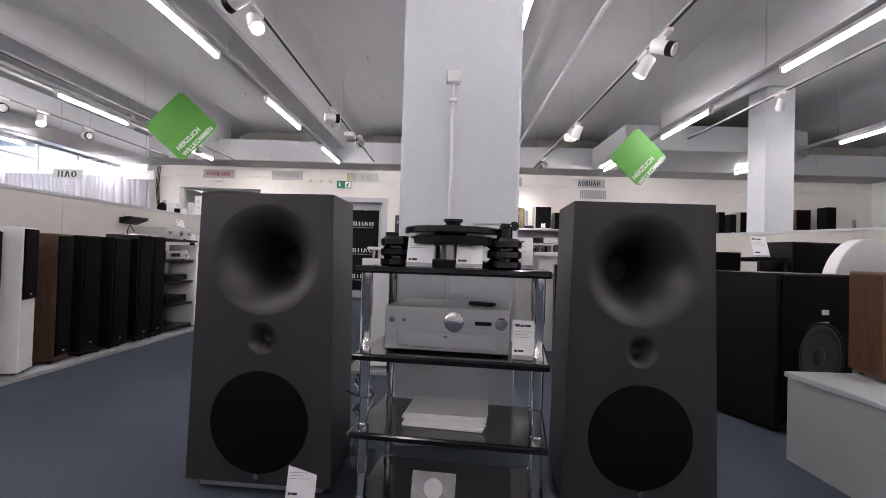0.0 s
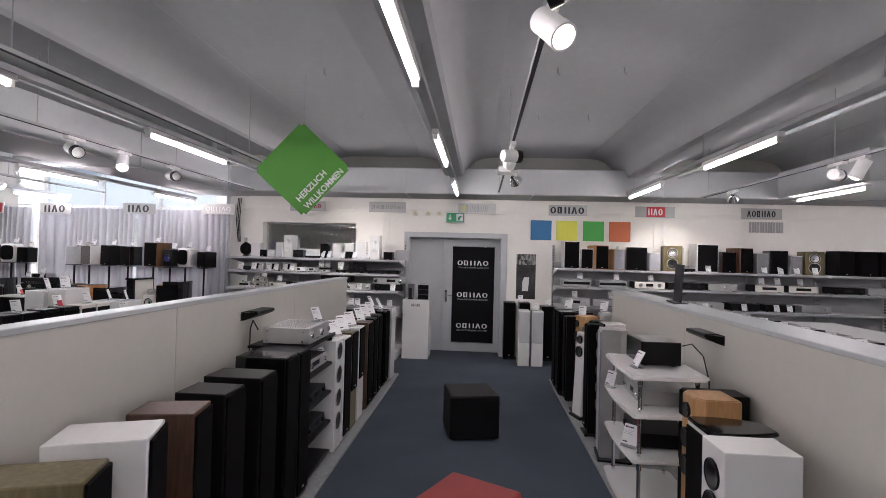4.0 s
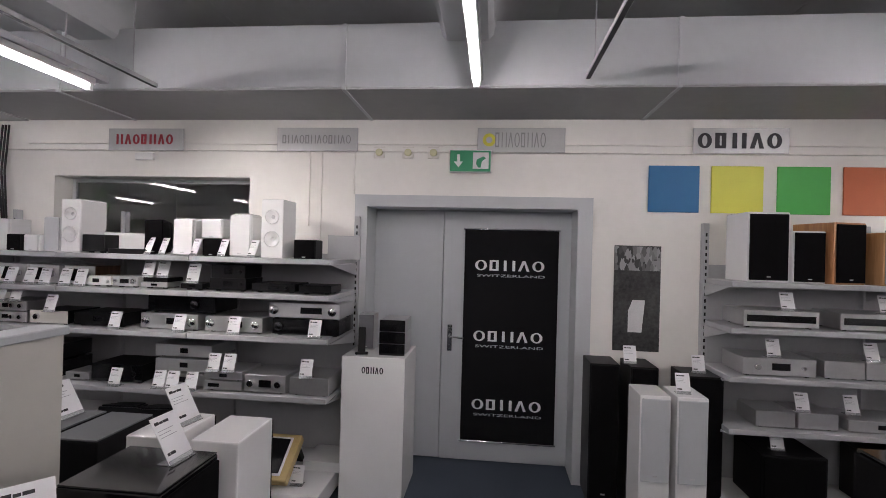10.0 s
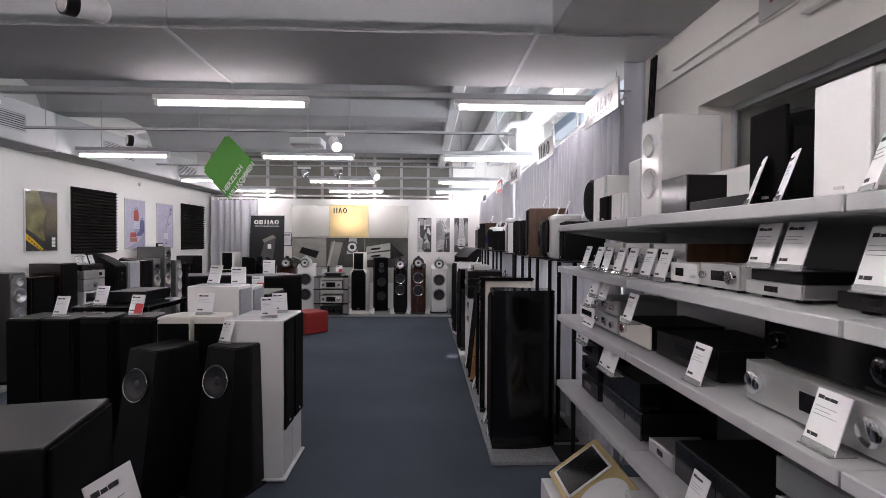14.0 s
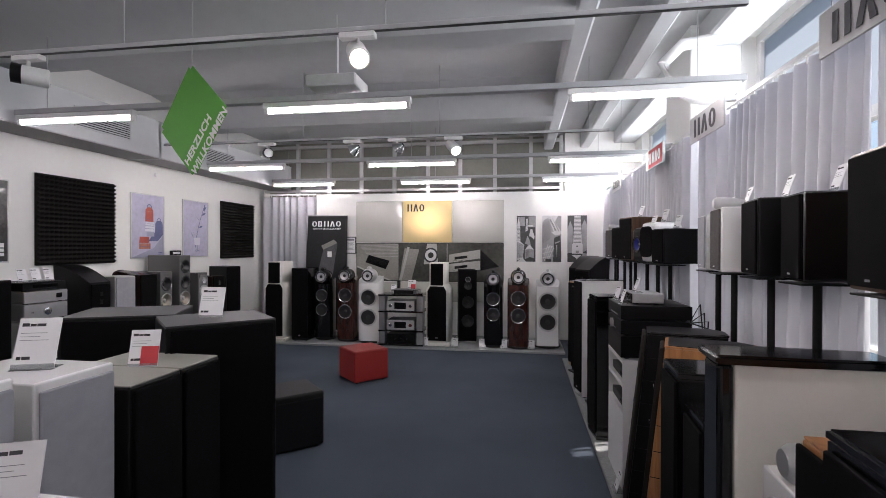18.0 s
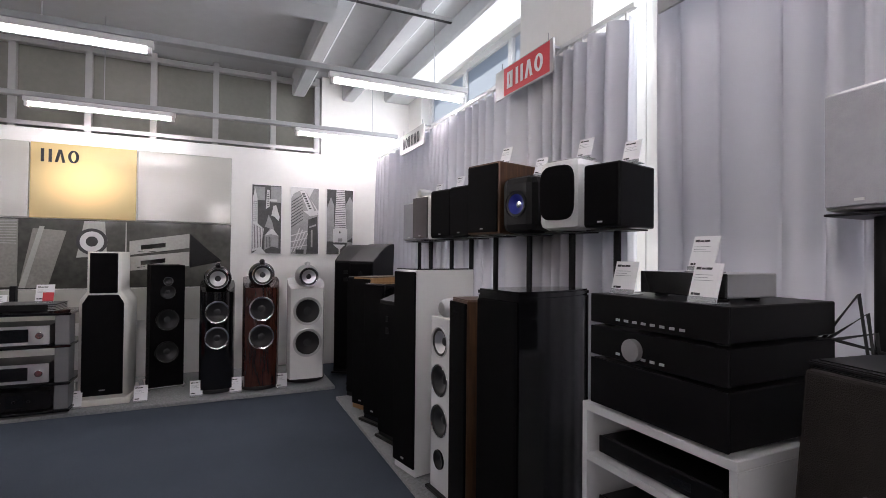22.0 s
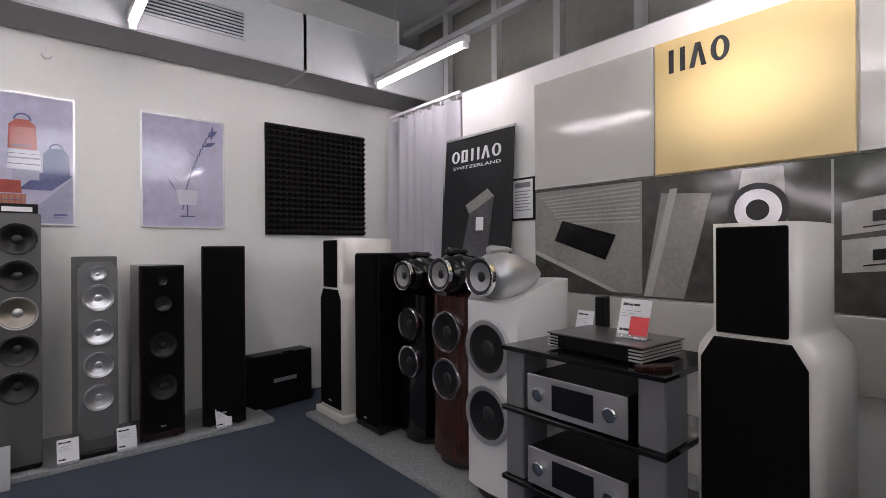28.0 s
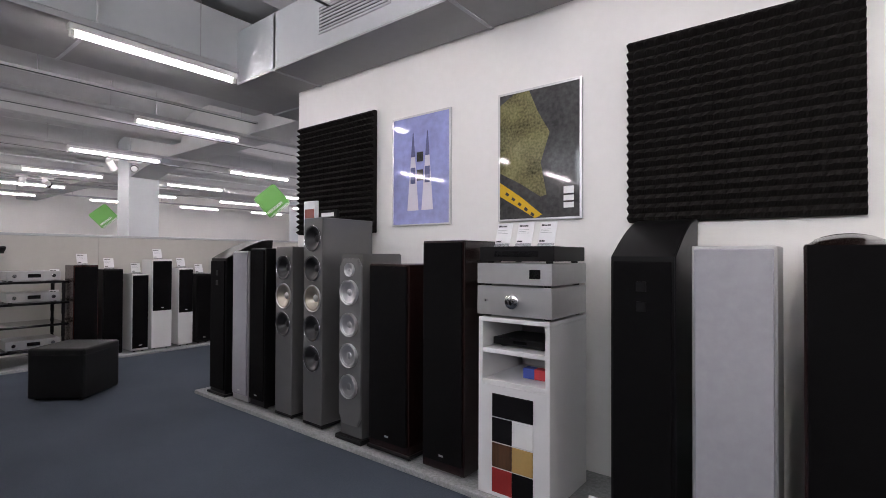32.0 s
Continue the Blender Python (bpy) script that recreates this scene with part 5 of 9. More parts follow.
_n.links.new(_m.outputs[0], _v.inputs["Vector"])
_n.links.new(_v.outputs["Color"], _r.inputs[0])
_n.links.new(_r.outputs[0], _b.inputs["Base Color"])
MIDGREY = mat("print_grey", (0.3, 0.3, 0.3), 0.35, var=0.3, scale=9)
PALE = mat("print_pale", (0.62, 0.62, 0.62), 0.35, var=0.1, scale=9)
CHAR = mat("print_charcoal", (0.045, 0.045, 0.045), 0.35, var=0.5, scale=30)


def quad(a, b, c, d):
    return [(a, b), (c, b), (c, d), (a, d)]


def city(y, shapes, base):
    t = thing("city_print", pose(-14.135, y, 1.3, 0, 0, 90), "tall black and white print of city towers, unframed", "picture", "three city prints")
    part("sheet", box(-0.162, -0.01, -0.007, 0.162, 0, 0.777, 0.002), PAPER, t)
    part("print", box(-0.155, -0.0112, 0, 0.155, -0.0102, 0.77), base, t)
    for k, (pts, m) in enumerate(shapes):
        part("picture_shape", prism(pts, 0, 0.0006, 0, Matrix.Translation((0, -0.0113 - 0.00006 * k, 0)) @ FRONT), m, t)


# downtown blocks seen from above
one = [(quad(-0.14, 0.6, -0.02, 0.75), MIDGREY), (quad(0.04, 0.58, 0.15, 0.76), MIDGREY), (quad(-0.08, 0.46, 0.0, 0.56), CHAR),
       ([(-0.15, 0.34), (-0.095, 0.32), (-0.1, 0.62), (-0.125, 0.73), (-0.15, 0.62)], PALE), ([(-0.01, 0.5), (0.03, 0.53), (0.03, 0.72), (-0.0, 0.72)], PALE),
       (quad(0.03, 0.59, 0.11, 0.615), PALE), ([(0.05, 0.43), (0.07, 0.54), (0.1, 0.55), (0.14, 0.42), (0.13, 0.37), (0.08, 0.42)], PALE),
       ([(-0.15, 0.02), (-0.05, 0.06), (-0.03, 0.28), (-0.1, 0.34), (-0.15, 0.4)], PALE), ([(-0.02, 0.04), (0.06, 0.08), (0.13, 0.06), (0.13, 0.2), (0.05, 0.3), (-0.02, 0.2)], MIDGREY),
       ([(-0.02, 0.2), (0.05, 0.22), (0.13, 0.2), (0.06, 0.29)], PALE), ([(0.0, 0.36), (0.02, 0.44), (0.06, 0.36), (0.08, 0.27), (-0.02, 0.3)], MIDGREY), ([(-0.15, 0.0), (0.0, 0.0), (-0.06, 0.07)], PALE)]
one += [(quad(-0.145 + 0.016 * j, 0.05 + 0.004 * j, -0.139 + 0.016 * j, 0.33 - 0.008 * j), CHAR) for j in range(7)]
one += [(quad(0.0 + 0.015 * j, 0.07, 0.006 + 0.015 * j, 0.19), CHAR) for j in range(4)] + [(quad(0.003, 0.54 + 0.02 * j, 0.025, 0.549 + 0.02 * j), CHAR) for j in range(8)]
one += [(quad(-0.145, 0.36 + 0.022 * j, -0.105, 0.366 + 0.022 * j), CHAR) for j in range(11)]
city(8.45, one, CHAR)
# rounded tower seen from below
two = [([(0.05, 0.66), (0.155, 0.5), (0.155, 0.765), (0.1, 0.765)], MIDGREY), ([(-0.155, 0.0), (0.155, 0.0), (0.155, 0.46), (0.06, 0.64), (0.0, 0.735), (-0.05, 0.74), (-0.13, 0.69), (-0.155, 0.64)], MIDGREY),
       ([(-0.06, 0.735), (0.0, 0.735), (0.11, 0.5), (0.04, 0.49)], PALE), ([(-0.02, 0.5), (0.06, 0.44), (0.15, 0.46), (0.13, 0.51), (0.06, 0.5)], PALE), ([(0.02, 0.0), (0.04, 0.4), (0.14, 0.44), (0.155, 0.1), (0.155, 0.0)], CHAR)]
two += [([(-0.155, 0.3 + 0.036 * j), (-0.02, 0.4 + 0.036 * j), (-0.02, 0.409 + 0.036 * j), (-0.155, 0.312 + 0.036 * j)], CHAR) for j in range(9)]
two += [(quad(-0.035 + 0.013 * j, 0.69 - 0.028 * j, -0.005 + 0.013 * j, 0.708 - 0.028 * j), CHAR) for j in range(7)]
two += [([(-0.155 + 0.03 * j, 0.02), (-0.145 + 0.03 * j, 0.02), (-0.05 + 0.03 * j, 0.3 - 0.02 * j), (-0.062 + 0.03 * j, 0.3 - 0.02 * j)], PALE) for j in range(4)]
two += [([(-0.155, 0.06 + 0.07 * j), (0.03, 0.1 + 0.08 * j), (0.03, 0.109 + 0.08 * j), (-0.155, 0.072 + 0.07 * j)], PALE) for j in range(3)] + [([(0.05, 0.3), (0.13, 0.33), (0.13, 0.35), (0.05, 0.32)], MIDGREY), (quad(0.07, 0.08, 0.09, 0.28), MIDGREY), (quad(-0.1, 0.0, -0.01, 0.05), CHAR)]
city(8.87, two, PALE)
# slab tower between arches
three = [([(-0.155, 0.15), (-0.07, 0.15), (-0.07, 0.58), (-0.11, 0.68), (-0.155, 0.55)], MIDGREY), ([(0.08, 0.15), (0.155, 0.2), (0.155, 0.62), (0.12, 0.7), (0.07, 0.6)], MIDGREY),
         ([(-0.07, 0.16), (0.085, 0.16), (0.055, 0.765), (-0.045, 0.765)], PALE), (quad(-0.08, 0.14, 0.09, 0.3), PALE), (quad(-0.155, 0.0, 0.155, 0.135), CHAR),
         ([(-0.085, 0.115), (0.07, 0.115), (0.008, 0.06), (0.004, 0.0), (-0.012, 0.0), (-0.012, 0.06)], PALE), ([(0.07, 0.05), (0.155, 0.03), (0.155, 0.14), (0.09, 0.15)], MIDGREY), (quad(-0.01, 0.25, 0.01, 0.272), CHAR), (quad(-0.02, 0.15, 0.03, 0.19), MIDGREY)]
three += [([(-0.06 + 0.0004 * j, 0.32 + 0.022 * j), (0.07 - 0.0007 * j, 0.32 + 0.022 * j), (0.07 - 0.0007 * j, 0.327 + 0.022 * j), (-0.06 + 0.0004 * j, 0.327 + 0.022 * j)], CHAR) for j in range(20)]
city(9.28, three, CHAR)
# roll-up banner and framed notice
t = thing("rollup_banner", pose(-13.98, 4.95, 0.03, -3, 0, 90), "tall dark roll-up banner with white lettering", "banner")
part("fabric", box(-0.38, -0.004, 0.05, 0.38, 0, 2.06), mat("banner_print", (0.012, 0.0125, 0.014), 0.45, var=0.4, scale=2, spec=0.3), t)
part("base", box(-0.4, -0.09, 0, 0.4, 0.09, 0.05, 0.01, 2), SILVER, t)
part("top_rail", box(-0.385, -0.01, 2.06, 0.385, 0.006, 2.08, 0.002), SILVER, t)
lettering(shift(stretch(word_shapes(5, 0.095, 0.001, 0.22), 0.54), 0, -0.006, 1.92), LETTER, t)
lettering(shift(stretch(text_mesh("SWITZERLAND", 0.035, 0.001), 0.52), 0, -0.006, 1.83), LETTER, t)
part("picture_shape", prism([(-0.2, 0.85), (0.12, 0.95), (0.2, 1.58), (-0.06, 1.46)], 0.0, 0.002, 0, Matrix.Translation((0, -0.004, 0)) @ FRONT), mat("banner_picture", (0.07, 0.07, 0.075), 0.4, var=0.7, scale=3), t)
part("picture_shape", prism([(-0.06, 1.46), (0.2, 1.58), (0.13, 1.64), (-0.1, 1.53)], 0.0, 0.002, 0, Matrix.Translation((0, -0.004, 0)) @ FRONT), PHOTOM, t)
part("picture_shape", box(0.02, -0.008, 1.33, 0.1, -0.0065, 1.43, 0.001), LETTER, t)
t = thing("framed_notice", pose(-14.135, 5.37, 1.42, 0, 0, 90), "small framed printed notice on the white wall", "picture")
part("frame", box(-0.105, -0.015, 0, 0.105, 0, 0.3, 0.003), SATIN, t)
part("sheet", box(-0.09, -0.0165, 0.015, 0.09, -0.0155, 0.285), PAPER, t)
for k in range(7):
    part("line", box(-0.07, -0.0175, 0.2 - 0.022 * k, 0.07 - 0.02 * (k % 2), -0.0168, 0.206 - 0.022 * k), INK, t)
part("heading", box(-0.07, -0.0175, 0.23, 0.07, -0.0168, 0.265), INK, t)
# black case and cables in the corner
t = thing("equipment_case", pose(-12.98, 3.92, 0, 0, 0, 190), "black plastic equipment case with a handle on the floor", "case")
part("body", box(-0.25, 0, 0, 0.25, 0.16, 0.42, 0.015, 2), SATIN, t)
part("handle", pipe([(-0.06, -0.02, 0.4), (-0.05, -0.03, 0.43), (0.05, -0.03, 0.43), (0.06, -0.02, 0.4)], 0.008), SATIN, t)
part("label", box(-0.1, -0.003, 0.2, 0.1, -0.0005, 0.23), INK, t)

# ---- south row under the posters, looking at +y ----
SG = "speakers along the south wall"
SY = 4.16
KB = {"rim": CHROME, "cone": CONEB, "cap": CONEB, "deep": 0.42, "roll": CONEB, "band": 0.955}
CHAMP = mat("champagne_metal", (0.34, 0.31, 0.26), 0.32, 0.8, var=0.05)
KC = {"rim": SILVER, "cone": CHAMP, "cap": CONEW, "deep": 0.3, "roll": CHAMP}
PD = {"rim": SILVER, "cone": CONEW, "cap": CONEW, "deep": 0.12, "roll": CONEW}


def south(xa, xb, h, body, front, label, d=0.36, **k):
    return speaker((xa + xb) / 2, SY, 180, abs(xb - xa), d, h, body, label, front, group=SG, **k)


DKBROWN = wood("near_black_wood", (0.009, 0.004, 0.0038), (0.022, 0.008, 0.007), 0.25, coat=0.4)


def tall_grey(xa, xb, low=False):
    if low:
        return south(xa, xb, 1.21, GREYM, None, "grey lacquered tower speaker with three round drivers", d=0.42, drivers=[(1.06, 0.088, KB), (0.86, 0.09, KC), (0.66, 0.088, KB)], plinth=(SATIN, 0.0, 0.02))
    return south(xa, xb, 1.4, GREYM, None, "tall grey lacquered tower speaker with five round drivers", d=0.45, drivers=[(1.26, 0.088, KB), (1.06, 0.088, KB), (0.86, 0.09, KC), (0.66, 0.088, KB), (0.46, 0.088, KB)], plinth=(SATIN, 0.0, 0.02))


def silver_tower(xa, xb):
    t = thing("floor_speaker", pose((xa + xb) / 2, SY, 0.03, 0, 0, 180), "silver and black tower speaker with aluminium drivers", "speaker", SG)
    w = abs(xb - xa)
    part("cabinet", prism([(-w * 0.45, 0.01), (w * 0.45, 0.01), (w * 0.55, 0.2), (w * 0.4, 0.36), (-w * 0.4, 0.36), (-w * 0.55, 0.2)], 0.03, 1.16, 0.004), GREYM, t)
    part("baffle", prism([(-w * 0.46, 0.16), (-w * 0.3, 0.1), (w * 0.3, 0.1), (w * 0.46, 0.16), (w * 0.46, 1.08), (w * 0.3, 1.13), (-w * 0.3, 1.13), (-w * 0.46, 1.08)], 0.0, 0.018, 0.004, Matrix.Translation((0, 0.012, 0)) @ FRONT), mat("grey_metallic_baffle", (0.2, 0.2, 0.2), 0.35, 0.4), t)
    part("base", box(-w * 0.55, -0.02, 0, w * 0.55, 0.36, 0.03, 0.006), SATIN, t)
    for z, r in ((1.06, 0.042), (0.92, 0.078), (0.72, 0.074), (0.53, 0.074), (0.34, 0.074)):
        driver(t, 0, z, r, -0.0075, **PD)
    return t


wedge_top(-6.78, SY, 180, "black tower speaker with an upswept top", w=0.25, h1=1.12, h2=1.28, group=SG)
south(-7.02, -7.24, 1.18, SILVER, SILVERCL, "silver grey slab tower speaker", d=0.25)
south(-7.27, -7.47, 1.2, SATIN, CLOTH, "black tower speaker with a small badge", d=0.36)
tall_grey(-7.6, -7.8, True)
tall_grey(-7.93, -8.13)
silver_tower(-8.3, -8.52)
south(-8.58, -8.9, 1.1, DKBROWN, CLOTH, "dark red wooden tower speaker on chrome feet", d=0.42, plinth=(SATIN, 0.01, 0.02))
south(-9.0, -9.28, 1.23, DKBROWN, CLOTH, "black tower speaker with dark red wooden sides")
wedge_top(-10.15, SY, 180, "black tower speaker with an upswept top", w=0.25, h1=1.15, h2=1.32, group=SG)
south(-10.33, -10.6, 1.19, SILVER, SILVERCL, "silver grey slab tower speaker", d=0.26)
t = south(-10.67, -10.92, 1.19, DKBROWN, CLOTH, "dark brown tower speaker with a rounded top", fz=(0.03, 1.0))
bm = bmesh.new()
grid = [[bm.verts.new((-0.125 + 0.25 * i / 10, 0.36 * j / 6, 1.1905 + 0.05 * (j / 6) ** 0.6 * math.sin(math.pi * i / 10) ** 0.5)) for i in range(11)] for j in range(7)]
for r0, r1 in zip(grid, grid[1:]):
    for i in range(10):
        bm.faces.new((r0[i], r0[i + 1], r1[i + 1], r1[i]))
foot = [bm.verts.new((v.co.x, v.co.y, 1.1903)) for v in grid[-1]]
for i in range(10):
    bm.faces.new((grid[-1][i + 1], grid[-1][i], foot[i], foot[i + 1]))
part("arched_top", smooth(bm, 50), DKBROWN, t)
tall_grey(-10.98, -11.18, True)
tall_grey(-11.31, -11.51)
silver_tower(-11.66, -11.87)
south(-11.97, -12.22, 1.1, DKBROWN, CLOTH, "dark tower speaker with small dim drivers", drivers=[(1.0, 0.03, dict(BD, out=1)), (0.86, 0.05, dict(BD, out=1)), (0.6, 0.08, dict(BD, out=1)), (0.34, 0.08, dict(BD, out=1))])
speaker(-12.46, SY, 166, 0.27, 0.34, 1.22, SATIN, "black tower speaker with dark wooden sides", CLOTH, group=SG)
for x, r in ((-9.98, True), (-10.25, False), (-10.62, False), (-10.94, False), (-11.28, False), (-11.62, False), (-11.9, False), (-12.45, False)):
    card(x, 4.2, 0.03, 180, red=r, w=0.1, h=0.14)
t = thing("brand_plaque", pose(-11.22, 4.29, 0.0, -14, 0, 180), "brushed metal plaque with small dark lettering", "plaque")
part("plate", box(-0.16, -0.004, 0, 0.16, 0.004, 0.22, 0.002), ALU, t)
part("mark", box(-0.03, -0.006, 0.155, 0.03, -0.0045, 0.175), DARKINK, t)
for k in range(3):
    part("line", box(-0.08, -0.0055, 0.12 - 0.02 * k, 0.08, -0.0045, 0.123 - 0.02 * k), INK, t)
part("prop", box(-0.02, 0.004, 0.0, 0.02, 0.06, 0.01), ALU, t)
# little sign and card on the tall grey towers
for x, m in ((-8.03, OAK), (-11.41, SATIN)):
    t = thing("brand_sign", pose(x, SY - 0.12, 1.43, 0, 0, 180), "small dark brand sign on the tower speaker", "sign")
    part("plate", box(-0.09, 0, 0, 0.09, 0.03, 0.06, 0.003), SATIN, t)
    part("mark", box(-0.065, -0.002, 0.016, 0.065, -0.0004, 0.042), LETTER, t)
t = thing("leaflet_holder", pose(-7.72, SY - 0.2, 1.24, 0, 0, 180), "white leaflet holder with a red brown picture", "leaflet holder")
part("body", box(-0.07, 0, 0, 0.07, 0.03, 0.34, 0.003), PAPER, t)
part("gold_band", box(-0.055, -0.0022, 0.03, 0.055, -0.0005, 0.16), mat("gold_print", (0.45, 0.28, 0.06), 0.4), t)
part("picture", box(-0.055, -0.0022, 0.162, 0.055, -0.0005, 0.28), mat("red_brown_print", (0.25, 0.06, 0.04), 0.4), t)

# white cabinet with components
t = thing("hifi_cabinet", pose(-9.57, SY + 0.02, 0.03, 0, 0, 180), "light grey open cabinet with colour sample tiles", "cabinet")
w = 0.19
for sx in (-1, 1):
    part("side_panel", box(sx * w, 0, 0, sx * (w - 0.022), 0.42, 0.83), OFFW, t)
part("top", box(-w, -0.002, 0.831, w, 0.42, 0.852, 0.002), OFFW, t)
for z in (0.68, 0.53):
    part("shelf", box(-w + 0.0225, 0.002, z, w - 0.0225, 0.4, z + 0.022, 0.002), OFFW, t)
part("front_panel", box(-w + 0.022, 0.0, 0.0, w - 0.022, 0.02, 0.53), OFFW, t)
part("back_panel", box(-w + 0.022, 0.4, 0.0, w - 0.022, 0.42, 0.83), OFFW, t)
part("speaker_plate", box(-0.11, -0.006, 0.38, 0.11, -0.0005, 0.49, 0.003), SATIN, t)
for i, m in enumerate((SATIN, WHITE, WALNUT, mat("tan_sample", (0.42, 0.28, 0.1), 0.4), RED, SATIN)):
    r, c = i // 2, i % 2
    part("sample_tile", box(-0.11 + 0.11 * c, -0.006, 0.26 - 0.12 * r, -0.001 + 0.11 * c, -0.0005, 0.375 - 0.12 * r, 0.002), m, t)
t = component(-0.15, 0.15, 0, 0, 0.045, 0.25, SATIN, SATIN, "flat black media player in the cabinet", name="media_player", category="media player", knobs=())
t.matrix_basis = pose(-9.57, SY - 0.05, 0.733, 0, 0, 180)
t = thing("sample_pack", pose(-9.62, SY - 0.1, 0.583, 0, 0, 180), "small red and blue paper pack in the cabinet", "packet")
part("red_half", box(0.0, 0, 0, 0.08, 0.05, 0.05, 0.002), REDINK, t)
part("blue_half", box(-0.06, 0, 0, -0.001, 0.05, 0.05, 0.002), mat("blue_card", (0.06, 0.1, 0.4), 0.5), t)
for z, h, m, l, disp, kn in ((0.885, 0.15, SILVER, "silver amplifier with a large round knob on the cabinet", None, ((0.0, 0.035), (-0.35, 0.006))), (1.035, 0.11, SILVER, "silver disc player on the amplifier", (0.22, 0.36), ())):
    t = component(-0.2, 0.2, 0, 0, h, 0.4, m, m, l, display=disp, knobs=kn)
    t.matrix_basis = pose(-9.57, SY + 0.02, z, 0, 0, 180)
t = component(-0.2, 0.2, 0, 0, 0.08, 0.36, SATIN, SATIN, "black tuner with a wide display on the silver player", display=(-0.28, 0.3), knobs=())
t.matrix_basis = pose(-9.57, SY, 1.145, 0, 0, 180)
for dx in (-0.12, 0.0, 0.12):
    card(-9.57 + dx, SY - 0.08, 1.225, 180)

# foam panels
def foam(xc, z=1.35, w=0.92, h=0.92):
    t = thing("foam_panel", pose(xc, 3.62, z, 0, 0, 180), "black ridged acoustic foam panel on the white wall", "foam panel", "acoustic panels")
    part("backing", box(-w / 2, -0.03, 0, w / 2, -0.001, h), FOAM, t)
    rows, cols = 20, 72
    p = h / rows
    bm = bmesh.new()
    lo = [bm.verts.new((-w / 2 + w * i / cols, -0.031, 0.001)) for i in range(cols + 1)]
    mid = [bm.verts.new((-w / 2 + w * i / cols, -0.031 - 0.036 * (0.66 + 0.34 * math.cos(2 * math.pi * i / 4)), p / 2)) for i in range(cols + 1)]
    hi = [bm.verts.new((-w / 2 + w * i / cols, -0.031, p - 0.001)) for i in range(cols + 1)]
    for a, b in ((lo, mid), (mid, hi)):
        for i in range(cols):
            bm.faces.new((a[i], a[i + 1], b[i + 1], b[i]))
    bm.faces.new((lo[0], mid[0], hi[0]))
    bm.faces.new((hi[-1], mid[-1], lo[-1]))
    first = part("ridge", bm, FOAM, t)
    for j in range(1, rows):
        ob = new("ridge", first.data)
        ob.parent = t
        ob.location.z = p * j


for xc in (-7.62, -10.4, -13.4):
    foam(xc)

# posters in thin aluminium frames
LILAC = mat("lilac_print", (0.5, 0.48, 0.62), 0.05, var=0.2, scale=1.2)
BLUEP = mat("blue_print", (0.33, 0.36, 0.66), 0.05, var=0.25, scale=1.5)
OLIVEP = mat("olive_print", (0.16, 0.15, 0.07), 0.05, var=0.9, scale=5)
DARKP = mat("charcoal_print", (0.06, 0.06, 0.06), 0.05, var=0.6, scale=3)
REDP = mat("red_suitcase_print", (0.42, 0.1, 0.08), 0.06, var=0.2)
NAVYP = mat("navy_print", (0.13, 0.14, 0.27), 0.06, var=0.25)
YELP = mat("yellow_print", (0.65, 0.42, 0.03), 0.06)
PALEP = mat("pale_print", (0.68, 0.66, 0.74), 0.06)


def poster(xc, base, label, shapes, z=1.4, k=1.0):
    w, h = 0.54 * k, 0.8 * k
    t = thing("poster", pose(xc, 3.62, z, 0, 0, 180), label, "poster", "framed posters")
    part("print", box(-w / 2, -0.014, 0, w / 2, -0.001, h), base, t)
    part("frame", boxes([(-w / 2 - 0.012, -0.018, -0.012, -w / 2, 0, h + 0.012), (w / 2, -0.018, -0.012, w / 2 + 0.012, 0, h + 0.012), (-w / 2, -0.018, -0.012, w / 2, 0, 0), (-w / 2, -0.018, h, w / 2, 0, h + 0.012)]), ALU, t)
    for i, (pts, m) in enumerate(shapes):
        part("picture_shape", prism([(min(max(a * k, -w / 2), w / 2), min(b * k, h)) for a, b in pts], 0, 0.0008, 0, Matrix.Translation((0, -0.0142 - 0.0003 * i, 0)) @ FRONT), m, t)
    return t


def rct(a, b, c, d):
    return [(a, b), (c, b), (c, d), (a, d)]


def arch(cx, cz, r0, r1, n=8):
    o = [(cx + r1 * math.cos(math.pi * k / n), cz + r1 * math.sin(math.pi * k / n)) for k in range(n + 1)]
    return o + [(cx + r0 * math.cos(math.pi * (n - k) / n), cz + r0 * math.sin(math.pi * (n - k) / n)) for k in range(n + 1)]


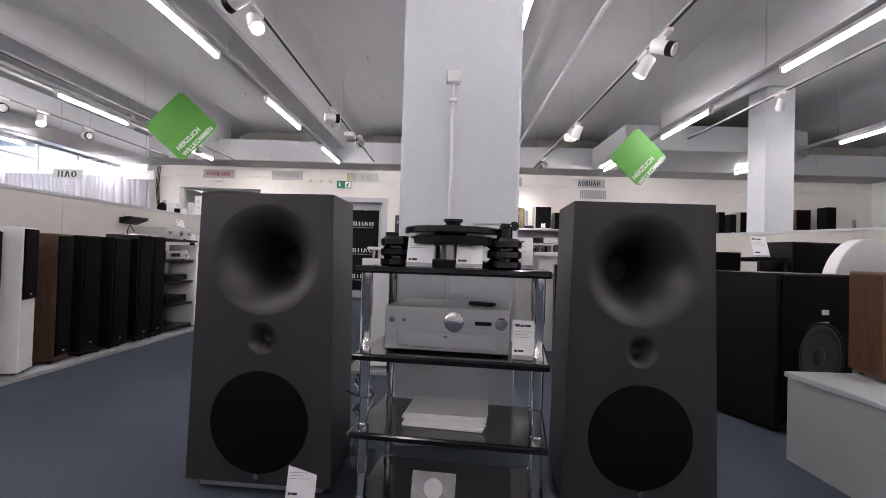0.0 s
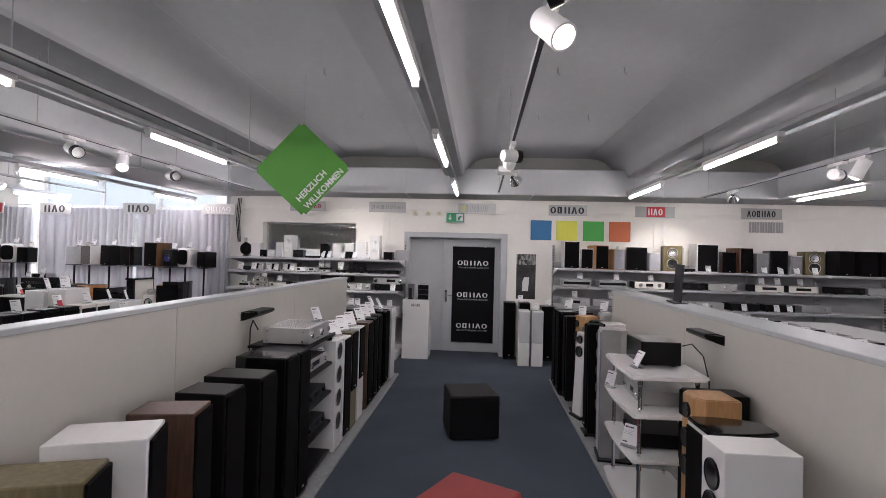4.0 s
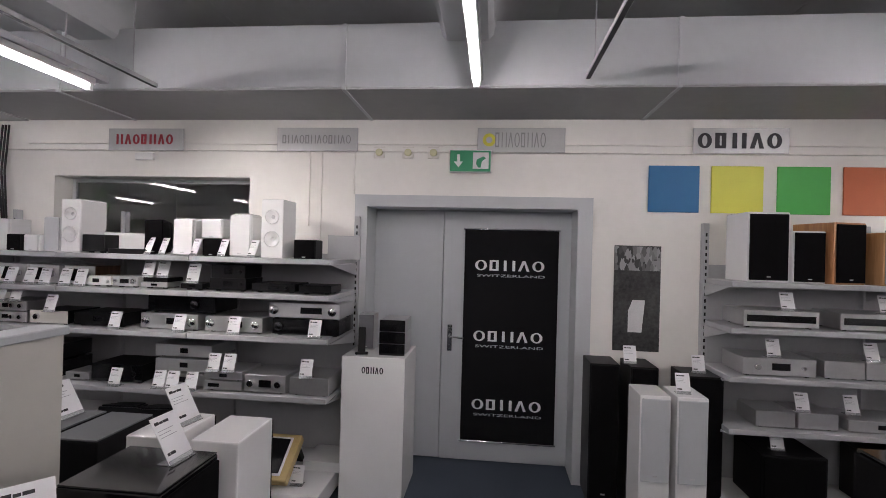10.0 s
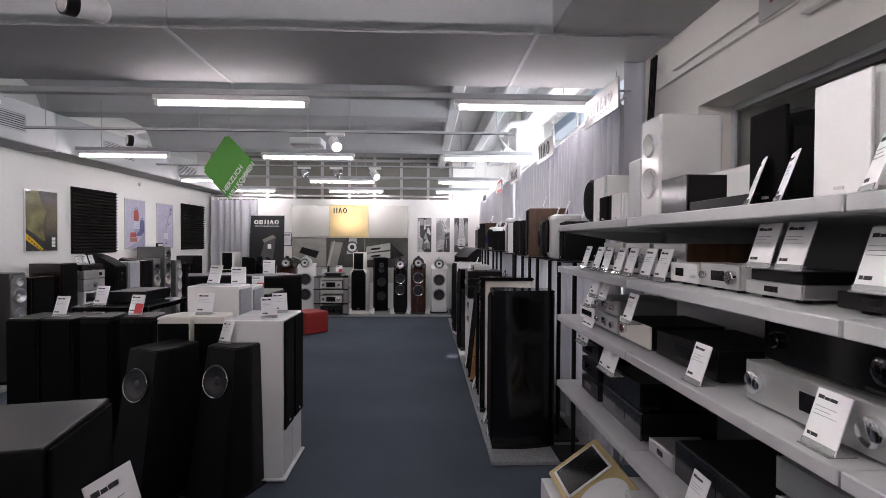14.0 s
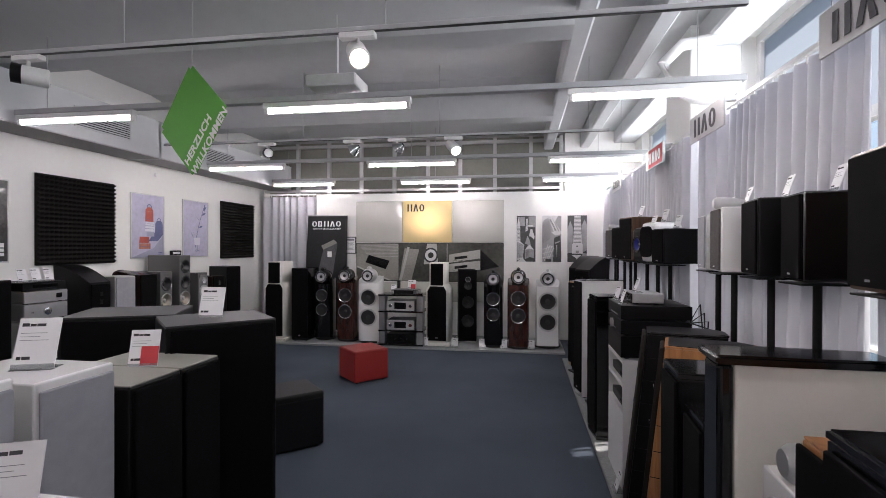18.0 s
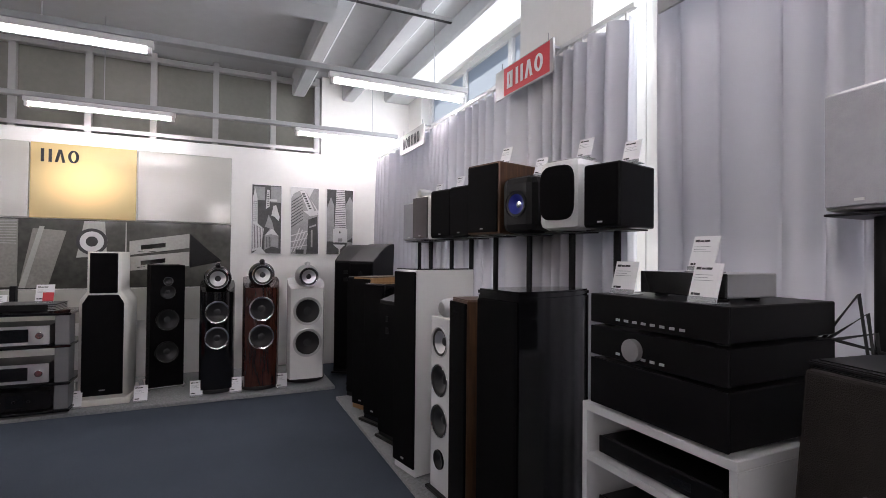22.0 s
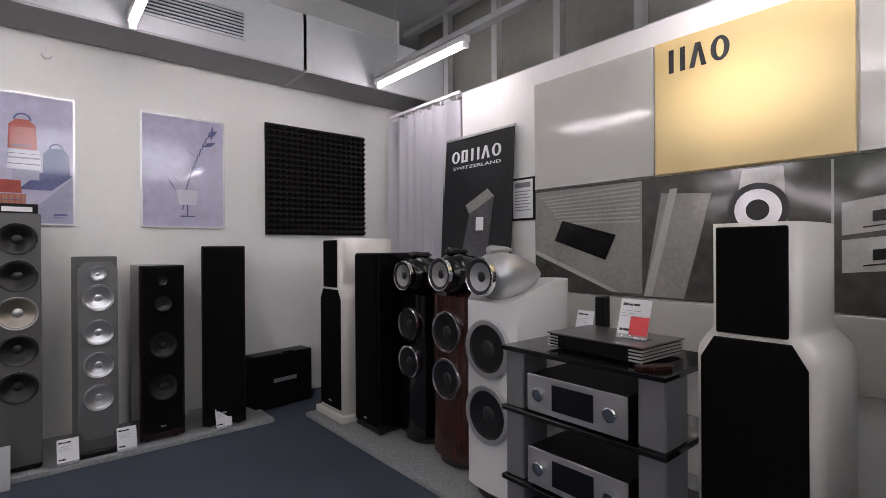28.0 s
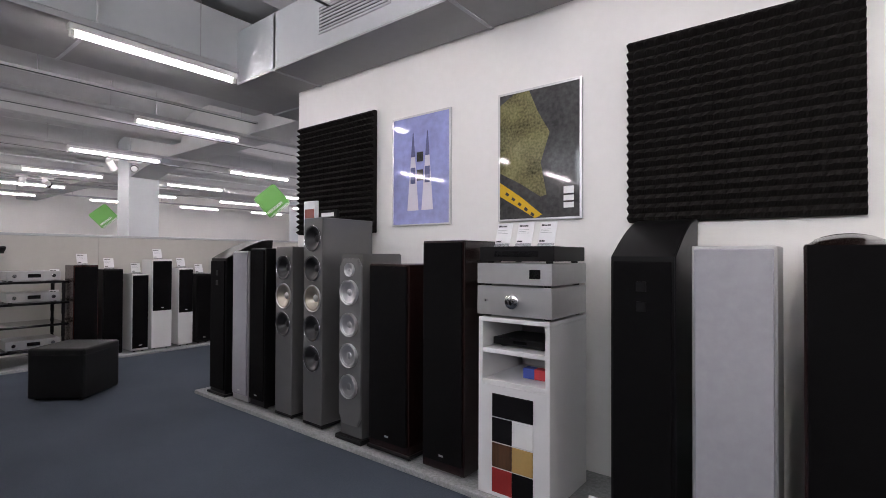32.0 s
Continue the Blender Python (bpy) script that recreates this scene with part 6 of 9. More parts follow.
HAZE = mat("haze_print", (0.36, 0.36, 0.47), 0.15, var=0.15)
BRICKP = mat("salmon_print", (0.4, 0.19, 0.14), 0.15, var=0.25, scale=20)
cases = [([(-0.27, 0.0), (0.27, 0.0), (0.27, 0.3), (0.1, 0.12)], HAZE), ([(-0.05, 0.46), (0.09, 0.46), (0.085, 0.61), (0.05, 0.645), (-0.01, 0.645), (-0.045, 0.61)], REDP), (arch(0.02, 0.64, 0.035, 0.045), NAVYP), (rct(-0.03, 0.48, 0.07, 0.485), NAVYP), (rct(-0.035, 0.59, 0.075, 0.594), BRICKP),
         ([(-0.055, 0.335), (0.11, 0.335), (0.105, 0.455), (-0.045, 0.455)], PALEP), (rct(-0.05, 0.4, 0.105, 0.41), HAZE), (rct(-0.05, 0.365, 0.105, 0.37), NAVYP), (rct(-0.05, 0.43, 0.105, 0.433), NAVYP),
         ([(0.115, 0.3), (0.255, 0.3), (0.25, 0.44), (0.22, 0.48), (0.15, 0.48), (0.12, 0.44)], NAVYP), (arch(0.185, 0.475, 0.03, 0.038), NAVYP), ([(0.0, 0.21), (0.16, 0.21), (0.27, 0.31), (0.1, 0.32)], NAVYP), (rct(-0.03, 0.27, 0.1, 0.33), HAZE),
         ([(-0.155, 0.185), (0.015, 0.185), (0.01, 0.265), (-0.145, 0.265)], REDP), (rct(-0.155, 0.11, 0.035, 0.18), BRICKP), (rct(-0.155, 0.14, 0.035, 0.145), NAVYP)]
cases += [(rct(-0.14 + 0.03 * k, 0.115, -0.135 + 0.03 * k, 0.175), REDP) for k in range(6)] + [(rct(0.17, 0.05, 0.24, 0.062), NAVYP), (rct(0.17, 0.035, 0.22, 0.04), NAVYP)]
poster(-11.41, LILAC, "lilac framed poster with stacked red and blue suitcases", cases)
branch = []
for k in range(14):
    a = k / 13
    x0, z0 = -0.02 + 0.2 * a ** 1.5, 0.12 + 0.6 * a
    branch.append(([(x0, z0), (x0 + 0.008, z0), (x0 + 0.02, z0 + 0.05), (x0 + 0.012, z0 + 0.05)], NAVYP))
for x0, z0, dx, dz in ((0.06, 0.42, 0.09, 0.03), (0.12, 0.6, 0.1, 0.05), (-0.02, 0.3, -0.07, 0.08), (-0.06, 0.26, -0.05, 0.09), (0.16, 0.68, 0.07, 0.06), (0.08, 0.52, -0.08, 0.06), (0.18, 0.66, 0.02, 0.1)):
    branch.append(([(x0, z0), (x0 + dx * 0.5 + 0.012, z0 + dz * 0.5 - 0.012), (x0 + dx, z0 + dz), (x0 + dx * 0.5 - 0.012, z0 + dz * 0.5 + 0.012)], NAVYP))
branch += [(rct(-0.03, 0.07, 0.07, 0.08), NAVYP), (rct(0.012, 0.08, 0.022, 0.16), NAVYP), ([(-0.04, 0.16), (0.075, 0.16), (0.09, 0.27), (-0.055, 0.27)], PALEP)]
poster(-12.34, LILAC, "lilac framed poster of a flowering twig in a glass", branch)
towers = []
for s in (-1, 1):
    c = s * 0.07
    towers += [([(c - 0.055, 0.1), (c + 0.055, 0.1), (c + 0.02, 0.5), (c - 0.02, 0.5)], PALEP), ([(c - 0.02, 0.5), (c + 0.02, 0.5), (c + 0.004, 0.68), (c - 0.004, 0.68)], NAVYP), (rct(c - 0.024, 0.3, c + 0.024, 0.42), NAVYP)]
towers += [(rct(-0.03, 0.32, 0.03, 0.4), DARKP), (rct(-0.03, 0.46, 0.03, 0.53), DARKP)]
poster(-8.52, BLUEP, "blue framed poster with two pale speaker towers", towers, k=0.94)
film = [([(-0.27, 0.0), (0.27, 0.0), (0.27, 0.2), (0.02, 0.13), (-0.12, 0.22), (-0.27, 0.3)], DARKP), ([(-0.27, 0.15), (-0.27, 0.24), (-0.12, 0.14), (0.03, 0.02), (-0.02, 0.0), (-0.1, 0.05)], YELP),
        ([(-0.06, 0.81), (0.27, 0.81), (0.27, 0.1), (0.06, 0.14), (0.02, 0.34), (0.08, 0.52), (0.0, 0.66)], DARKP), ([(-0.27, 0.74), (-0.16, 0.81), (-0.27, 0.81)], DARKP)]
film += [([(-0.23 + 0.045 * k, 0.16 - 0.034 * k), (-0.21 + 0.045 * k, 0.145 - 0.034 * k), (-0.2 + 0.045 * k, 0.16 - 0.034 * k), (-0.22 + 0.045 * k, 0.175 - 0.034 * k)], DARKP) for k in range(5)]
p = poster(-9.42, OLIVEP, "dark and yellow framed film poster with a white brand mark", film, k=0.94)
part("mark", boxes([(0.16, -0.0165, 0.05, 0.22, -0.0158, 0.08), (0.16, -0.0165, 0.09, 0.22, -0.0158, 0.12), (0.16, -0.0165, 0.13, 0.22, -0.0158, 0.17)]), LETTER, p)
# small sensor on the wall
t = thing("wall_sensor", pose(-11.55, 3.62, 2.48, 0, 0, 180), "tiny white round sensor on the wall", "sensor")
part("body", lathe([(0.03, 0), (0.028, 0.03), (0.0, 0.036)], 14, FRONT), LAMPW, t)

# ---- north row under the curtains, looking at -y ----
NG = "speakers along the curtains"
NY = 8.98


def north(xa, xb, h, body, front, label, d=0.42, y=NY, **k):
    return speaker((xa + xb) / 2, y, 0, abs(xb - xa), d, h, body, label, front, group=NG, **k)


wedge_top(-13.45, 9.2, 55, "black tower speaker with an upswept top", w=0.26, d=0.46, h1=1.2, h2=1.38, group=NG)
wedge_top(-12.92, 9.22, 45, "black tower speaker with an upswept top", w=0.26, d=0.46, h1=1.2, h2=1.38, group=NG)
speaker(-12.5, 9.06, 30, 0.2, 0.36, 1.07, SATIN, "slim black tower speaker with a brown top", CLOTH, group=NG)
speaker(-12.14, 9.02, 25, 0.22, 0.4, 1.08, OAK, "slim black-fronted tower speaker with oak sides", CLOTH, group=NG, top=WALNUT)
speaker(-11.8, 9.02, 20, 0.24, 0.38, 1.05, BLACK, "gloss black tower speaker on spread feet", CLOTH, group=NG, plinth=(SATIN, 0.03, 0.02))
wedge_top(-11.46, 9.02, 15, "black tower speaker with a slanted top", w=0.24, d=0.34, h1=0.95, h2=1.02, group=NG)
speaker(-10.95, 8.95, 12, 0.22, 0.42, 1.18, WHITE, "black-fronted slab tower speaker with white sides", CLOTH, group=NG, top=BLACK, fw=1.0)


def tweeter_tower(x, y, rz, h, label):
    t = speaker(x, y, rz, 0.2, 0.34, h, WHITE, label, None, group=NG, drivers=[(h - 0.13, 0.08, {"rim": SILVER, "cone": CONEW, "cap": CONEB}), (h - 0.33, 0.085, {"rim": CHROME, "cone": CONE, "cap": CONEB}), (h - 0.54, 0.085, {"rim": CHROME, "cone": CONE, "cap": CONEB}), (h - 0.74, 0.05, {"rim": SATIN, "cone": CONEB})], plinth=(SATIN, 0.02, 0.02))
    part("tweeter_body", lathe([(0, 0.07), (0.034, 0.064), (0.048, 0.045), (0.052, 0.015), (0.045, -0.08), (0.024, -0.2), (0.008, -0.23), (0, -0.232)], 22, Matrix.Translation((0, 0.07, h + 0.045)) @ FRONT), SILVER, t)
    part("tweeter_stalk", lathe([(0.02, 0), (0.016, 0.02)], 14, Matrix.Translation((0, 0.09, h - 0.002))), SILVER, t)


tweeter_tower(-10.62, 9.02, 5, 0.94, "white tower speaker with silver drivers and a pod tweeter on top")
speaker(-10.3, 8.97, -6, 0.2, 0.4, 1.06, WALNUT, "black-fronted tower speaker with walnut sides", CLOTH, group=NG, fw=1.0, top=WALNUT)
rounded_tower(-9.93, 8.95, 6, 0.26, 0.42, 1.13, BLACK, CLOTH, "gloss black curved tower speaker on a black base", group=NG)
# white cabinet with stacked black components
t = thing("hifi_cabinet", pose(-9.25, 9.0, 0.03, 0, 0, 0), "white open cabinet with two upper shelves", "cabinet")
w = 0.25
for sx in (-1, 1):
    part("side_panel", box(sx * w, 0, 0, sx * (w - 0.02), 0.45, 0.79), OFFW, t)
part("top", box(-w, -0.002, 0.79, w, 0.45, 0.815, 0.002), OFFW, t)
for z in (0.64, 0.46):
    part("shelf", box(-w + 0.02, 0.0, z, w - 0.02, 0.44, z + 0.02), OFFW, t)
part("front_panel", box(-w + 0.02, 0.0, 0.0, w - 0.02, 0.02, 0.46), OFFW, t)
part("back_panel", box(-w + 0.02, 0.43, 0.0, w - 0.02, 0.45, 0.79), OFFW, t)
for z in (0.69, 0.51):
    t = component(-0.2, 0.2, 0, 0, 0.06, 0.3, SATIN, SATIN, "flat black disc player in the white cabinet", name="disc_player", category="disc player", knobs=(), display=(0.15, 0.3))
    t.matrix_basis = pose(-9.25, 9.02, z + 0.001, 0, 0, 0)
zz = 0.846
for h, l, kn, bt in ((0.145, "large black power amplifier on the white cabinet", (), 0), (0.095, "black amplifier with a silver knob in the stack", ((-0.05, 0.03),), 6), (0.095, "black disc player with a row of buttons in the stack", (), 8)):
    t = component(-0.22, 0.22, 0, 0, h, 0.42, SATIN, SATIN, l, knobs=(), display=None, buttons=bt)
    for kx, r in kn:
        part("volume_knob", lathe([(r, 0), (r, 0.016), (0, 0.018)], 20, Matrix.Translation((kx, -0.0002, h / 2)) @ FRONT), SILVER, t)
    t.matrix_basis = pose(-9.235, 8.99, zz, 0, 0, 0)
    zz += h + 0.001
t = component(-0.13, 0.13, 0, 0, 0.07, 0.2, SILVER, DISPLAY, "small silver streamer with a black front on the stack", knobs=(), display=None, name="streamer", category="streamer")
t.matrix_basis = pose(-9.2, 9.06, zz, 0, 0, 0)
card(-9.36, 9.02, zz, 10, w=0.075, h=0.1)
card(-9.09, 9.0, zz, 0, w=0.075, h=0.1)
card(-9.17, 9.1, zz + 0.07, 0, w=0.075, h=0.1)
for k in range(4):
    cable([(-9.04 + 0.01 * k, 9.4, zz - 0.1), (-8.98 + 0.01 * k, 9.44 + 0.02 * k, zz + 0.02 - 0.05 * k), (-8.95 + 0.01 * k, 9.46, zz - 0.3), (-8.93, 9.48, 0.2)], 0.005)


STRING = mat("dark_string_grille", (0.016, 0.013, 0.012), 0.85, spec=0.2, var=0.2, scale=30, bump=0.5, bscale=400)


def leaning(x, y, rz, label, rear):
    """A leaning tower: black string front, slatted walnut flanks, dark top inlay."""
    t = thing("leaning_speaker", pose(x, y, 0.05, 0, 0, rz), label, "speaker", NG)
    w, h, d = 0.25, 1.015, 0.4
    side = CHERRY if rear else SATIN
    out = [(-w / 2, 0), (w / 2, 0), (w * 0.56, 0.16), (w * 0.5, 0.34), (w * 0.28, d), (-w * 0.28, d), (-w * 0.5, 0.34), (-w * 0.56, 0.16)]

    def lean(bm):
        for v in bm.verts:
            v.co.y += 0.105 * v.co.z
        return bm
    part("base", prism([(a * 1.08, b) for a, b in out], -0.02, 0.0, 0.003), SATIN, t)
    n = 8
    for k in range(n):
        part("slat", lean(prism(out, h * k / n + 0.002, h * (k + 1) / n - 0.002, 0.002)), side, t)
    part("core", lean(prism([(a * 0.985, b * 0.985 + 0.003) for a, b in out], 0.001, h - 0.004)), SATIN, t)
    part("rim", lean(prism([(a * 1.02, b * 1.02 - 0.004) for a, b in out], h, h + 0.01, 0.003)), CHERRY if rear else SATIN, t)
    part("top_inlay", lean(prism([(a * 0.94, b * 0.93 + 0.012) for a, b in out], h + 0.01, h + 0.013)), SATIN, t)
    part("string_grille", lean(box(-w * 0.47, -0.025, 0.02, w * 0.47, -0.001, h - 0.005, 0.008, 2)), STRING, t)
    # small chrome discs modelled as the drivers' highlights on the string front
    for z in (0.8, 0.62):
        part("driver_glint", lathe([(0.012, 0), (0.011, 0.003), (0, 0.004)], 14, Matrix.Translation((0.03, 0.105 * z - 0.03, z)) @ FRONT), CHROME, t)


leaning(-8.82, 8.99, -12, "dark leaning tower speaker with black slatted flanks", False)
leaning(-8.46, 8.99, -16, "leaning tower speaker with slatted walnut flanks", True)
rounded_tower(-8.02, 9.0, -4, 0.27, 0.46, 1.02, BLACK, CLOTH, "gloss black curved tower speaker", group=NG)
rounded_tower(-7.73, 9.0, -4, 0.24, 0.4, 0.92, BLACK, CLOTH, "shorter gloss black curved tower speaker", group=NG)
t = thing("floor_speaker", pose(-7.47, 8.96, 0.03, 0, 0, -3), "cream slab tower speaker with a gloss black front and lid", "speaker", NG)
part("base", box(-0.09, 0.0, 0.0, 0.09, 0.46, 0.03, 0.004), SATIN, t)
part("cabinet", box(-0.07, 0.046, 0.031, 0.07, 0.46, 1.17, 0.008, 2), CREAM, t)
part("front_module", box(-0.068, 0.0, 0.031, 0.068, 0.0455, 1.17, 0.014, 3), BLACK, t)
part("lid", prism([(-0.085, -0.012), (0.085, -0.012), (0.092, 0.2), (0.075, 0.475), (-0.075, 0.475), (-0.092, 0.2)], 1.171, 1.2, 0.008), BLACK, t)
tweeter_tower(-7.18, 9.02, -3, 0.93, "white tower speaker with silver drivers and a pod tweeter on top")
speaker(-6.92, 8.98, -3, 0.19, 0.45, 1.1, CHERRY, "black-fronted tower speaker with glossy cherry sides", CLOTH, group=NG, top=CHERRY, fw=1.0)
rounded_tower(-6.77, 8.97, -3, 0.28, 0.46, 1.16, BLACK, CLOTH, "gloss black curved tower speaker on a black base", group=NG)
for x in (-6.9, -7.15, -7.5, -8.1, -8.5, -9.0):
    card(x, 8.955, 0.03, 0)

# ---- speakers on stands ----
G2 = "bookshelf speakers on stands"


def on_stand(xa, xb, h, body, front, label, rz, d=0.28, y=9.42, z=1.42, drivers=(), r=0.008, pod=False):
    xc = (xa + xb) / 2
    speaker_stand(xc, y + 0.06, z)
    t = shelf_speaker(-abs(xb - xa) / 2, abs(xb - xa) / 2, 0, 0, h, d, body, front, label, drivers, r=r, group=G2)
    t.matrix_basis = pose(xc, y, z, 0, 0, rz)
    if pod:
        part("tweeter_pod", lathe([(0, 0.05), (0.024, 0.046), (0.034, 0.03), (0.03, -0.04), (0.012, -0.12), (0, -0.14)], 18, Matrix.Translation((0, 0.03, h + 0.025)) @ FRONT), SILVER, t)
    card(xc + 0.04, y + 0.12, z + h, rz, w=0.08, h=0.11)
    return t


BLUEC = mat("blue_cone", (0.02, 0.03, 0.25), 0.3, 0.4)
def stand_set(rows, rz, blue):
    """Eight pairs' worth of single speakers: left edges of silver, white, black, gloss, walnut, round, curved, badged."""
    on_stand(rows[0], rows[0] + 0.19, 0.32, SILVER, SILVERCL, "slim silver bookshelf speaker on a stand", rz, 0.22, y=9.45)
    on_stand(rows[1], rows[1] + 0.21, 0.34, WHITE, BROWNCL, "white bookshelf speaker with a pod tweeter on a stand", rz, 0.3, pod=True, y=9.41)
    on_stand(rows[2], rows[2] + 0.23, 0.35, SATIN, CLOTH, "black bookshelf speaker with a cloth grille on a stand", rz)
    on_stand(rows[3], rows[3] + 0.2, 0.34, BLACK, CLOTH, "gloss black bookshelf speaker on a stand", rz)
    on_stand(rows[4], rows[4] + 0.27, 0.42, WALNUT, CLOTH, "large walnut bookshelf speaker with a black grille on a stand", rz, 0.34, y=9.38)
    on_stand(rows[5], rows[5] + 0.23, 0.31, SATIN, None, "black rounded bookshelf speaker with one blue driver", rz, 0.26, drivers=[(0.5, 0.075, {"rim": SATIN, "cone": BLUEC if blue else CONEB, "cap": CHROME})], r=0.045)
    t = on_stand(rows[6], rows[6] + 0.24, 0.34, WHITE, None, "white curved bookshelf speaker with a rounded black grille", rz, 0.28, r=0.04)
    part("curved_grille", prism([(0.1 * math.copysign(abs(math.cos(a)) ** 0.5, math.cos(a)), 0.175 + 0.13 * math.copysign(abs(math.sin(a)) ** 0.5, math.sin(a))) for a in [2 * math.pi * q / 28 for q in range(28)]], 0.0, 0.014, 0.004, FRONT), CLOTH, t)
    on_stand(rows[7] + 0.015, rows[7] + 0.19, 0.275, SATIN, CLOTH, "black bookshelf speaker with a silver badge on a stand", rz, y=9.44)


stand_set((-12.3, -11.97, -11.62, -11.3, -10.95, -10.64, -10.29, -10.0), 14, True)
stand_set((-9.07, -8.76, -8.4, -8.03, -7.56, -7.26, -6.98, -6.63), -8, True)

# ---- curtains ----
CT = bpy.data.materials.new("curtain_cloth")
CT.use_nodes = True
_n = CT.node_tree
_b = _n.nodes["Principled BSDF"]
_b.inputs["Base Color"].default_value, _b.inputs["Roughness"].default_value = (0.62, 0.62, 0.65, 1), 0.9
_tr, _mx = _n.nodes.new("ShaderNodeBsdfTranslucent"), _n.nodes.new("ShaderNodeMixShader")
_tr.inputs[0].default_value, _mx.inputs[0].default_value = (0.66, 0.66, 0.72, 1), 0.28
_n.links.new(_b.outputs[0], _mx.inputs[1])
_n.links.new(_tr.outputs[0], _mx.inputs[2])
_n.links.new(_mx.outputs[0], _n.nodes["Material Output"].inputs[0])


def curtain(a, b, along, at, z0=0.06, z1=2.45, pitch=0.125, amp=0.07, seed=1, label="pleated light grey curtain hanging from a ceiling rail"):
    rnd = random.Random(seed)
    n = int((b - a) / pitch * 12)
    ph, path = 0.0, []
    for i in range(n + 1):
        ph += math.pi / 12 * (1 + 0.35 * math.sin(i * 0.073 + seed) + 0.2 * math.sin(i * 0.031 + 2 * seed))
        path.append((a + (b - a) * i / n, (1 - 2 * abs(math.sin(ph)) ** 0.75) * amp * (0.85 + 0.3 * math.sin(i * 0.033 + seed * 2)) + 0.012 * math.sin(i * 0.015)))
    bm = bmesh.new()
    R = 7
    for off in (0.0, 0.004):
        grid = []
        for j in range(R + 1):
            f = j / R
            z = z0 + (z1 - z0) * f
            k = 1.0 - 0.35 * f ** 3 + 0.12 * math.sin(3 * f + seed)
            line = []
            for i, (u, v) in enumerate(path):
                s = 0.02 * math.sin(i * 0.06 + 2.2 * (1 - f)) * (1 - f)
                p = (u + s * 0.6, at + v * k + s + off) if along == "x" else (at + v * k + s + off, u + s * 0.6)
                line.append(bm.verts.new((p[0], p[1], z)))
            grid.append(line)
        for r0, r1 in zip(grid, grid[1:]):
            for i in range(n):
                q = (r0[i], r0[i + 1], r1[i + 1], r1[i])
                bm.faces.new(q if off == 0 else q[::-1])
    t = thing("curtain", pose(0, 0, 0), label, "curtain", "pleated curtains")
    part("cloth", smooth(bm, 80), CT, t)
    rail_ = box(a - 0.02, at - 0.012, z1 + 0.03, b + 0.02, at + 0.016, z1 + 0.055) if along == "x" else box(at - 0.012, a, z1 + 0.03, at + 0.016, b, z1 + 0.055)
    part("rail", rail_, LAMPW, t)
    m = int((b - a) / 0.11)
    hk = [(a + 0.04 + (b - a - 0.08) * i / m, at) for i in range(m + 1)]
    first = None
    for u, v in hk:
        if first is None:
            first = ob = part("hook", box(-0.006, -0.004, -0.01, 0.006, 0.004, 0.03), LAMPW, t)
        else:
            ob = new("hook", first.data)
            ob.parent = t
        ob.location = (u, v, z1) if along == "x" else (v, u, z1)


curtain(-14.05, -12.02, "x", 9.74, seed=1)
curtain(-12.0, -10.02, "x", 9.74, seed=4)
curtain(-9.88, -7.98, "x", 9.74, seed=2)
curtain(-7.96, -6.22, "x", 9.74, seed=3)
curtain(9.77, 10.2, "y", -6.29, seed=6, amp=0.02, z1=2.9)
curtain(3.72, 4.72, "y", -14.12, seed=5, z1=2.44)

# brand boards above the curtains
def board(xc, y, z, letters, label, ink=DARKINK, panel=SIGN, w=0.62, h=0.19, tw=0.4, th=0.13, plate=None, hang=True, bold=0.004):
    t = thing("brand_board", pose(xc, y, z), label, "sign", "brand boards")
    part("panel", box(-w / 2, -0.006, -h / 2, w / 2, 0.006, h / 2, 0.001), panel, t)
    if plate:
        part("plate", box(plate[1], -0.008, -h * 0.46, plate[2], -0.0063, h * 0.46), plate[0], t)
    if letters:
        cx = (plate[1] + plate[2]) / 2 if plate else 0
        lettering(shift(stretch(word_shapes(letters, th * 0.75, 0.001, 0.26 if bold else 0.16), tw), cx, -0.0098, 0), ink, t)
    if hang:
        for s in (-1, 1):
            part("hanger", pipe([(s * w * 0.4, 0.008, -h / 2 + 0.02), (s * w * 0.4, 0.008, h / 2 + 0.05)], 0.003, 5), METAL, t)
            part("bracket", box(s * w * 0.4 - 0.008, 0.007, 2.487 - z, s * w * 0.4 + 0.008, 0.1, 2.499 - z), METAL, t)
    return t


BY = 9.64
board(-12.68, BY, 2.4, 6, "grey hanging board with dark lettering", tw=0.44, th=0.14)
board(-10.8, BY, 2.42, 4, "grey hanging board with a red plate and white lettering", LETTER, plate=(REDINK, -0.2, 0.28), tw=0.38, th=0.14)
board(-9.47, BY, 2.42, 3, "grey hanging board with black lettering", tw=0.4, th=0.17)
board(-7.85, BY, 2.45, 3, "grey hanging board with black slab lettering", tw=0.4, th=0.17)
t = board(-6.35, BY, 2.47, 5, "pale grey hanging board with thin white lettering", LETTER, tw=0.46, th=0.1, bold=0)
lettering(shift(stretch(text_mesh("SWITZERLAND", 0.03, 0.001), 0.42), 0, -0.0098, -0.06), LETTER, t, "small_lettering")
# cable bundle by the curtain's end
for k in range(3):
    cable([(-6.12 + 0.03 * k, 9.88, 2.7), (-6.14 + 0.03 * k, 9.87, 2.3), (-6.1 + 0.02 * k, 9.88, 1.9)], 0.008, "dark hanging cable", SATIN)

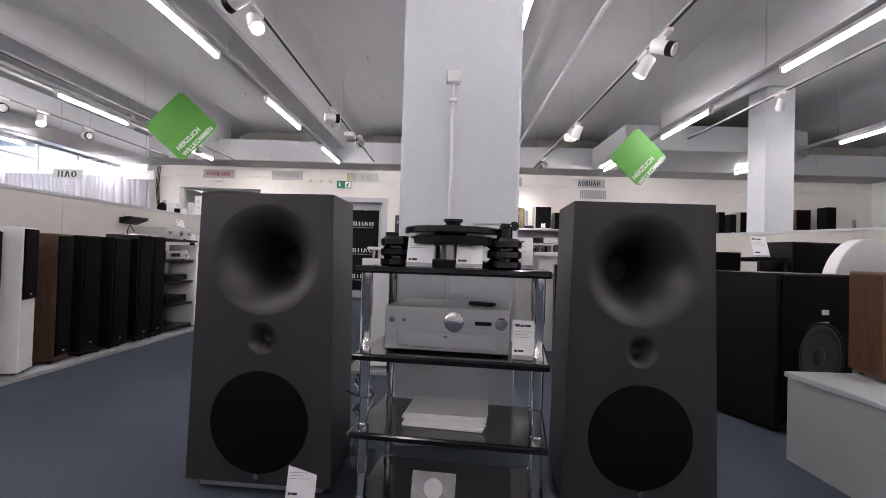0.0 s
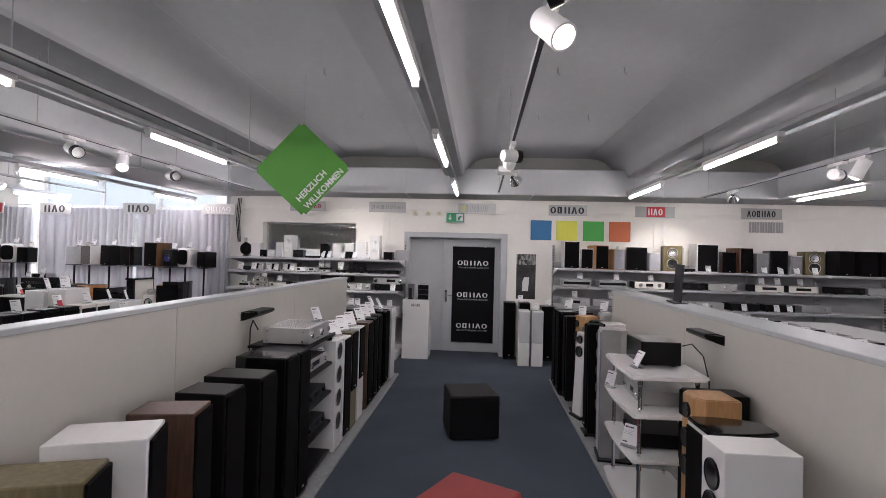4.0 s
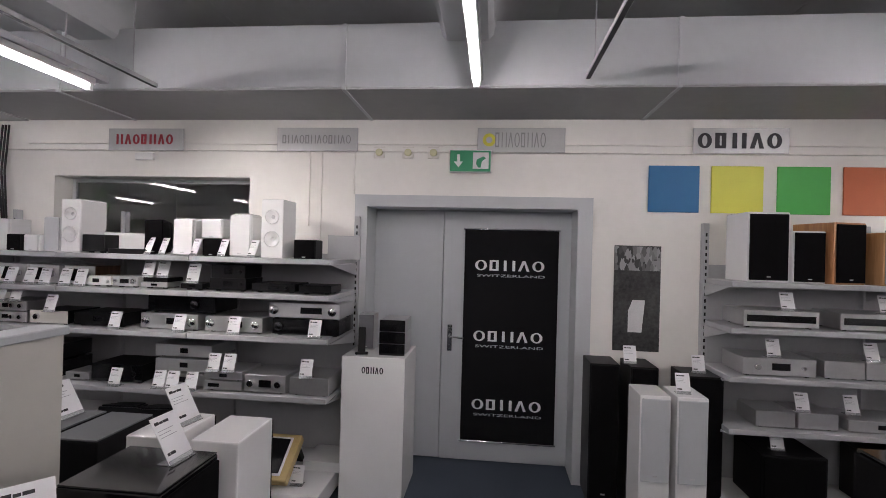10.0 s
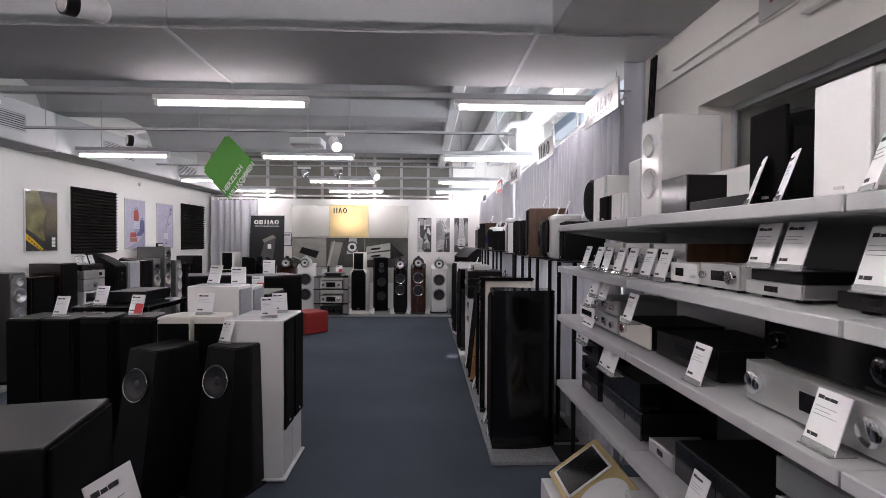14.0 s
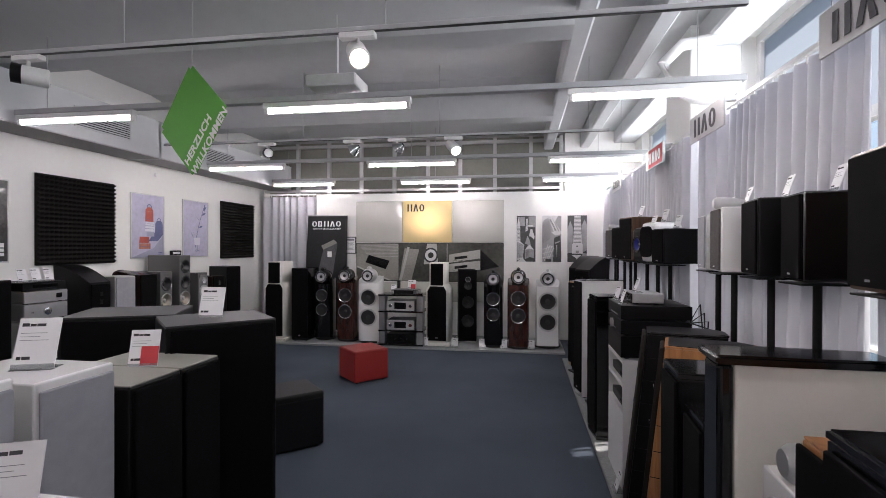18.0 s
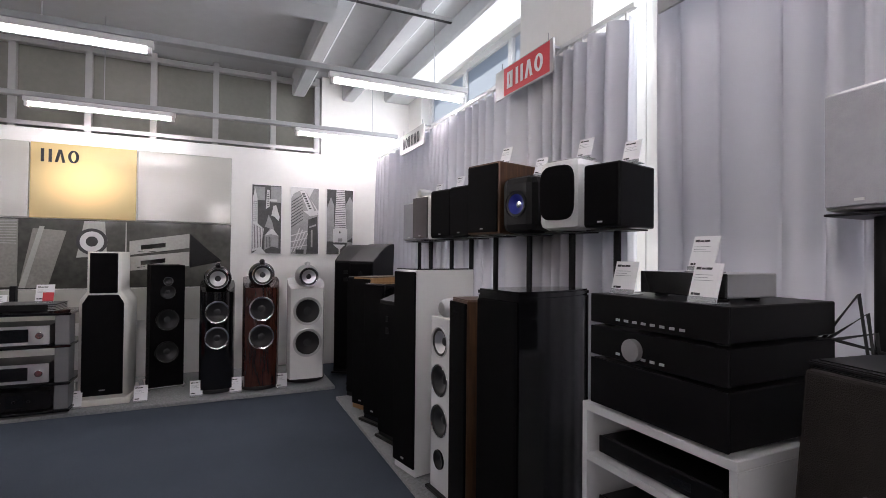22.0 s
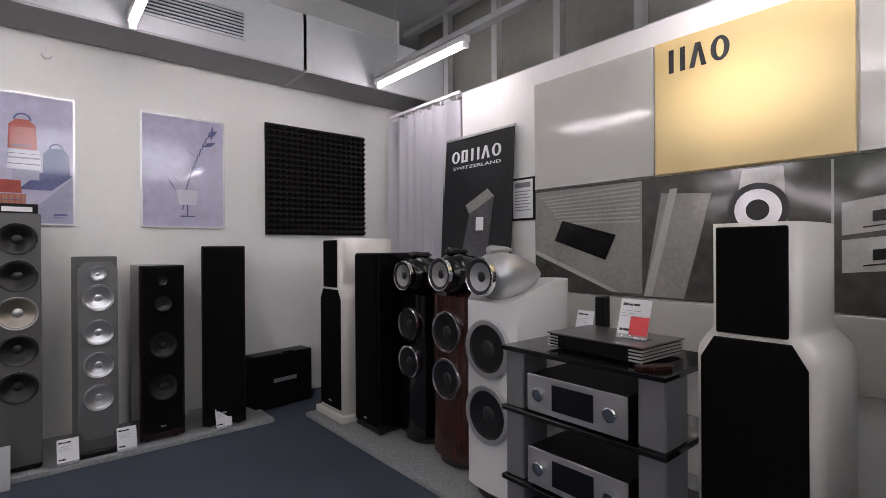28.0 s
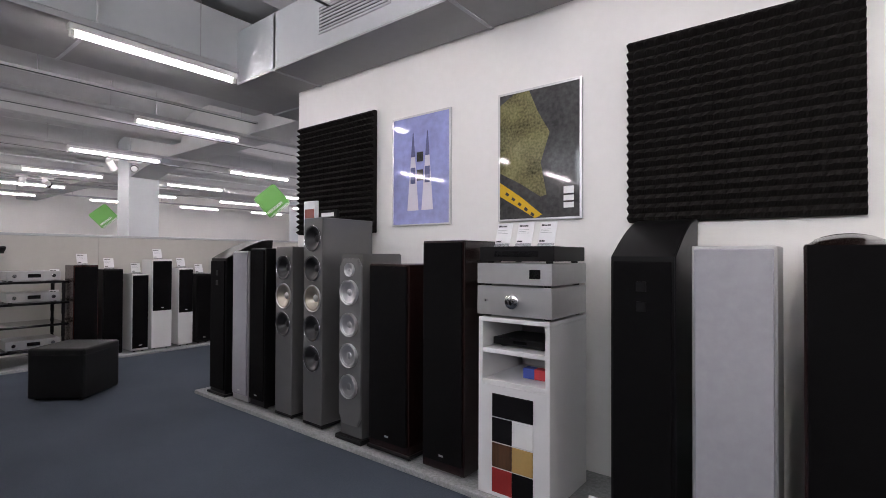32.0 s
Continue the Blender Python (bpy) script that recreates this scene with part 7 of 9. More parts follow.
# ---- wall shelving on the door wall ----
def shelving(x0, x1, zs, label, bays, fy=9.47):
    t = thing("wall_shelving", pose(0, 0, 0), label, "shelving")
    n = bays
    for i in range(n + 1):
        x = x0 + (x1 - x0) * i / n
        part("upright", box(x - 0.02, 9.86, 0.0, x + 0.02, 9.915, 1.98, 0.002), METAL, t)
        if i in (0, n):
            for k in range(34):
                part("slot", box(x - 0.006, 9.8585, 0.3 + 0.048 * k, x + 0.006, 9.8598, 0.325 + 0.048 * k), SATIN, t)
    for i in range(n):
        a, b = x0 + (x1 - x0) * i / n, x0 + (x1 - x0) * (i + 1) / n
        part("back_panel", box(a + 0.021, 9.895, 0.12, b - 0.021, 9.91, 1.68), METAL, t)
        for z in zs:
            part("shelf_board", box(a + 0.003, fy, z - 0.035, b - 0.003, 9.89, z, 0.003), METAL, t)
        part("base_shelf", box(a + 0.003, fy - 0.09, 0.02, b - 0.003, 9.89, 0.14, 0.004), OFFW, t)
    for i in range(n + 1):
        x = x0 + (x1 - x0) * i / n
        for z in zs:
            part("bracket", prism([(fy + 0.03, z - 0.036), (9.87, z - 0.036), (9.87, z - 0.13)], x - 0.003, x + 0.003, 0, Matrix(((0, 0, 1, 0), (1, 0, 0, 0), (0, 1, 0, 0), (0, 0, 0, 1)))), METAL, t)
    return t


ZL = (1.647, 1.408, 1.122, 0.732)
ZR = (1.58, 1.28, 0.965, 0.63)
shelving(-5.96, -3.0, ZL, "grey steel wall shelving full of small hi-fi units", 3, 9.25)
shelving(-0.4, 5.0, ZR, "grey steel wall shelving full of speakers and amplifiers", 5)
shelving(5.02, 8.62, (1.58, 1.2), "grey steel wall shelving with a few compact speakers", 3)
for xa, xb, h, b, l in ((5.58, 5.7, 0.44, SATIN, "slim black compact speaker on the shelf"), (5.8, 5.93, 0.4, SATIN, "slim black compact speaker on the shelf"), (6.0, 6.2, 0.46, WHITE, "white compact speaker on the shelf"), (6.21, 6.29, 0.46, SATIN, "narrow black compact speaker on the shelf"), (7.13, 7.43, 0.53, DKROSE, "dark red wooden speaker on the shelf"), (7.74, 7.94, 0.6, SATIN, "tall black compact speaker on the shelf")):
    shelf_speaker(xa, xb, 9.5, 1.58, h, 0.26, b, CLOTH, l)
card(6.08, 9.48, 1.58, 0)
card(7.5, 9.48, 1.58, 0)
SH = 9.34
# left: top shelf
z = ZL[0]
egg_speaker(-5.695, SH, z, 0.23, SATIN, CLOTH, "black rounded satellite speaker on the shelf")
shelf_speaker(-5.587, -5.425, SH, z, 0.23, 0.16, WHITE, OFFW, "white compact speaker on the shelf")
shelf_speaker(-5.416, -5.307, SH - 0.03, z, 0.12, 0.1, SATIN, CLOTH, "small black cube speaker on the shelf")
shelf_speaker(-5.290, -5.172, SH - 0.02, z, 0.12, 0.1, WHITE, OFFW, "small white cube speaker on the shelf")
shelf_speaker(-5.155, -5.028, SH, z, 0.25, 0.14, OFFW, GREYP, "pale grey compact speaker on the shelf")
shelf_speaker(-5.010, -4.856, SH - 0.02, z, 0.38, 0.24, WHITE, None, "tall white compact speaker with pale drivers", [(0.72, 0.045, {"rim": WHITE, "cone": WHITE, "cap": SILVER}), (0.34, 0.058, {"rim": WHITE, "cone": WHITE, "cap": WHITE})], r=0.01)
component(-4.839, -4.667, SH - 0.02, z, 0.13, 0.18, SATIN, DISPLAY, "small black radio on the shelf", knobs=(), display=None, name="radio", category="radio")
t = thing("sound_bar", pose(-4.560, SH + 0.12, z), "pale grey sound bar standing at the back of the shelf", "sound bar")
part("body", box(-0.24, 0, 0, 0.24, 0.09, 0.15, 0.01, 2), OFFW, t)
part("grille", box(-0.22, -0.004, 0.02, 0.22, -0.0005, 0.13, 0.002), OFFW, t)
component(-4.631, -4.325, SH - 0.03, z, 0.035, 0.14, SATIN, SATIN, "flat black sound bar on the shelf", knobs=(), display=None, feet=False, name="sound_bar", category="sound bar")
shelf_speaker(-4.379, -4.235, SH, z, 0.25, 0.15, SATIN, CLOTH, "black rounded satellite speaker on the shelf", r=0.06)
shelf_speaker(-4.163, -4.010, SH, z, 0.26, 0.2, WHITE, OFFW, "white compact speaker on the shelf", r=0.02)
shelf_speaker(-3.946, -3.811, SH, z, 0.12, 0.14, SATIN, CLOTH, "black lower cube of a stacked speaker", r=0.01)
shelf_speaker(-3.955, -3.803, SH, z + 0.121, 0.14, 0.14, WHITE, OFFW, "white cube speaker stacked on a black one", r=0.012)
shelf_speaker(-3.749, -3.595, SH, z, 0.3, 0.18, WHITE, OFFW, "white compact speaker on the shelf", r=0.025)
shelf_speaker(-3.514, -3.360, SH - 0.02, z, 0.4, 0.22, WHITE, None, "tall white compact speaker with pale drivers", [(0.7, 0.05, {"rim": WHITE, "cone": WHITE, "cap": SILVER}), (0.32, 0.055, {"rim": WHITE, "cone": WHITE, "cap": WHITE})])
shelf_speaker(-3.289, -3.135, SH, z, 0.13, 0.14, SATIN, CLOTH, "black cube speaker on the shelf")
t = thing("back_board", pose(-3.000, SH + 0.2, z), "plain grey display board on the shelf", "board")
part("panel", box(-0.12, 0, 0, 0.12, 0.012, 0.17, 0.002), METAL, t)
for x in (-4.325, -4.217, -3.983, -3.784, -3.568):
    card(x, SH - 0.05, z, -28)
# second shelf
z = ZL[1]
for xa, m in ((-5.587, OFFW), (-5.316, OFFW), (-5.037, OFFW)):
    component(xa, xa + 0.24, SH + 0.05, z, 0.14, 0.25, WALNUT if xa > -5.226 else m, SILVER, "small silver and wood stereo receiver on the shelf", knobs=((0.3, 0.02),), display=(-0.35, 0.05))
    card(xa + 0.06, SH - 0.02, z, 0)
    card(xa + 0.18, SH - 0.02, z, 0)
card(-5.767, SH, z, 0)
component(-5.748, -5.641, SH + 0.05, z, 0.07, 0.12, SATIN, DISPLAY, "little black streaming box on the shelf", knobs=(), display=None)
component(-4.802, -4.631, SH, z, 0.075, 0.2, CREAM, WHITE, "small white radio on the shelf", knobs=((0.38, 0.012),), display=(-0.3, 0.0), name="radio", category="radio")
component(-4.614, -4.424, SH, z, 0.08, 0.2, WHITE, SILVER, "small silver radio on the shelf", knobs=((0.36, 0.02), (-0.36, 0.012)), display=(-0.2, 0.15), name="radio", category="radio")
component(-4.397, -4.199, SH, z, 0.045, 0.2, SILVER, SILVER, "flat silver disc player on the shelf", knobs=(), name="disc_player", category="disc player")
component(-4.389, -4.208, SH + 0.01, z + 0.046, 0.03, 0.18, SATIN, SATIN, "flat black unit on a silver player", knobs=(), display=None, feet=False)
card(-4.352, SH, z + 0.077, 0)
card(-4.244, SH, z + 0.077, 0)
component(-4.100, -3.938, SH, z, 0.045, 0.18, SATIN, SATIN, "flat black player on the shelf", knobs=())
card(-4.019, SH, z + 0.046, 0, w=0.09, h=0.14)
component(-3.884, -3.623, SH, z, 0.09, 0.25, SATIN, SATIN, "black receiver on the shelf", knobs=((0.36, 0.012),))
component(-3.875, -3.631, SH, z + 0.091, 0.09, 0.25, SATIN, SATIN, "black receiver stacked on another", knobs=((0.36, 0.012),), feet=False)
component(-3.578, -3.270, SH, z, 0.065, 0.25, SATIN, SATIN, "black flat receiver on the shelf", knobs=((0.3, 0.01),))
component(-3.244, -3.018, SH, z, 0.06, 0.22, SATIN, SATIN, "flat black unit on the shelf", knobs=(), display=None)
# third shelf
z = ZL[2]
component(-5.812, -5.587, SH, z, 0.08, 0.25, SILVER, OFFW, "small white radio with a dark display", knobs=(), display=(-0.35, 0.35), name="radio", category="radio")
for k in range(2):
    component(-5.560, -5.280, SH, z + 0.081 * k, 0.08, 0.28, SILVER, SILVER, "small silver stereo unit in a stack of two", knobs=((-0.36, 0.014), (0.1, 0.016), (0.34, 0.016)), display=(-0.2, -0.02))
component(-5.253, -4.956, SH, z, 0.1, 0.3, SATIN, CREAM, "pale green-gold fronted amplifier on the shelf", knobs=((-0.3, 0.022),), display=None)
component(-4.902, -4.524, SH, z, 0.1, 0.3, SATIN, SATIN, "black receiver on the shelf", knobs=((0.36, 0.016),), name="receiver", category="receiver")
component(-4.389, -3.965, SH, z, 0.115, 0.32, SILVER, SILVER, "silver receiver with large knobs on the shelf", display=(-0.05, 0.2), knobs=((-0.4, 0.03), (0.4, 0.03)))
component(-4.361, -3.856, SH + 0.03, z + 0.116, 0.12, 0.3, BLACK, BLACK, "large gloss black amplifier on a silver one", knobs=((-0.4, 0.02), (0.2, 0.03)), display=None)
component(-3.910, -3.496, SH, z, 0.11, 0.32, SILVER, SILVER, "silver receiver with large knobs on the shelf", display=(-0.1, 0.15), knobs=((-0.4, 0.03), (0.38, 0.03)))
component(-3.424, -2.955, SH, z, 0.115, 0.34, BLACK, BLACK, "black receiver below a silver one", knobs=((-0.4, 0.03),), display=None)
component(-3.442, -2.947, SH - 0.02, z + 0.116, 0.11, 0.34, SILVER, SILVER, "large silver amplifier with a wide display", display=(-0.05, 0.25), knobs=((-0.42, 0.03), (0.4, 0.03)))
for x in (-5.695, -5.442, -5.316, -5.046, -4.550, -4.073, -3.676, -3.109):
    card(x, SH - 0.06 if x > -5.587 else SH, z if x in (-4.550, -4.073, -3.676, -3.109) else z + 0.162 if x in (-5.442, -5.316) else z + 0.1 if x == -5.046 else z + 0.08, 0)
# fourth shelf
z = ZL[3]
for k in range(3):
    component(-5.767, -5.515, SH, z + 0.101 * k, 0.09, 0.28, SATIN, SATIN, "small black stereo unit in a stack of three", knobs=(), display=(-0.3, 0.1))
component(-5.451, -5.028, SH, z, 0.12, 0.32, BLACK, BLACK, "black amplifier on the shelf", knobs=())
component(-5.442, -5.037, SH, z + 0.121, 0.12, 0.32, BLACK, BLACK, "black amplifier stacked on another", knobs=(), display=None)
component(-4.956, -4.776, SH, z, 0.06, 0.2, SILVER, SILVER, "small silver box on the shelf", knobs=())
component(-4.757, -4.370, SH, z, 0.13, 0.3, SATIN, BLACK, "black receiver on the shelf", knobs=((0.36, 0.02),))
for k in range(3):
    component(-4.271, -3.856, SH, z + 0.1 * k, 0.092, 0.32, SILVER, ALU, "silver disc player in a stack of three", knobs=(), display=(-0.06, 0.08), name="disc_player", category="disc player")
component(-3.875, -3.604, SH - 0.05, z, 0.07, 0.28, SILVER, SILVER, "small silver amplifier in a stack", knobs=(), display=(-0.4, -0.1))
component(-3.875, -3.604, SH - 0.05, z + 0.071, 0.065, 0.28, SILVER, SILVER, "small silver player stacked on an amplifier", knobs=(), display=(-0.1, 0.1))
component(-3.586, -3.298, SH - 0.05, z, 0.125, 0.3, SILVER, SILVER, "silver amplifier with two knobs on the shelf", display=(-0.15, 0.15), knobs=((-0.35, 0.024), (0.32, 0.024)))
component(-3.270, -3.000, SH - 0.05, z, 0.125, 0.3, SILVER, ALU, "plain silver power amplifier on the shelf", display=None, knobs=())
for x, dz in ((-5.587, 0.3), (-5.523, 0.3), (-5.271, 0.242), (-5.181, 0.242), (-4.524, 0), (-4.199, 0), (-4.100, 0), (-3.965, 0), (-3.803, 0.137), (-3.694, 0.137), (-3.154, 0.126)):
    card(x, SH - 0.075, z + dz, 0)
# base shelf: tilted turntables, a subwoofer, wedge speakers
def turntable_display(x, rz, dark, label):
    t = thing("turntable", pose(x, 9.22, 0.16, 36, 0, rz), label, "turntable")
    part("plinth", box(-0.19, 0.0, 0.0, 0.19, 0.34, 0.06, 0.006), mat("pale_wood", (0.5, 0.38, 0.16), 0.4, var=0.15), t)
    if dark:
        part("tray", box(-0.14, 0.03, 0.061, 0.14, 0.31, 0.068, 0.003), OFFW, t)
        part("deck", box(-0.125, 0.045, 0.0685, 0.125, 0.295, 0.071, 0.002), DISPLAY, t)
    else:
        part("platter", lathe([(0.14, 0.061), (0.14, 0.078), (0.0, 0.08)], 36, Matrix.Translation((0, 0.17, 0))), OFFW, t)
    part("prop", box(-0.15, 0.29, -0.2, 0.15, 0.33, -0.001), SATIN, t)


turntable_display(-5.695, 0, True, "tilted turntable with a dark top on the bottom shelf")
turntable_display(-5.361, 0, False, "tilted turntable with a pale platter on the bottom shelf")
turntable_display(-3.829, 0, False, "tilted turntable with a pale platter on the bottom shelf")
turntable_display(-3.424, 0, True, "tilted pale wood turntable with a dark top")
shelf_speaker(-5.155, -4.830, 9.33, 0.14, 0.34, 0.36, WHITE, None, "white cube subwoofer with a black driver", [(0.5, 0.13, {"rim": SATIN, "cone": CONEB, "cap": CONE})], name="subwoofer")
for x in (-4.631, -4.344):
    t = thing("monitor_speaker", pose(x, 9.38, 0.14, -10, 0, 4), "tall black wedge-shaped outdoor speaker", "speaker", "black wedge speakers")
    part("cabinet", prism([(-0.14, 0), (0.14, 0), (0.1, 0.2), (-0.1, 0.2)], 0.01, 0.4, 0.012), SATIN, t)
    part("badge", box(-0.02, -0.003, 0.2, 0.02, -0.0005, 0.21), SILVER, t)
for x in (-4.776, -4.190, -3.199):
    card(x, 9.28, 0.14, 0)
t = thing("carton", pose(-3.082, 9.5, 0.14), "flat white carton on the bottom shelf", "carton")
part("body", box(-0.16, 0, 0, 0.16, 0.3, 0.07, 0.003), OFFW, t)

# right shelving
z = ZR[0]
RS = 9.53
shelf_speaker(-0.28, -0.02, RS, z, 0.46, 0.3, WHITE, CLOTH, "large black-fronted bookshelf speaker on the shelf")
shelf_speaker(0.0, 0.2, RS, z, 0.34, 0.28, WHITE, CLOTH, "white bookshelf speaker with a black grille")
shelf_speaker(0.23, 0.46, RS, z, 0.4, 0.32, CHERRY, CLOTH, "cherry bookshelf speaker with a black grille", rz=14)
shelf_speaker(0.53, 0.72, RS, z, 0.34, 0.26, OAK, SILVERCL, "pale bookshelf speaker with a grey grille", rz=10)
shelf_speaker(0.74, 1.06, RS, z, 0.38, 0.34, BLACK, CLOTH, "gloss black bookshelf speaker on the shelf", rz=-12)
shelf_speaker(1.1, 1.29, RS, z, 0.3, 0.2, WHITE, SILVERCL, "small white bookshelf speaker with a grey grille", r=0.015)
shelf_speaker(1.33, 1.62, RS, z, 0.42, 0.36, OLIVE, None, "olive and silver bookshelf speaker with two drivers", [(0.72, 0.08, {"rim": SILVER, "cone": CONEW, "cap": CHROME}), (0.3, 0.085, {"rim": SILVER, "cone": CONE})], rz=-14)
component(1.66, 1.84, RS, z, 0.05, 0.24, SATIN, SATIN, "small black player on the shelf", knobs=(), display=None)
shelf_speaker(1.86, 2.2, RS, z, 0.46, 0.3, WHITE, CLOTH, "white bookshelf speaker with a black grille")
shelf_speaker(2.26, 2.48, RS, z, 0.34, 0.3, DKROSE, CLOTH, "dark bookshelf speaker with a black grille")
shelf_speaker(2.52, 2.76, RS, z, 0.41, 0.32, WALNUT, CLOTH, "walnut bookshelf speaker with a black grille", rz=14)
shelf_speaker(2.8, 2.98, RS, z, 0.33, 0.26, SILVER, GREYCL, "grey bookshelf speaker on the shelf")
shelf_speaker(3.01, 3.27, RS, z, 0.38, 0.3, BLACK, CLOTH, "gloss black bookshelf speaker on the shelf", rz=-8)
shelf_speaker(3.32, 3.5, RS, z, 0.3, 0.26, OFFW, GREYCL, "pale bookshelf speaker with a grey grille")
shelf_speaker(3.55, 3.82, RS, z, 0.38, 0.3, OLIVE, None, "olive bookshelf speaker with one silver driver", [(0.7, 0.08, {"rim": SILVER, "cone": CONEW, "cap": CHROME}), (0.3, 0.085, {"rim": SILVER, "cone": CONE})], rz=-10)
for xa in (4.05, 4.4, 4.7):
    shelf_speaker(xa, xa + 0.24, RS, z, 0.4, 0.3, SATIN, CLOTH, "black bookshelf speaker with a black grille")
for x in (2.03, 2.9, 3.15, 3.4, 3.68):
    card(x, RS - 0.045, z, 0)
z = ZR[1]
for xa, xb, c, f, l, kn, dp in ((-0.29, 0.17, SILVER, SILVER, "silver-framed player with a black glass front", (), (-0.46, 0.46)), (0.3, 0.76, SILVER, SILVER, "silver-framed player with a black glass front", (), (-0.46, 0.46)),
                                 (0.88, 1.36, SATIN, CREAM, "silver amplifier with two large knobs", ((-0.3, 0.03), (0.32, 0.03)), (-0.12, 0.12)), (1.42, 1.98, SATIN, SATIN, "black receiver on the shelf", ((0.36, 0.02),), (-0.2, 0.1)),
                                 (2.05, 2.5, SATIN, SILVER, "silver amplifier with one knob", ((0.05, 0.022),), None), (2.78, 3.22, SATIN, CREAM, "silver player with a dark tray", (), (-0.25, 0.25)), (3.3, 3.75, SATIN, CREAM, "silver player with a dark tray", (), (-0.25, 0.25)), (4.0, 4.45, SATIN, SATIN, "black receiver on the shelf", ((0.36, 0.02),), (-0.2, 0.1)), (4.5, 4.9, SILVER, SILVER, "silver amplifier on the shelf", ((0.3, 0.02),), None)):
    component(xa, xb, RS, z, 0.115, 0.3, c, f, l, knobs=kn, display=dp)
for x in (0.0, 0.6, 1.15, 2.9, 3.15, 3.5):
    card(x, RS + 0.03, z + 0.115, 0)
z = ZR[2]
for xa, xb, c, f, l, kn, dp in ((-0.29, 0.16, SILVER, SILVER, "silver amplifier with two knobs", ((-0.3, 0.02), (0.32, 0.012)), (-0.1, 0.15)), (0.21, 0.45, SILVER, ALU, "plain silver half-width amplifier", (), None), (0.46, 0.7, SILVER, ALU, "plain silver half-width amplifier", (), None),
                                 (0.74, 1.2, SILVER, SILVER, "silver amplifier with a dark display", ((-0.3, 0.014), (-0.1, 0.014)), (0.0, 0.2)), (1.3, 1.75, SATIN, SATIN, "black receiver on the shelf", ((0.36, 0.02),), (-0.2, 0.1)), (1.85, 2.3, SILVER, SILVER, "silver amplifier with one knob", ((0.05, 0.022),), None), (2.4, 2.85, SATIN, SATIN, "black receiver on the shelf", (), (-0.2, 0.1)), (2.95, 3.4, SATIN, SATIN, "black receiver on the shelf", ((0.36, 0.02),), None), (3.5, 3.95, SILVER, SILVER, "silver amplifier on the shelf", ((0.3, 0.02),), None)):
    component(xa, xb, RS, z, 0.12, 0.3, c, f, l, knobs=kn, display=dp)
for x in (-0.08, 0.52, 0.9, 1.05, 2.0, 2.6, 3.1, 3.3):
    card(x, RS + (0.03 if x < 0.6 else -0.05), z + (0.12 if x < 0.6 else 0), 0)
z = ZR[3]
for xa in (-0.2, 0.06, 0.92, 1.2, 1.5, 2.0, 2.5, 3.0):
    component(xa, xa + 0.24, RS, z, 0.11, 0.26, SILVER, ALU if xa < 1.4 else SILVER, "small silver half-width amplifier", knobs=(), display=None if xa < 1.4 else (-0.2, 0.2))
for xa in (0.36,):
    component(xa, xa + 0.46, RS, z, 0.08, 0.28, SILVER, SILVER, "flat silver player on the shelf", knobs=())
for x in (0.1, 0.4, 1.0, 1.6, 2.2):
    card(x, RS + 0.02, z + 0.11, 0)
shelf_speaker(-0.2, 0.2, 9.46, 0.14, 0.34, 0.36, SATIN, CLOTH, "black cube subwoofer on the bottom shelf", name="subwoofer")
card(-0.05, 9.55, 0.48, 0)
for xa in (0.5, 1.3, 2.1, 2.9):
    shelf_speaker(xa, xa + 0.36, 9.46, 0.14, 0.34, 0.36, SATIN, CLOTH, "black cube subwoofer on the bottom shelf", name="subwoofer")

# ---- signs and fittings on the door wall ----
SZ = 2.585


def wall_board(xc, letters, label, **k):
    return board(xc, 9.886, SZ, letters, label, hang=False, w=0.66, h=0.185, **k)


GREYTXT = mat("grey_lettering", (0.22, 0.22, 0.22), 0.5)
board(-4.81, 9.886, 2.58, 7, "grey brand board with dark red lettering", mat("maroon_lettering", (0.3, 0.015, 0.03), 0.5), hang=False, w=0.66, h=0.18, tw=0.5, th=0.11)
wall_board(-3.35, 12, "grey brand board with small dark lettering", ink=GREYTXT, tw=0.56, th=0.09, bold=0)
t = wall_board(-1.75, 8, "grey brand board with grey lettering and a yellow swirl", ink=GREYTXT, tw=0.38, th=0.15, bold=0)
part("swirl", lathe([(0.05, 0), (0.05, 0.002), (0.025, 0.002), (0.025, 0)], 18, Matrix.Translation((-0.24, -0.0065, 0)) @ FRONT), mat("yellow_swirl", (0.6, 0.55, 0.05), 0.5), t)
wall_board(-0.17, 5, "grey brand board with bold black lettering", tw=0.58, th=0.15)
wall_board(1.3, 3, "grey brand board with a red plate and white lettering", ink=LETTER, plate=(REDINK, -0.14, 0.17), tw=0.24, th=0.15)
wall_board(3.05, 6, "grey brand board with bold black lettering", tw=0.46, th=0.14)
t = thing("loudspeaker_grille", pose(3.15, 9.915, 2.36), "grey ribbed panel under the sign", "grille")
for k in range(13):
    part("rib", box(-0.28 + 0.043 * k, -0.012, -0.09, -0.25 + 0.043 * k, -0.0005, 0.09), METAL, t)
EXITG = glow("exit_sign_green", (0.02, 0.22, 0.1), 0.08)
t = thing("exit_sign", pose(-2.13, 9.915, 2.42), "green lit emergency exit sign with a white arrow and runner mark", "exit sign")
part("housing", box(-0.16, -0.05, -0.085, 0.16, 0, 0.085, 0.004), LAMPW, t)
part("face", box(-0.155, -0.053, -0.08, 0.155, -0.0505, 0.08), EXITG, t)
part("arrow", prism([(-0.1, 0.05), (-0.08, 0.05), (-0.08, -0.005), (-0.055, -0.005), (-0.09, -0.05), (-0.125, -0.005), (-0.1, -0.005)], 0, 0.0015, 0, Matrix.Translation((0, -0.0532, 0)) @ FRONT), LETTER, t)
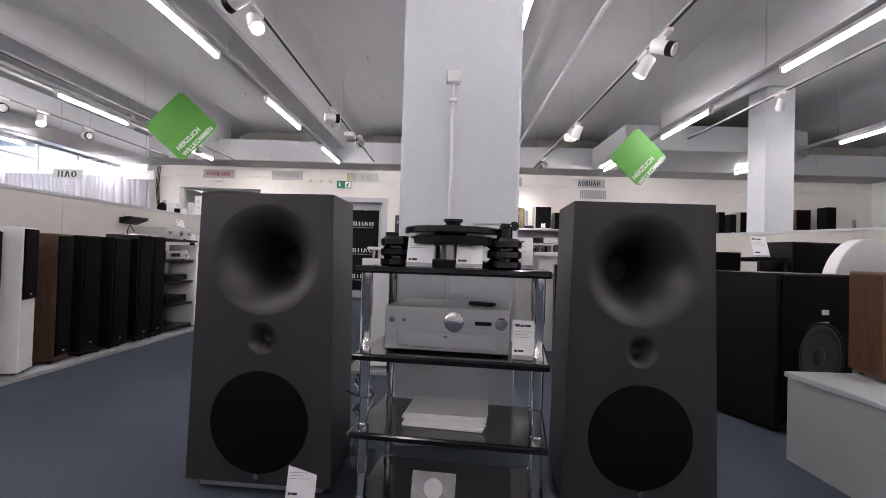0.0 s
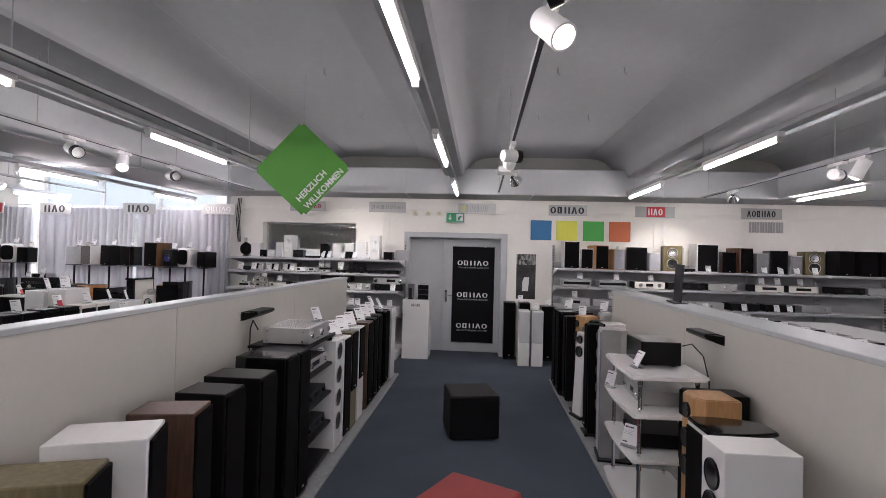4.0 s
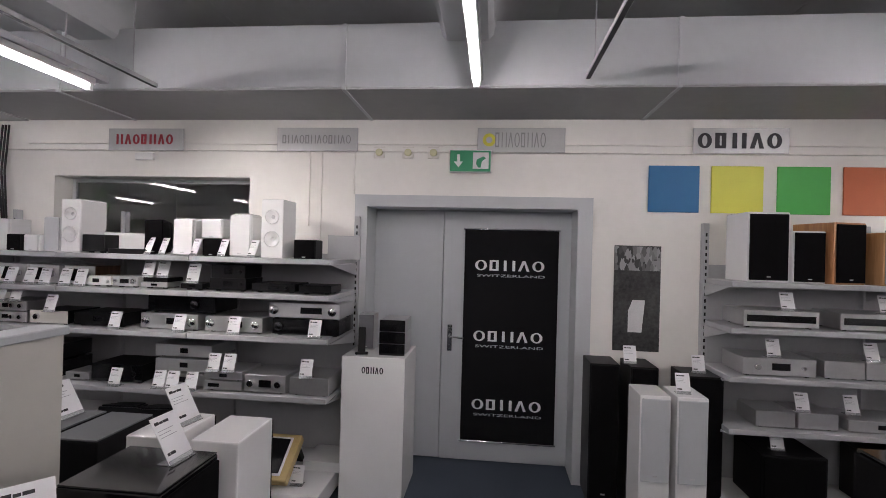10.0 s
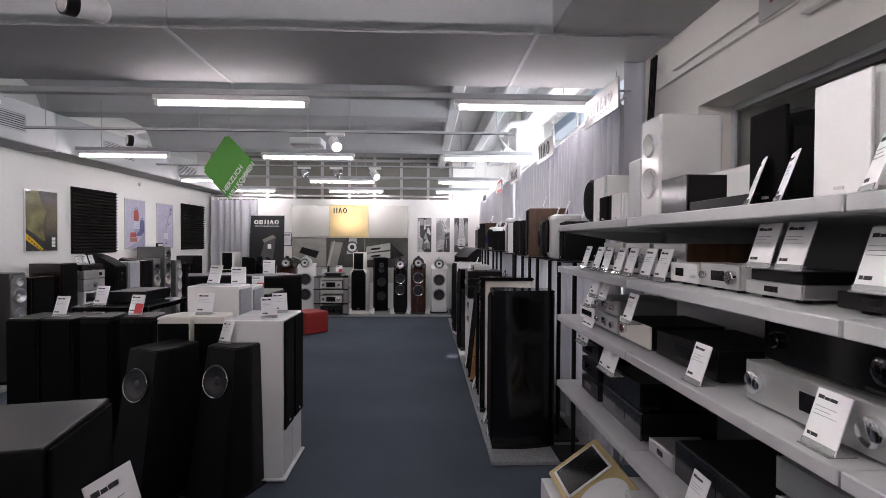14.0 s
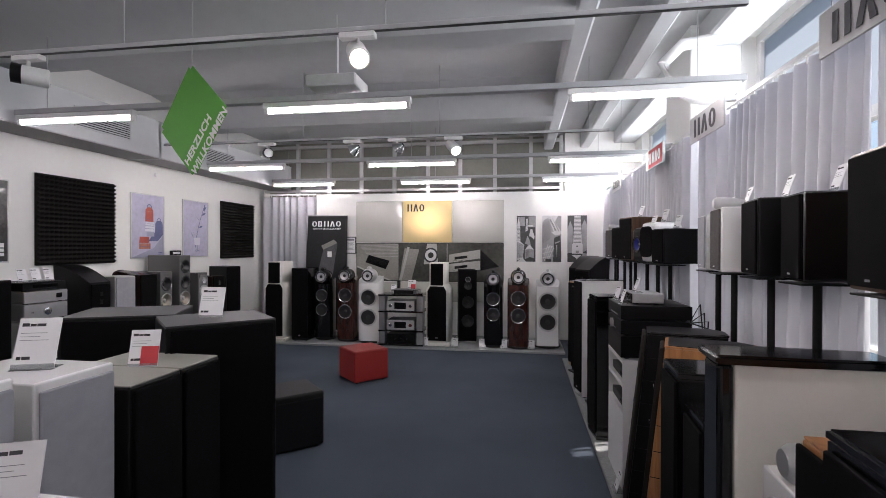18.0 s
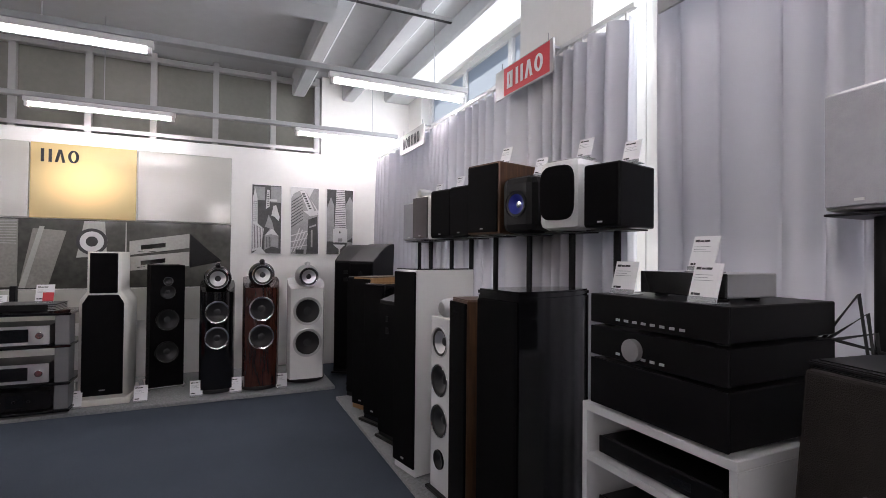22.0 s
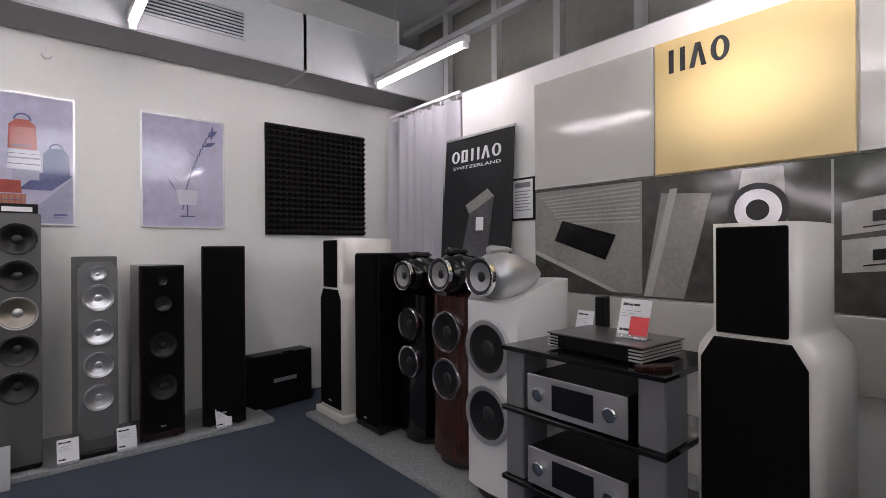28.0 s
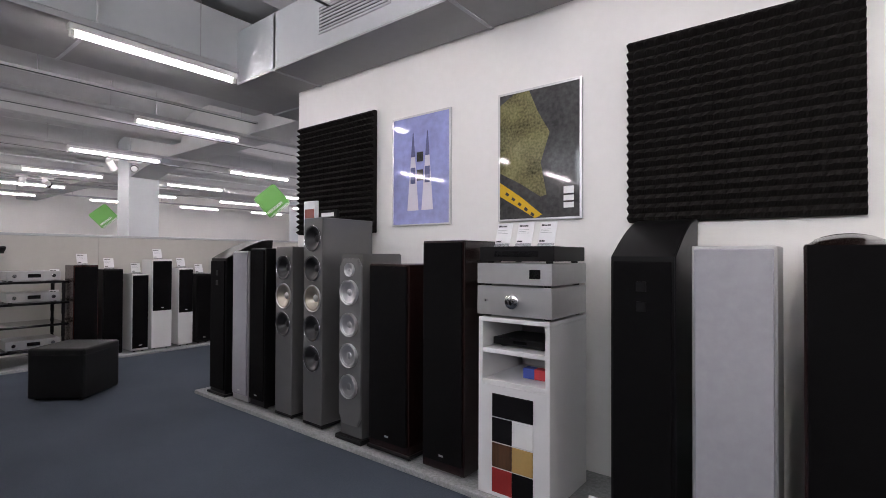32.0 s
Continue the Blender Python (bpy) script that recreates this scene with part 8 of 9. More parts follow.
part("doorway", boxes([(0.02, -0.0548, -0.06, 0.14, -0.0532, 0.065)]), LETTER, t)
part("figure", prism([(0.06, -0.05), (0.08, -0.05), (0.09, 0.0), (0.12, 0.02), (0.1, 0.035), (0.08, 0.025), (0.05, 0.01), (0.045, -0.02)], 0, 0.0012, 0, Matrix.Translation((0, -0.055, 0)) @ FRONT), EXITG, t)
for x, c, n in ((-0.62, (0.018, 0.14, 0.32), "blue"), (-0.175, (0.72, 0.72, 0.1), "yellow"), (0.28, (0.06, 0.42, 0.07), "green"), (0.726, (0.55, 0.14, 0.05), "orange")):
    t = thing("colour_square", pose(x, 9.918, 2.06), "square %s wall panel on the white wall" % n, "wall panel", "coloured squares")
    part("panel", box(-0.18, -0.012, 0, 0.18, 0, 0.345, 0.002), mat(n + "_square", c, 0.5, var=0.03), t)
t = thing("poster", pose(-0.865, 9.918, 1.02), "tall black and white poster of a drinking glass", "poster")
part("print", box(-0.168, -0.01, 0, 0.168, 0, 0.785, 0.002), DARKP, t)
part("picture_shape", box(-0.165, -0.0115, 0.6, 0.165, -0.0102, 0.78), CITY, t)
part("picture_shape", prism([(-0.06, 0.14), (0.04, 0.14), (0.06, 0.38), (-0.03, 0.38), (-0.06, 0.3)], 0, 0.001, 0, Matrix.Translation((0, -0.0102, 0)) @ FRONT), PALE, t)
FITTING = mat("pale_yellow_plastic", (0.6, 0.58, 0.36), 0.5)
for x in (-2.85, -2.62, -2.42):
    t = thing("alarm_button", pose(x, 9.918, 2.49), "small yellowish round wall fitting above the door", "wall fitting", "fittings above the door")
    part("plate", box(-0.045, -0.015, -0.045, 0.045, 0, 0.045, 0.004), CREAM, t)
    part("dome", lathe([(0.03, 0.0), (0.028, 0.012), (0, 0.016)], 14, Matrix.Translation((0, -0.015, 0)) @ FRONT), FITTING, t)
t = thing("smoke_detector", pose(-4.81, 9.9, 2.44), "small white detector under the sign", "detector")
part("body", box(-0.08, -0.04, -0.03, 0.08, 0, 0.03, 0.006), LAMPW, t)
# cable ducts on the wall
t = thing("cable_duct", pose(0, 0, 0), "slim white cable duct along the top of the wall", "cable duct")
part("run", box(-5.9, 9.895, 2.55, 9.0, 9.918, 2.575), WARM, t)
part("drop", box(-3.36, 9.9, 1.7, -3.31, 9.918, 2.5), WARM, t)
part("drop", box(1.3, 9.9, 1.95, 1.33, 9.918, 2.5), WARM, t)
for k in range(3):
    cable([(1.38 + 0.03 * k, 9.9, 2.5), (1.4 + 0.03 * k, 9.89, 2.3), (1.46 + 0.02 * k, 9.9, 2.0)], 0.004, "thin white cable", LAMPW)
# cable trunking on the wall below the boards
ob = part("trim", boxes([(-6.1, 9.895, 2.495, -2.2, 9.92, 2.525), (-2.0, 9.895, 2.49, 8.9, 9.92, 2.52), (-3.44, 9.9, 1.9, -3.41, 9.92, 2.494), (-3.06, 9.905, 2.16, -3.045, 9.92, 2.494)]), WARM)
tagged(ob, "thin white plastic cable trunking along the wall", "trim", kind="structure")

# ---- front area by the pillar ----
HORN = mat("anthracite_lacquer", (0.028, 0.0265, 0.029), 0.4, var=0.1, scale=3, bump=0.05)


def horn_speaker(x, y, label, rz=0):
    """A broad front with a large round horn, a small horn and a round woofer grille."""
    t = thing("horn_speaker", pose(x, y, 0, 0, 0, rz), label, "speaker", "pair of horn speakers")
    w0, w1, h, d = 0.29, 0.265, 1.16, 0.34
    zb = 0.045
    hole, sm, n = (0.905, 0.215), (0.6, 0.062), 40
    bm = bmesh.new()

    def ring(cz, r, y_, k=n):
        return [bm.verts.new((r * math.sin(2 * math.pi * i / k), y_, cz - r * math.cos(2 * math.pi * i / k))) for i in range(k)]
    # front plate with two holes, bridged from rings to the outline
    def wid(z):
        return w0 + (w1 - w0) * (z - zb) / (h - zb)
    zs = [zb, 0.52, 0.68, h]
    for (cz, r), (za, zc) in ((sm, (0.52, 0.68)), (hole, (0.68, h))):
        inner = ring(cz, r, 0)
        outer = []
        for i in range(n):
            a = 2 * math.pi * i / n
            dx, dz = math.sin(a), -math.cos(a)
            ks = []
            if abs(dx) > 1e-6:
                ks.append(wid(cz) / abs(dx))
            if dz > 1e-6:
                ks.append((zc - cz) / dz)
            if dz < -1e-6:
                ks.append((za - cz) / dz)
            k = min(ks)
            z = cz + dz * k
            side = abs(dx) * k > wid(cz) - 1e-5
            outer.append(bm.verts.new((math.copysign(wid(z), dx) if side else dx * k, 0, z)))
        for sx in (-1, 1):
            for ze in (za, zc):
                c = Vector((sx * wid(ze), 0, ze))
                min(outer, key=lambda q: (q.co - c).length).co = c
        for i in range(n):
            bm.faces.new((inner[i], outer[i], outer[(i + 1) % n], inner[(i + 1) % n]))
    lo = [bm.verts.new(p) for p in ((-wid(zb), 0, zb), (wid(zb), 0, zb), (wid(0.52), 0, 0.52), (-wid(0.52), 0, 0.52))]
    bm.faces.new(lo)
    for s in (-1, 1):
        for cz, za, zc in ((0.6, 0.52, 0.68), (0.91, 0.68, h)):
            a = bm.verts.new((s * wid(cz), 0, za))
            b = bm.verts.new((s * wid(cz), 0, zc))
    bmesh.ops.delete(bm, geom=[v for v in bm.verts if not v.link_faces], context="VERTS")
    bmesh.ops.recalc_face_normals(bm, faces=bm.faces[:])
    part("front_plate", bm, HORN, t)
    # cabinet behind the plate
    bm = bmesh.new()
    v = [bm.verts.new(p) for p in ((-w0, 0.001, zb), (w0, 0.001, zb), (w1, 0.001, h), (-w1, 0.001, h), (-w0 * 0.92, d, zb), (w0 * 0.92, d, zb), (w1 * 0.92, d, h), (-w1 * 0.92, d, h))]
    for f in ((0, 4, 5, 1), (3, 2, 6, 7), (0, 3, 7, 4), (1, 5, 6, 2), (4, 7, 6, 5)):
        bm.faces.new([v[i] for i in f])
    bmesh.ops.recalc_face_normals(bm, faces=bm.faces[:])
    part("cabinet", bm, HORN, t)
    prof = [(0.215, 0.0), (0.205, -0.0012), (0.192, -0.005), (0.178, -0.012), (0.16, -0.025), (0.14, -0.046), (0.12, -0.075), (0.1, -0.12), (0.08, -0.19), (0.066, -0.28), (0.06, -0.34), (0.0, -0.35)]
    part("horn", lathe(prof, 44, Matrix.Translation((0, 0, hole[0])) @ FRONT), HORN, t)
    part("small_horn", lathe([(0.062, 0), (0.056, -0.002), (0.046, -0.01), (0.034, -0.03), (0.024, -0.07), (0, -0.075)], 28, Matrix.Translation((0, 0, sm[0])) @ FRONT), HORN, t)
    part("woofer_grille", lathe([(0.195, 0.0), (0.195, 0.004), (0.19, 0.006), (0, 0.006)], 44, Matrix.Translation((0, 0, 0.28)) @ FRONT), CLOTH, t)
    part("key_switch", lathe([(0.012, 0), (0.012, 0.012), (0, 0.014)], 14, Matrix.Translation((0, 0, 0.075)) @ FRONT), CHROME, t)
    part("base", box(-0.25, 0.03, 0.012, 0.25, d - 0.02, 0.044, 0.003), SILVER, t)
    for sx in (-1, 1):
        for yy in (0.06, d - 0.08):
            part("foot", lathe([(0.02, 0), (0.02, 0.012)], 12, Matrix.Translation((sx * 0.2, yy, 0))), CHROME, t)


horn_speaker(-0.6, 1.47, "broad anthracite horn speaker with a round woofer grille", -5)
horn_speaker(0.845, 1.435, "broad anthracite horn speaker with a round woofer grille")
card(-0.42, 1.42, 0.0, 0, w=0.11, h=0.15)
# glossy rack with turntable
FR = pose(0.116, 1.293, 0, 0, 0, -8.4)


def on_rack(x, y, z, rx=0, ry=0, rz=0):
    return FR @ pose(x, y, z, rx, ry, rz)


rack(0.116, 1.293, -8.4, 0.7, 0.46, (0.04, 0.3, 0.58, 0.895), BLACK, CHROME, "black gloss hi-fi rack on chrome posts", r=0.02, thick=0.026)
t = thing("turntable", on_rack(-0.02, 0.19, 0.895), "heavy black turntable with a thin platter and side pods", "turntable")
part("platter", lathe([(0.0, 0.125), (0.182, 0.125), (0.186, 0.13), (0.186, 0.146), (0.18, 0.151), (0, 0.153)], 44), BLACK, t)
part("sub_platter", lathe([(0.0, 0.085), (0.17, 0.085), (0.176, 0.09), (0.176, 0.112), (0.165, 0.117), (0.12, 0.118), (0.12, 0.1249)], 40), SATIN, t)
part("bearing", lathe([(0.07, 0.03), (0.07, 0.085), (0, 0.085)], 28), CHROME, t)
part("clamp", lathe([(0.04, 0.153), (0.036, 0.163), (0.026, 0.168), (0.038, 0.178), (0.038, 0.186), (0, 0.188)], 26), BLACK, t)
part("base", lathe([(0.14, 0.0), (0.14, 0.022), (0.12, 0.03), (0, 0.03)], 32), SATIN, t)
for sx in (-0.21, 0.2):
    for k in range(3):
        part("pod_disc", lathe([(0.06, 0.038 * k), (0.066, 0.038 * k + 0.006), (0.066, 0.038 * k + 0.026), (0.058, 0.038 * k + 0.032), (0.05, 0.038 * k + 0.038)], 26, Matrix.Translation((sx, -0.03, 0))), BLACK, t)
part("arm_tower", lathe([(0.03, 0.112), (0.03, 0.15), (0.02, 0.155), (0.02, 0.17), (0, 0.17)], 18, Matrix.Translation((0.2, -0.03, 0))), BLACK, t)
part("tone_arm", pipe([(0.24, 0.06, 0.165), (0.2, -0.03, 0.168), (0.13, -0.08, 0.165), (0.09, -0.1, 0.163)], 0.005), SILVER, t)
part("counterweight", lathe([(0.018, 0), (0.018, 0.03), (0, 0.03)], 16, Matrix.Translation((0.235, 0.045, 0.165)) @ Matrix.Rotation(radians(90), 4, "X")), BLACK, t)
for x, y in ((-0.12, 0.04), (0.06, 0.05), (0.24, 0.2)):
    c = card(0, 0, 0, 0, w=0.095, h=0.13)
    c.matrix_basis = on_rack(x, y, 0.895)
t = component(-0.23, 0.23, 0, 0, 0.17, 0.34, SILVER, SILVER, "large silver amplifier with a volume knob on the rack", knobs=(), display=None)
for kx, kr in ((-0.2, 0.01), (-0.155, 0.007), (0.03, 0.036), (0.2, 0.022)):
    part("knob", lathe([(kr, 0), (kr, 0.014), (kr * 0.85, 0.017), (0, 0.017)], 20, Matrix.Translation((kx, -0.0004, 0.12)) @ FRONT), CHROME, t)
part("display", box(0.105, -0.002, 0.11, 0.165, -0.0004, 0.124), DISPLAY, t)
part("flap", box(-0.18, -0.007, 0.022, 0.18, -0.0004, 0.08, 0.003), ALU, t)
part("flap_mark", box(-0.008, -0.008, 0.062, 0.008, -0.0072, 0.066), DARKINK, t)
t.matrix_basis = on_rack(-0.02, 0.08, 0.58)
c = card(0, 0, 0, 0, w=0.1, h=0.14)
c.matrix_basis = on_rack(0.27, 0.06, 0.58)
t = thing("remote_control", on_rack(0.1, 0.2, 0.75, 0, 0, 70), "small black remote control on the amplifier", "remote control")
part("body", box(-0.02, -0.05, 0, 0.02, 0.05, 0.015, 0.004), SATIN, t)
for k in range(6):
    t = thing("magazine", on_rack(-0.03 + 0.006 * (k % 3), 0.1, 0.301 + 0.009 * k, 0, 0, 2 * (k % 3) - 2), "white magazine in a stack on the rack", "magazine", "magazines on the rack")
    part("page_block", box(-0.15, 0, 0, 0.15, 0.22, 0.0078, 0.001), PAPER, t)
    part("cover", box(-0.151, -0.001, 0.0079, 0.151, 0.221, 0.0086), PALE if k == 5 else PAPER, t)
t = thing("leaflet", on_rack(-0.05, 0.06, 0.041, 70, 0, 0), "small grey printed leaflet leaning in the rack", "leaflet")
part("sheet", box(-0.08, 0, 0, 0.08, 0.11, 0.003), MIDGREY, t)
part("picture", lathe([(0.035, 0.0032), (0.035, 0.004), (0, 0.004)], 20, Matrix.Translation((0, 0.055, 0))), PALE, t)
# cables behind the rack
for k in range(7):
    rnd = random.Random(k)
    pts = [(-0.28 + rnd.uniform(-0.05, 0.05), 1.75 + rnd.uniform(-0.1, 0.2), 0.02 + 0.07 * j + rnd.uniform(-0.03, 0.03)) if j % 2 else (-0.24 + rnd.uniform(-0.08, 0.04), 1.85 + rnd.uniform(-0.15, 0.1), 0.02 + 0.07 * j) for j in range(6)]
    cable(pts, 0.004, "tangled pale cable" if k % 2 else "tangled black cable", LAMPW if k % 2 else CABLE)
# box and conduit on the pillar
t = thing("pillar_conduit", pose(0.11, 2.0, 0), "white junction box with a conduit running down the pillar", "conduit")
part("box", box(-0.034, -0.04, 1.79, 0.034, -0.001, 1.855, 0.006), LAMPW, t)
part("pipe", pipe([(0, -0.013, 0.6), (0, -0.013, 1.79)], 0.01, 10), LAMPW, t)
for z in (0.9, 1.7):
    part("clip", box(-0.02, -0.034, z, 0.02, -0.001, z + 0.018, 0.003), LAMPW, t)
# things to the right of the pillar
pouf(2.5, 3.62, 20, RED, "square red leather pouf on the carpet", 0.45, 0.42)
t = speaker(2.28, 2.48, 20, 0.66, 0.5, 0.9, SATIN, "broad black studio speaker with a large dark woofer", CLOTH, z=0.0, drivers=[(0.42, 0.2, dict(BD, out=1))], name="studio_speaker", logo=False)
part("badge", box(0.02, -0.018, 0.66, 0.08, -0.0155, 0.69), LETTER, t)
part("badge", box(0.02, -0.018, 0.6, 0.08, -0.0155, 0.62), SILVER, t)
t = thing("pedestal", pose(1.78, 2.0, 0, 0, 0, 0), "low grey display pedestal with a grey top", "pedestal")
part("body", box(0, -1.2, 0, 1.3, 0.0, 0.4, 0.004), mat("grey_green_laminate", (0.34, 0.36, 0.35), 0.45, var=0.04), t)
part("top", box(-0.01, -1.21, 0.4, 1.31, 0.01, 0.425, 0.004), PTOP, t)
speaker(2.2, 1.72, -15, 0.34, 0.3, 0.5, WALNUT, "walnut wooden speaker standing on the pedestal", None, z=0.425, r=0.012)
t = thing("curved_speaker", pose(3.5, 3.4, 0, 0, 0, 20), "white and black bow-shaped speaker", "speaker")


def bow_arc(a, h, z0, n=20):
    return [(a * math.cos(math.pi * k / n), z0 + h * math.sin(math.pi * k / n)) for k in range(n + 1)]


part("shell", prism(bow_arc(0.45, 0.46, 0.72) + [(-0.45, 0.0), (0.45, 0.0)], 0.1, 0.2, 0.006, FRONT @ Matrix.Scale(-1, 4, (0, 0, 1))), WHITE, t)
part("front", prism(bow_arc(0.42, 0.43, 0.72) + [(-0.42, 0.05), (0.42, 0.05)], 0.0, 0.012, 0.003, Matrix.Translation((0, -0.201, 0)) @ FRONT), SATIN, t)
part("inner_panel", prism(bow_arc(0.29, 0.3, 0.72) + [(-0.29, 0.1), (0.29, 0.1)], 0.0, 0.012, 0.003, Matrix.Translation((0, -0.214, 0)) @ FRONT), WHITE, t)
part("grille", prism(bow_arc(0.2, 0.22, 0.72) + [(-0.2, 0.15), (0.2, 0.15)], 0.0, 0.012, 0.003, Matrix.Translation((0, -0.227, 0)) @ FRONT), CLOTH, t)
# slanting partition beside the pillar
w = tagged(thing("partition_east", pose(3.6, 6.38, 0, 0, 0, -65.6), "half-height beige partition with a grey cap", "partition"), kind="structure")
for k in range(3):
    part("panel", box(1.9 * k + 0.001, -0.07, 0, 1.9 * k + 1.899, 0.07, 1.33, 0.002), PART, w)
part("cap", box(-0.012, -0.082, 1.33, 5.712, 0.082, 1.36, 0.004), PTOP, w)
for k, x in enumerate((1.2, 1.6, 2.0)):
    speaker(x, 3.9 + 0.1 * (k % 2), -10 + 8 * k, 0.28, 0.35, 0.9 + 0.05 * (k % 3), (SATIN, DKROSE, SATIN)[k], ("black", "dark red", "black")[k] + " floor speaker standing behind the pillar", CLOTH, z=0.0)
speaker(2.64, 4.1, 8, 0.36, 0.36, 1.06, SATIN, "black floor speaker standing behind the pouf", CLOTH, z=0.0)
speaker(3.46, 4.05, 8, 0.5, 0.4, 1.17, SATIN, "broad black floor speaker behind the bow-shaped one", CLOTH, z=0.0)
card(2.95, 4.02, 1.02, 10, w=0.16, h=0.2)
t = thing("side_table", pose(2.98, 4.1, 0), "narrow black side table between two speakers", "table")
part("top", box(-0.13, -0.2, 0.98, 0.13, 0.2, 1.019, 0.004), SATIN, t)
for sx in (-1, 1):
    for sy in (-1, 1):
        part("leg", box(sx * 0.12, sy * 0.19, 0, sx * 0.09, sy * 0.16, 0.98), SATIN, t)
t = thing("tall_display", pose(1.5, 5.55, 0, 0, 0, -90), "dark slanted panel display standing on the partition", "display")
t.matrix_basis = pose(0.14, 5.9, 1.361, 0, 6, -80)
part("panel", box(-0.055, -0.012, 0.0, 0.055, 0.012, 0.36, 0.003), CONE, t)
part("foot", box(-0.08, -0.06, 0, 0.08, 0.06, 0.015, 0.003), CONE, t)
# tables behind the right partition
t = thing("white_counter", pose(1.9, 6.2, 0), "white counter with small equipment behind the partition", "counter")
part("top", box(-0.9, -1.6, 0.98, 0.9, 1.6, 1.02, 0.004), WHITE, t)
part("body", box(-0.85, -1.55, 0, 0.85, 1.55, 0.98), OFFW, t)
for k in range(8):
    y = 4.9 + 0.35 * k
    component(1.3, 1.7, y, 1.02, 0.09, 0.25, SATIN, (SATIN, SILVER)[k % 2], ("black", "silver-fronted")[k % 2] + " receiver on the white counter", knobs=((0.3, 0.02),))
    card(1.5, y - 0.06, 1.02, 0)
t = thing("bread_speaker", pose(1.55, 4.75, 1.02), "smooth white loaf-shaped wireless speaker", "speaker")
part("shell", lathe([(0, 0), (0.16, 0.0), (0.19, 0.06), (0.16, 0.13), (0.06, 0.165), (0, 0.17)], 30), WHITE, t)

pouf(-1.71, 3.98, -28, RED, "square red leather pouf on the carpet", 0.46, 0.42)
pouf(-1.73, 6.14, 12, BLKLEA, "square black leather pouf on the carpet", 0.48, 0.42)
pouf(-11.34, 6.54, 45, RED, "square red leather pouf on the carpet", 0.43, 0.366)
pouf(-9.42, 6.57, 44, BLKLEA, "square black leather pouf on the carpet", 0.42, 0.43)
pouf(-5.72, 4.85, 40, BLKLEA, "wide black leather pouf on the carpet", 0.45, 0.42)

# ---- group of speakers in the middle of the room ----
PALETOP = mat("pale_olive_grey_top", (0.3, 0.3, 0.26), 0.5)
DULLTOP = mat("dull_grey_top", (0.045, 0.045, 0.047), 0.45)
IG = "speakers grouped in the middle of the room"
WPX, WPY, WPH = (-6.34, -6.58), 7.56, 1.04


def facet_speaker(x, y, rz, label):
    t = thing("floor_speaker", pose(x, y, 0, 0, 0, rz), label, "speaker", IG)
    h = 0.9
    bm = bmesh.new()
    lo = [(-0.145, -0.12), (0.145, -0.12), (0.162, 0.1), (0.125, 0.34), (-0.125, 0.34), (-0.162, 0.1)]
    hi = [(-0.115, 0.02), (0.115, 0.02), (0.135, 0.12), (0.105, 0.33), (-0.105, 0.33), (-0.135, 0.12)]
    a = [bm.verts.new((p[0], p[1], 0.02)) for p in lo]
    b = [bm.verts.new((p[0], p[1], h)) for p in hi]
    bm.faces.new(a[::-1])
    bm.faces.new(b)
    for k in range(6):
        bm.faces.new((a[k], a[(k + 1) % 6], b[(k + 1) % 6], b[k]))
    bmesh.ops.bevel(bm, geom=bm.edges[:], offset=0.006, segments=2, affect="EDGES")
    part("cabinet", bm, SATIN, t)
    lean = math.atan2(0.14, h - 0.02)
    z = 0.7
    yy = -0.12 + 0.14 * (z - 0.02) / (h - 0.02)
    driver(t, 0, z, 0.098, yy - 0.004, rim=CHROME, cone=CONEB, cap=CONE, tilt=Matrix.Rotation(-lean, 4, "X"), name="ringed_driver")
    part("base", box(-0.17, -0.15, 0.0, 0.17, 0.36, 0.02, 0.004), SATIN, t)


facet_speaker(-6.01, 6.79, 67, "black facetted floor speaker with one chrome-ringed driver")
facet_speaker(-6.08, 7.22, 67, "black facetted floor speaker with one chrome-ringed driver")
card(-6.2, 7.2, 0.9, 60, w=0.1, h=0.14)
for x, y in ((WPX[0], WPY), (WPX[1], WPY)):
    speaker(x, y, 180, 0.22, 0.36, WPH, WHITE, "white floor speaker, long black grille above a white foot", CLOTH, (0.3, 0.99), z=0.0, group=IG, plinth=(WHITE, 0.02, 0.015))
    card(x, y - 0.12, WPH, 115, w=0.1, h=0.14)
for x, y, w, h in ((-6.74, 7.13, 0.23, 1.22), (-7.03, 7.13, 0.25, 1.19)):
    speaker(x, y, 180, w, 0.36, h, WHITE, "large white floor speaker with a grey grille", SILVERCL, (0.03, 0.98), z=0.0, group=IG)
card(-6.74, 6.9, 1.22, 70, w=0.11, h=0.15)
card(-7.03, 6.98, 1.19, 110, w=0.11, h=0.15)
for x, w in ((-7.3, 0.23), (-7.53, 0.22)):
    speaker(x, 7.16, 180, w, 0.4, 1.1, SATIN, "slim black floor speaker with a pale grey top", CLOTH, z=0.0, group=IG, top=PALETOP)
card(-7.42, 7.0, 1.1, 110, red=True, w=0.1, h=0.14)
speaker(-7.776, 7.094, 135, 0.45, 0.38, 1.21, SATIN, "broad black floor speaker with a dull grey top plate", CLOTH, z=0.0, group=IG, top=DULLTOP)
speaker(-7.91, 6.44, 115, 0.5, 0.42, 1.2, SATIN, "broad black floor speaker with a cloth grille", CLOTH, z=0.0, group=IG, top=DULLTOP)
card(-7.9, 6.94, 1.21, 100, w=0.11, h=0.15)
for y in (5.84, 6.06):
    speaker(-6.36, y, 90, 0.2, 0.3, 1.03, SATIN, "black floor speaker with a black grille", CLOTH, z=0.0, group=IG)
card(-6.46, 6.0, 1.03, 80, w=0.1, h=0.14)
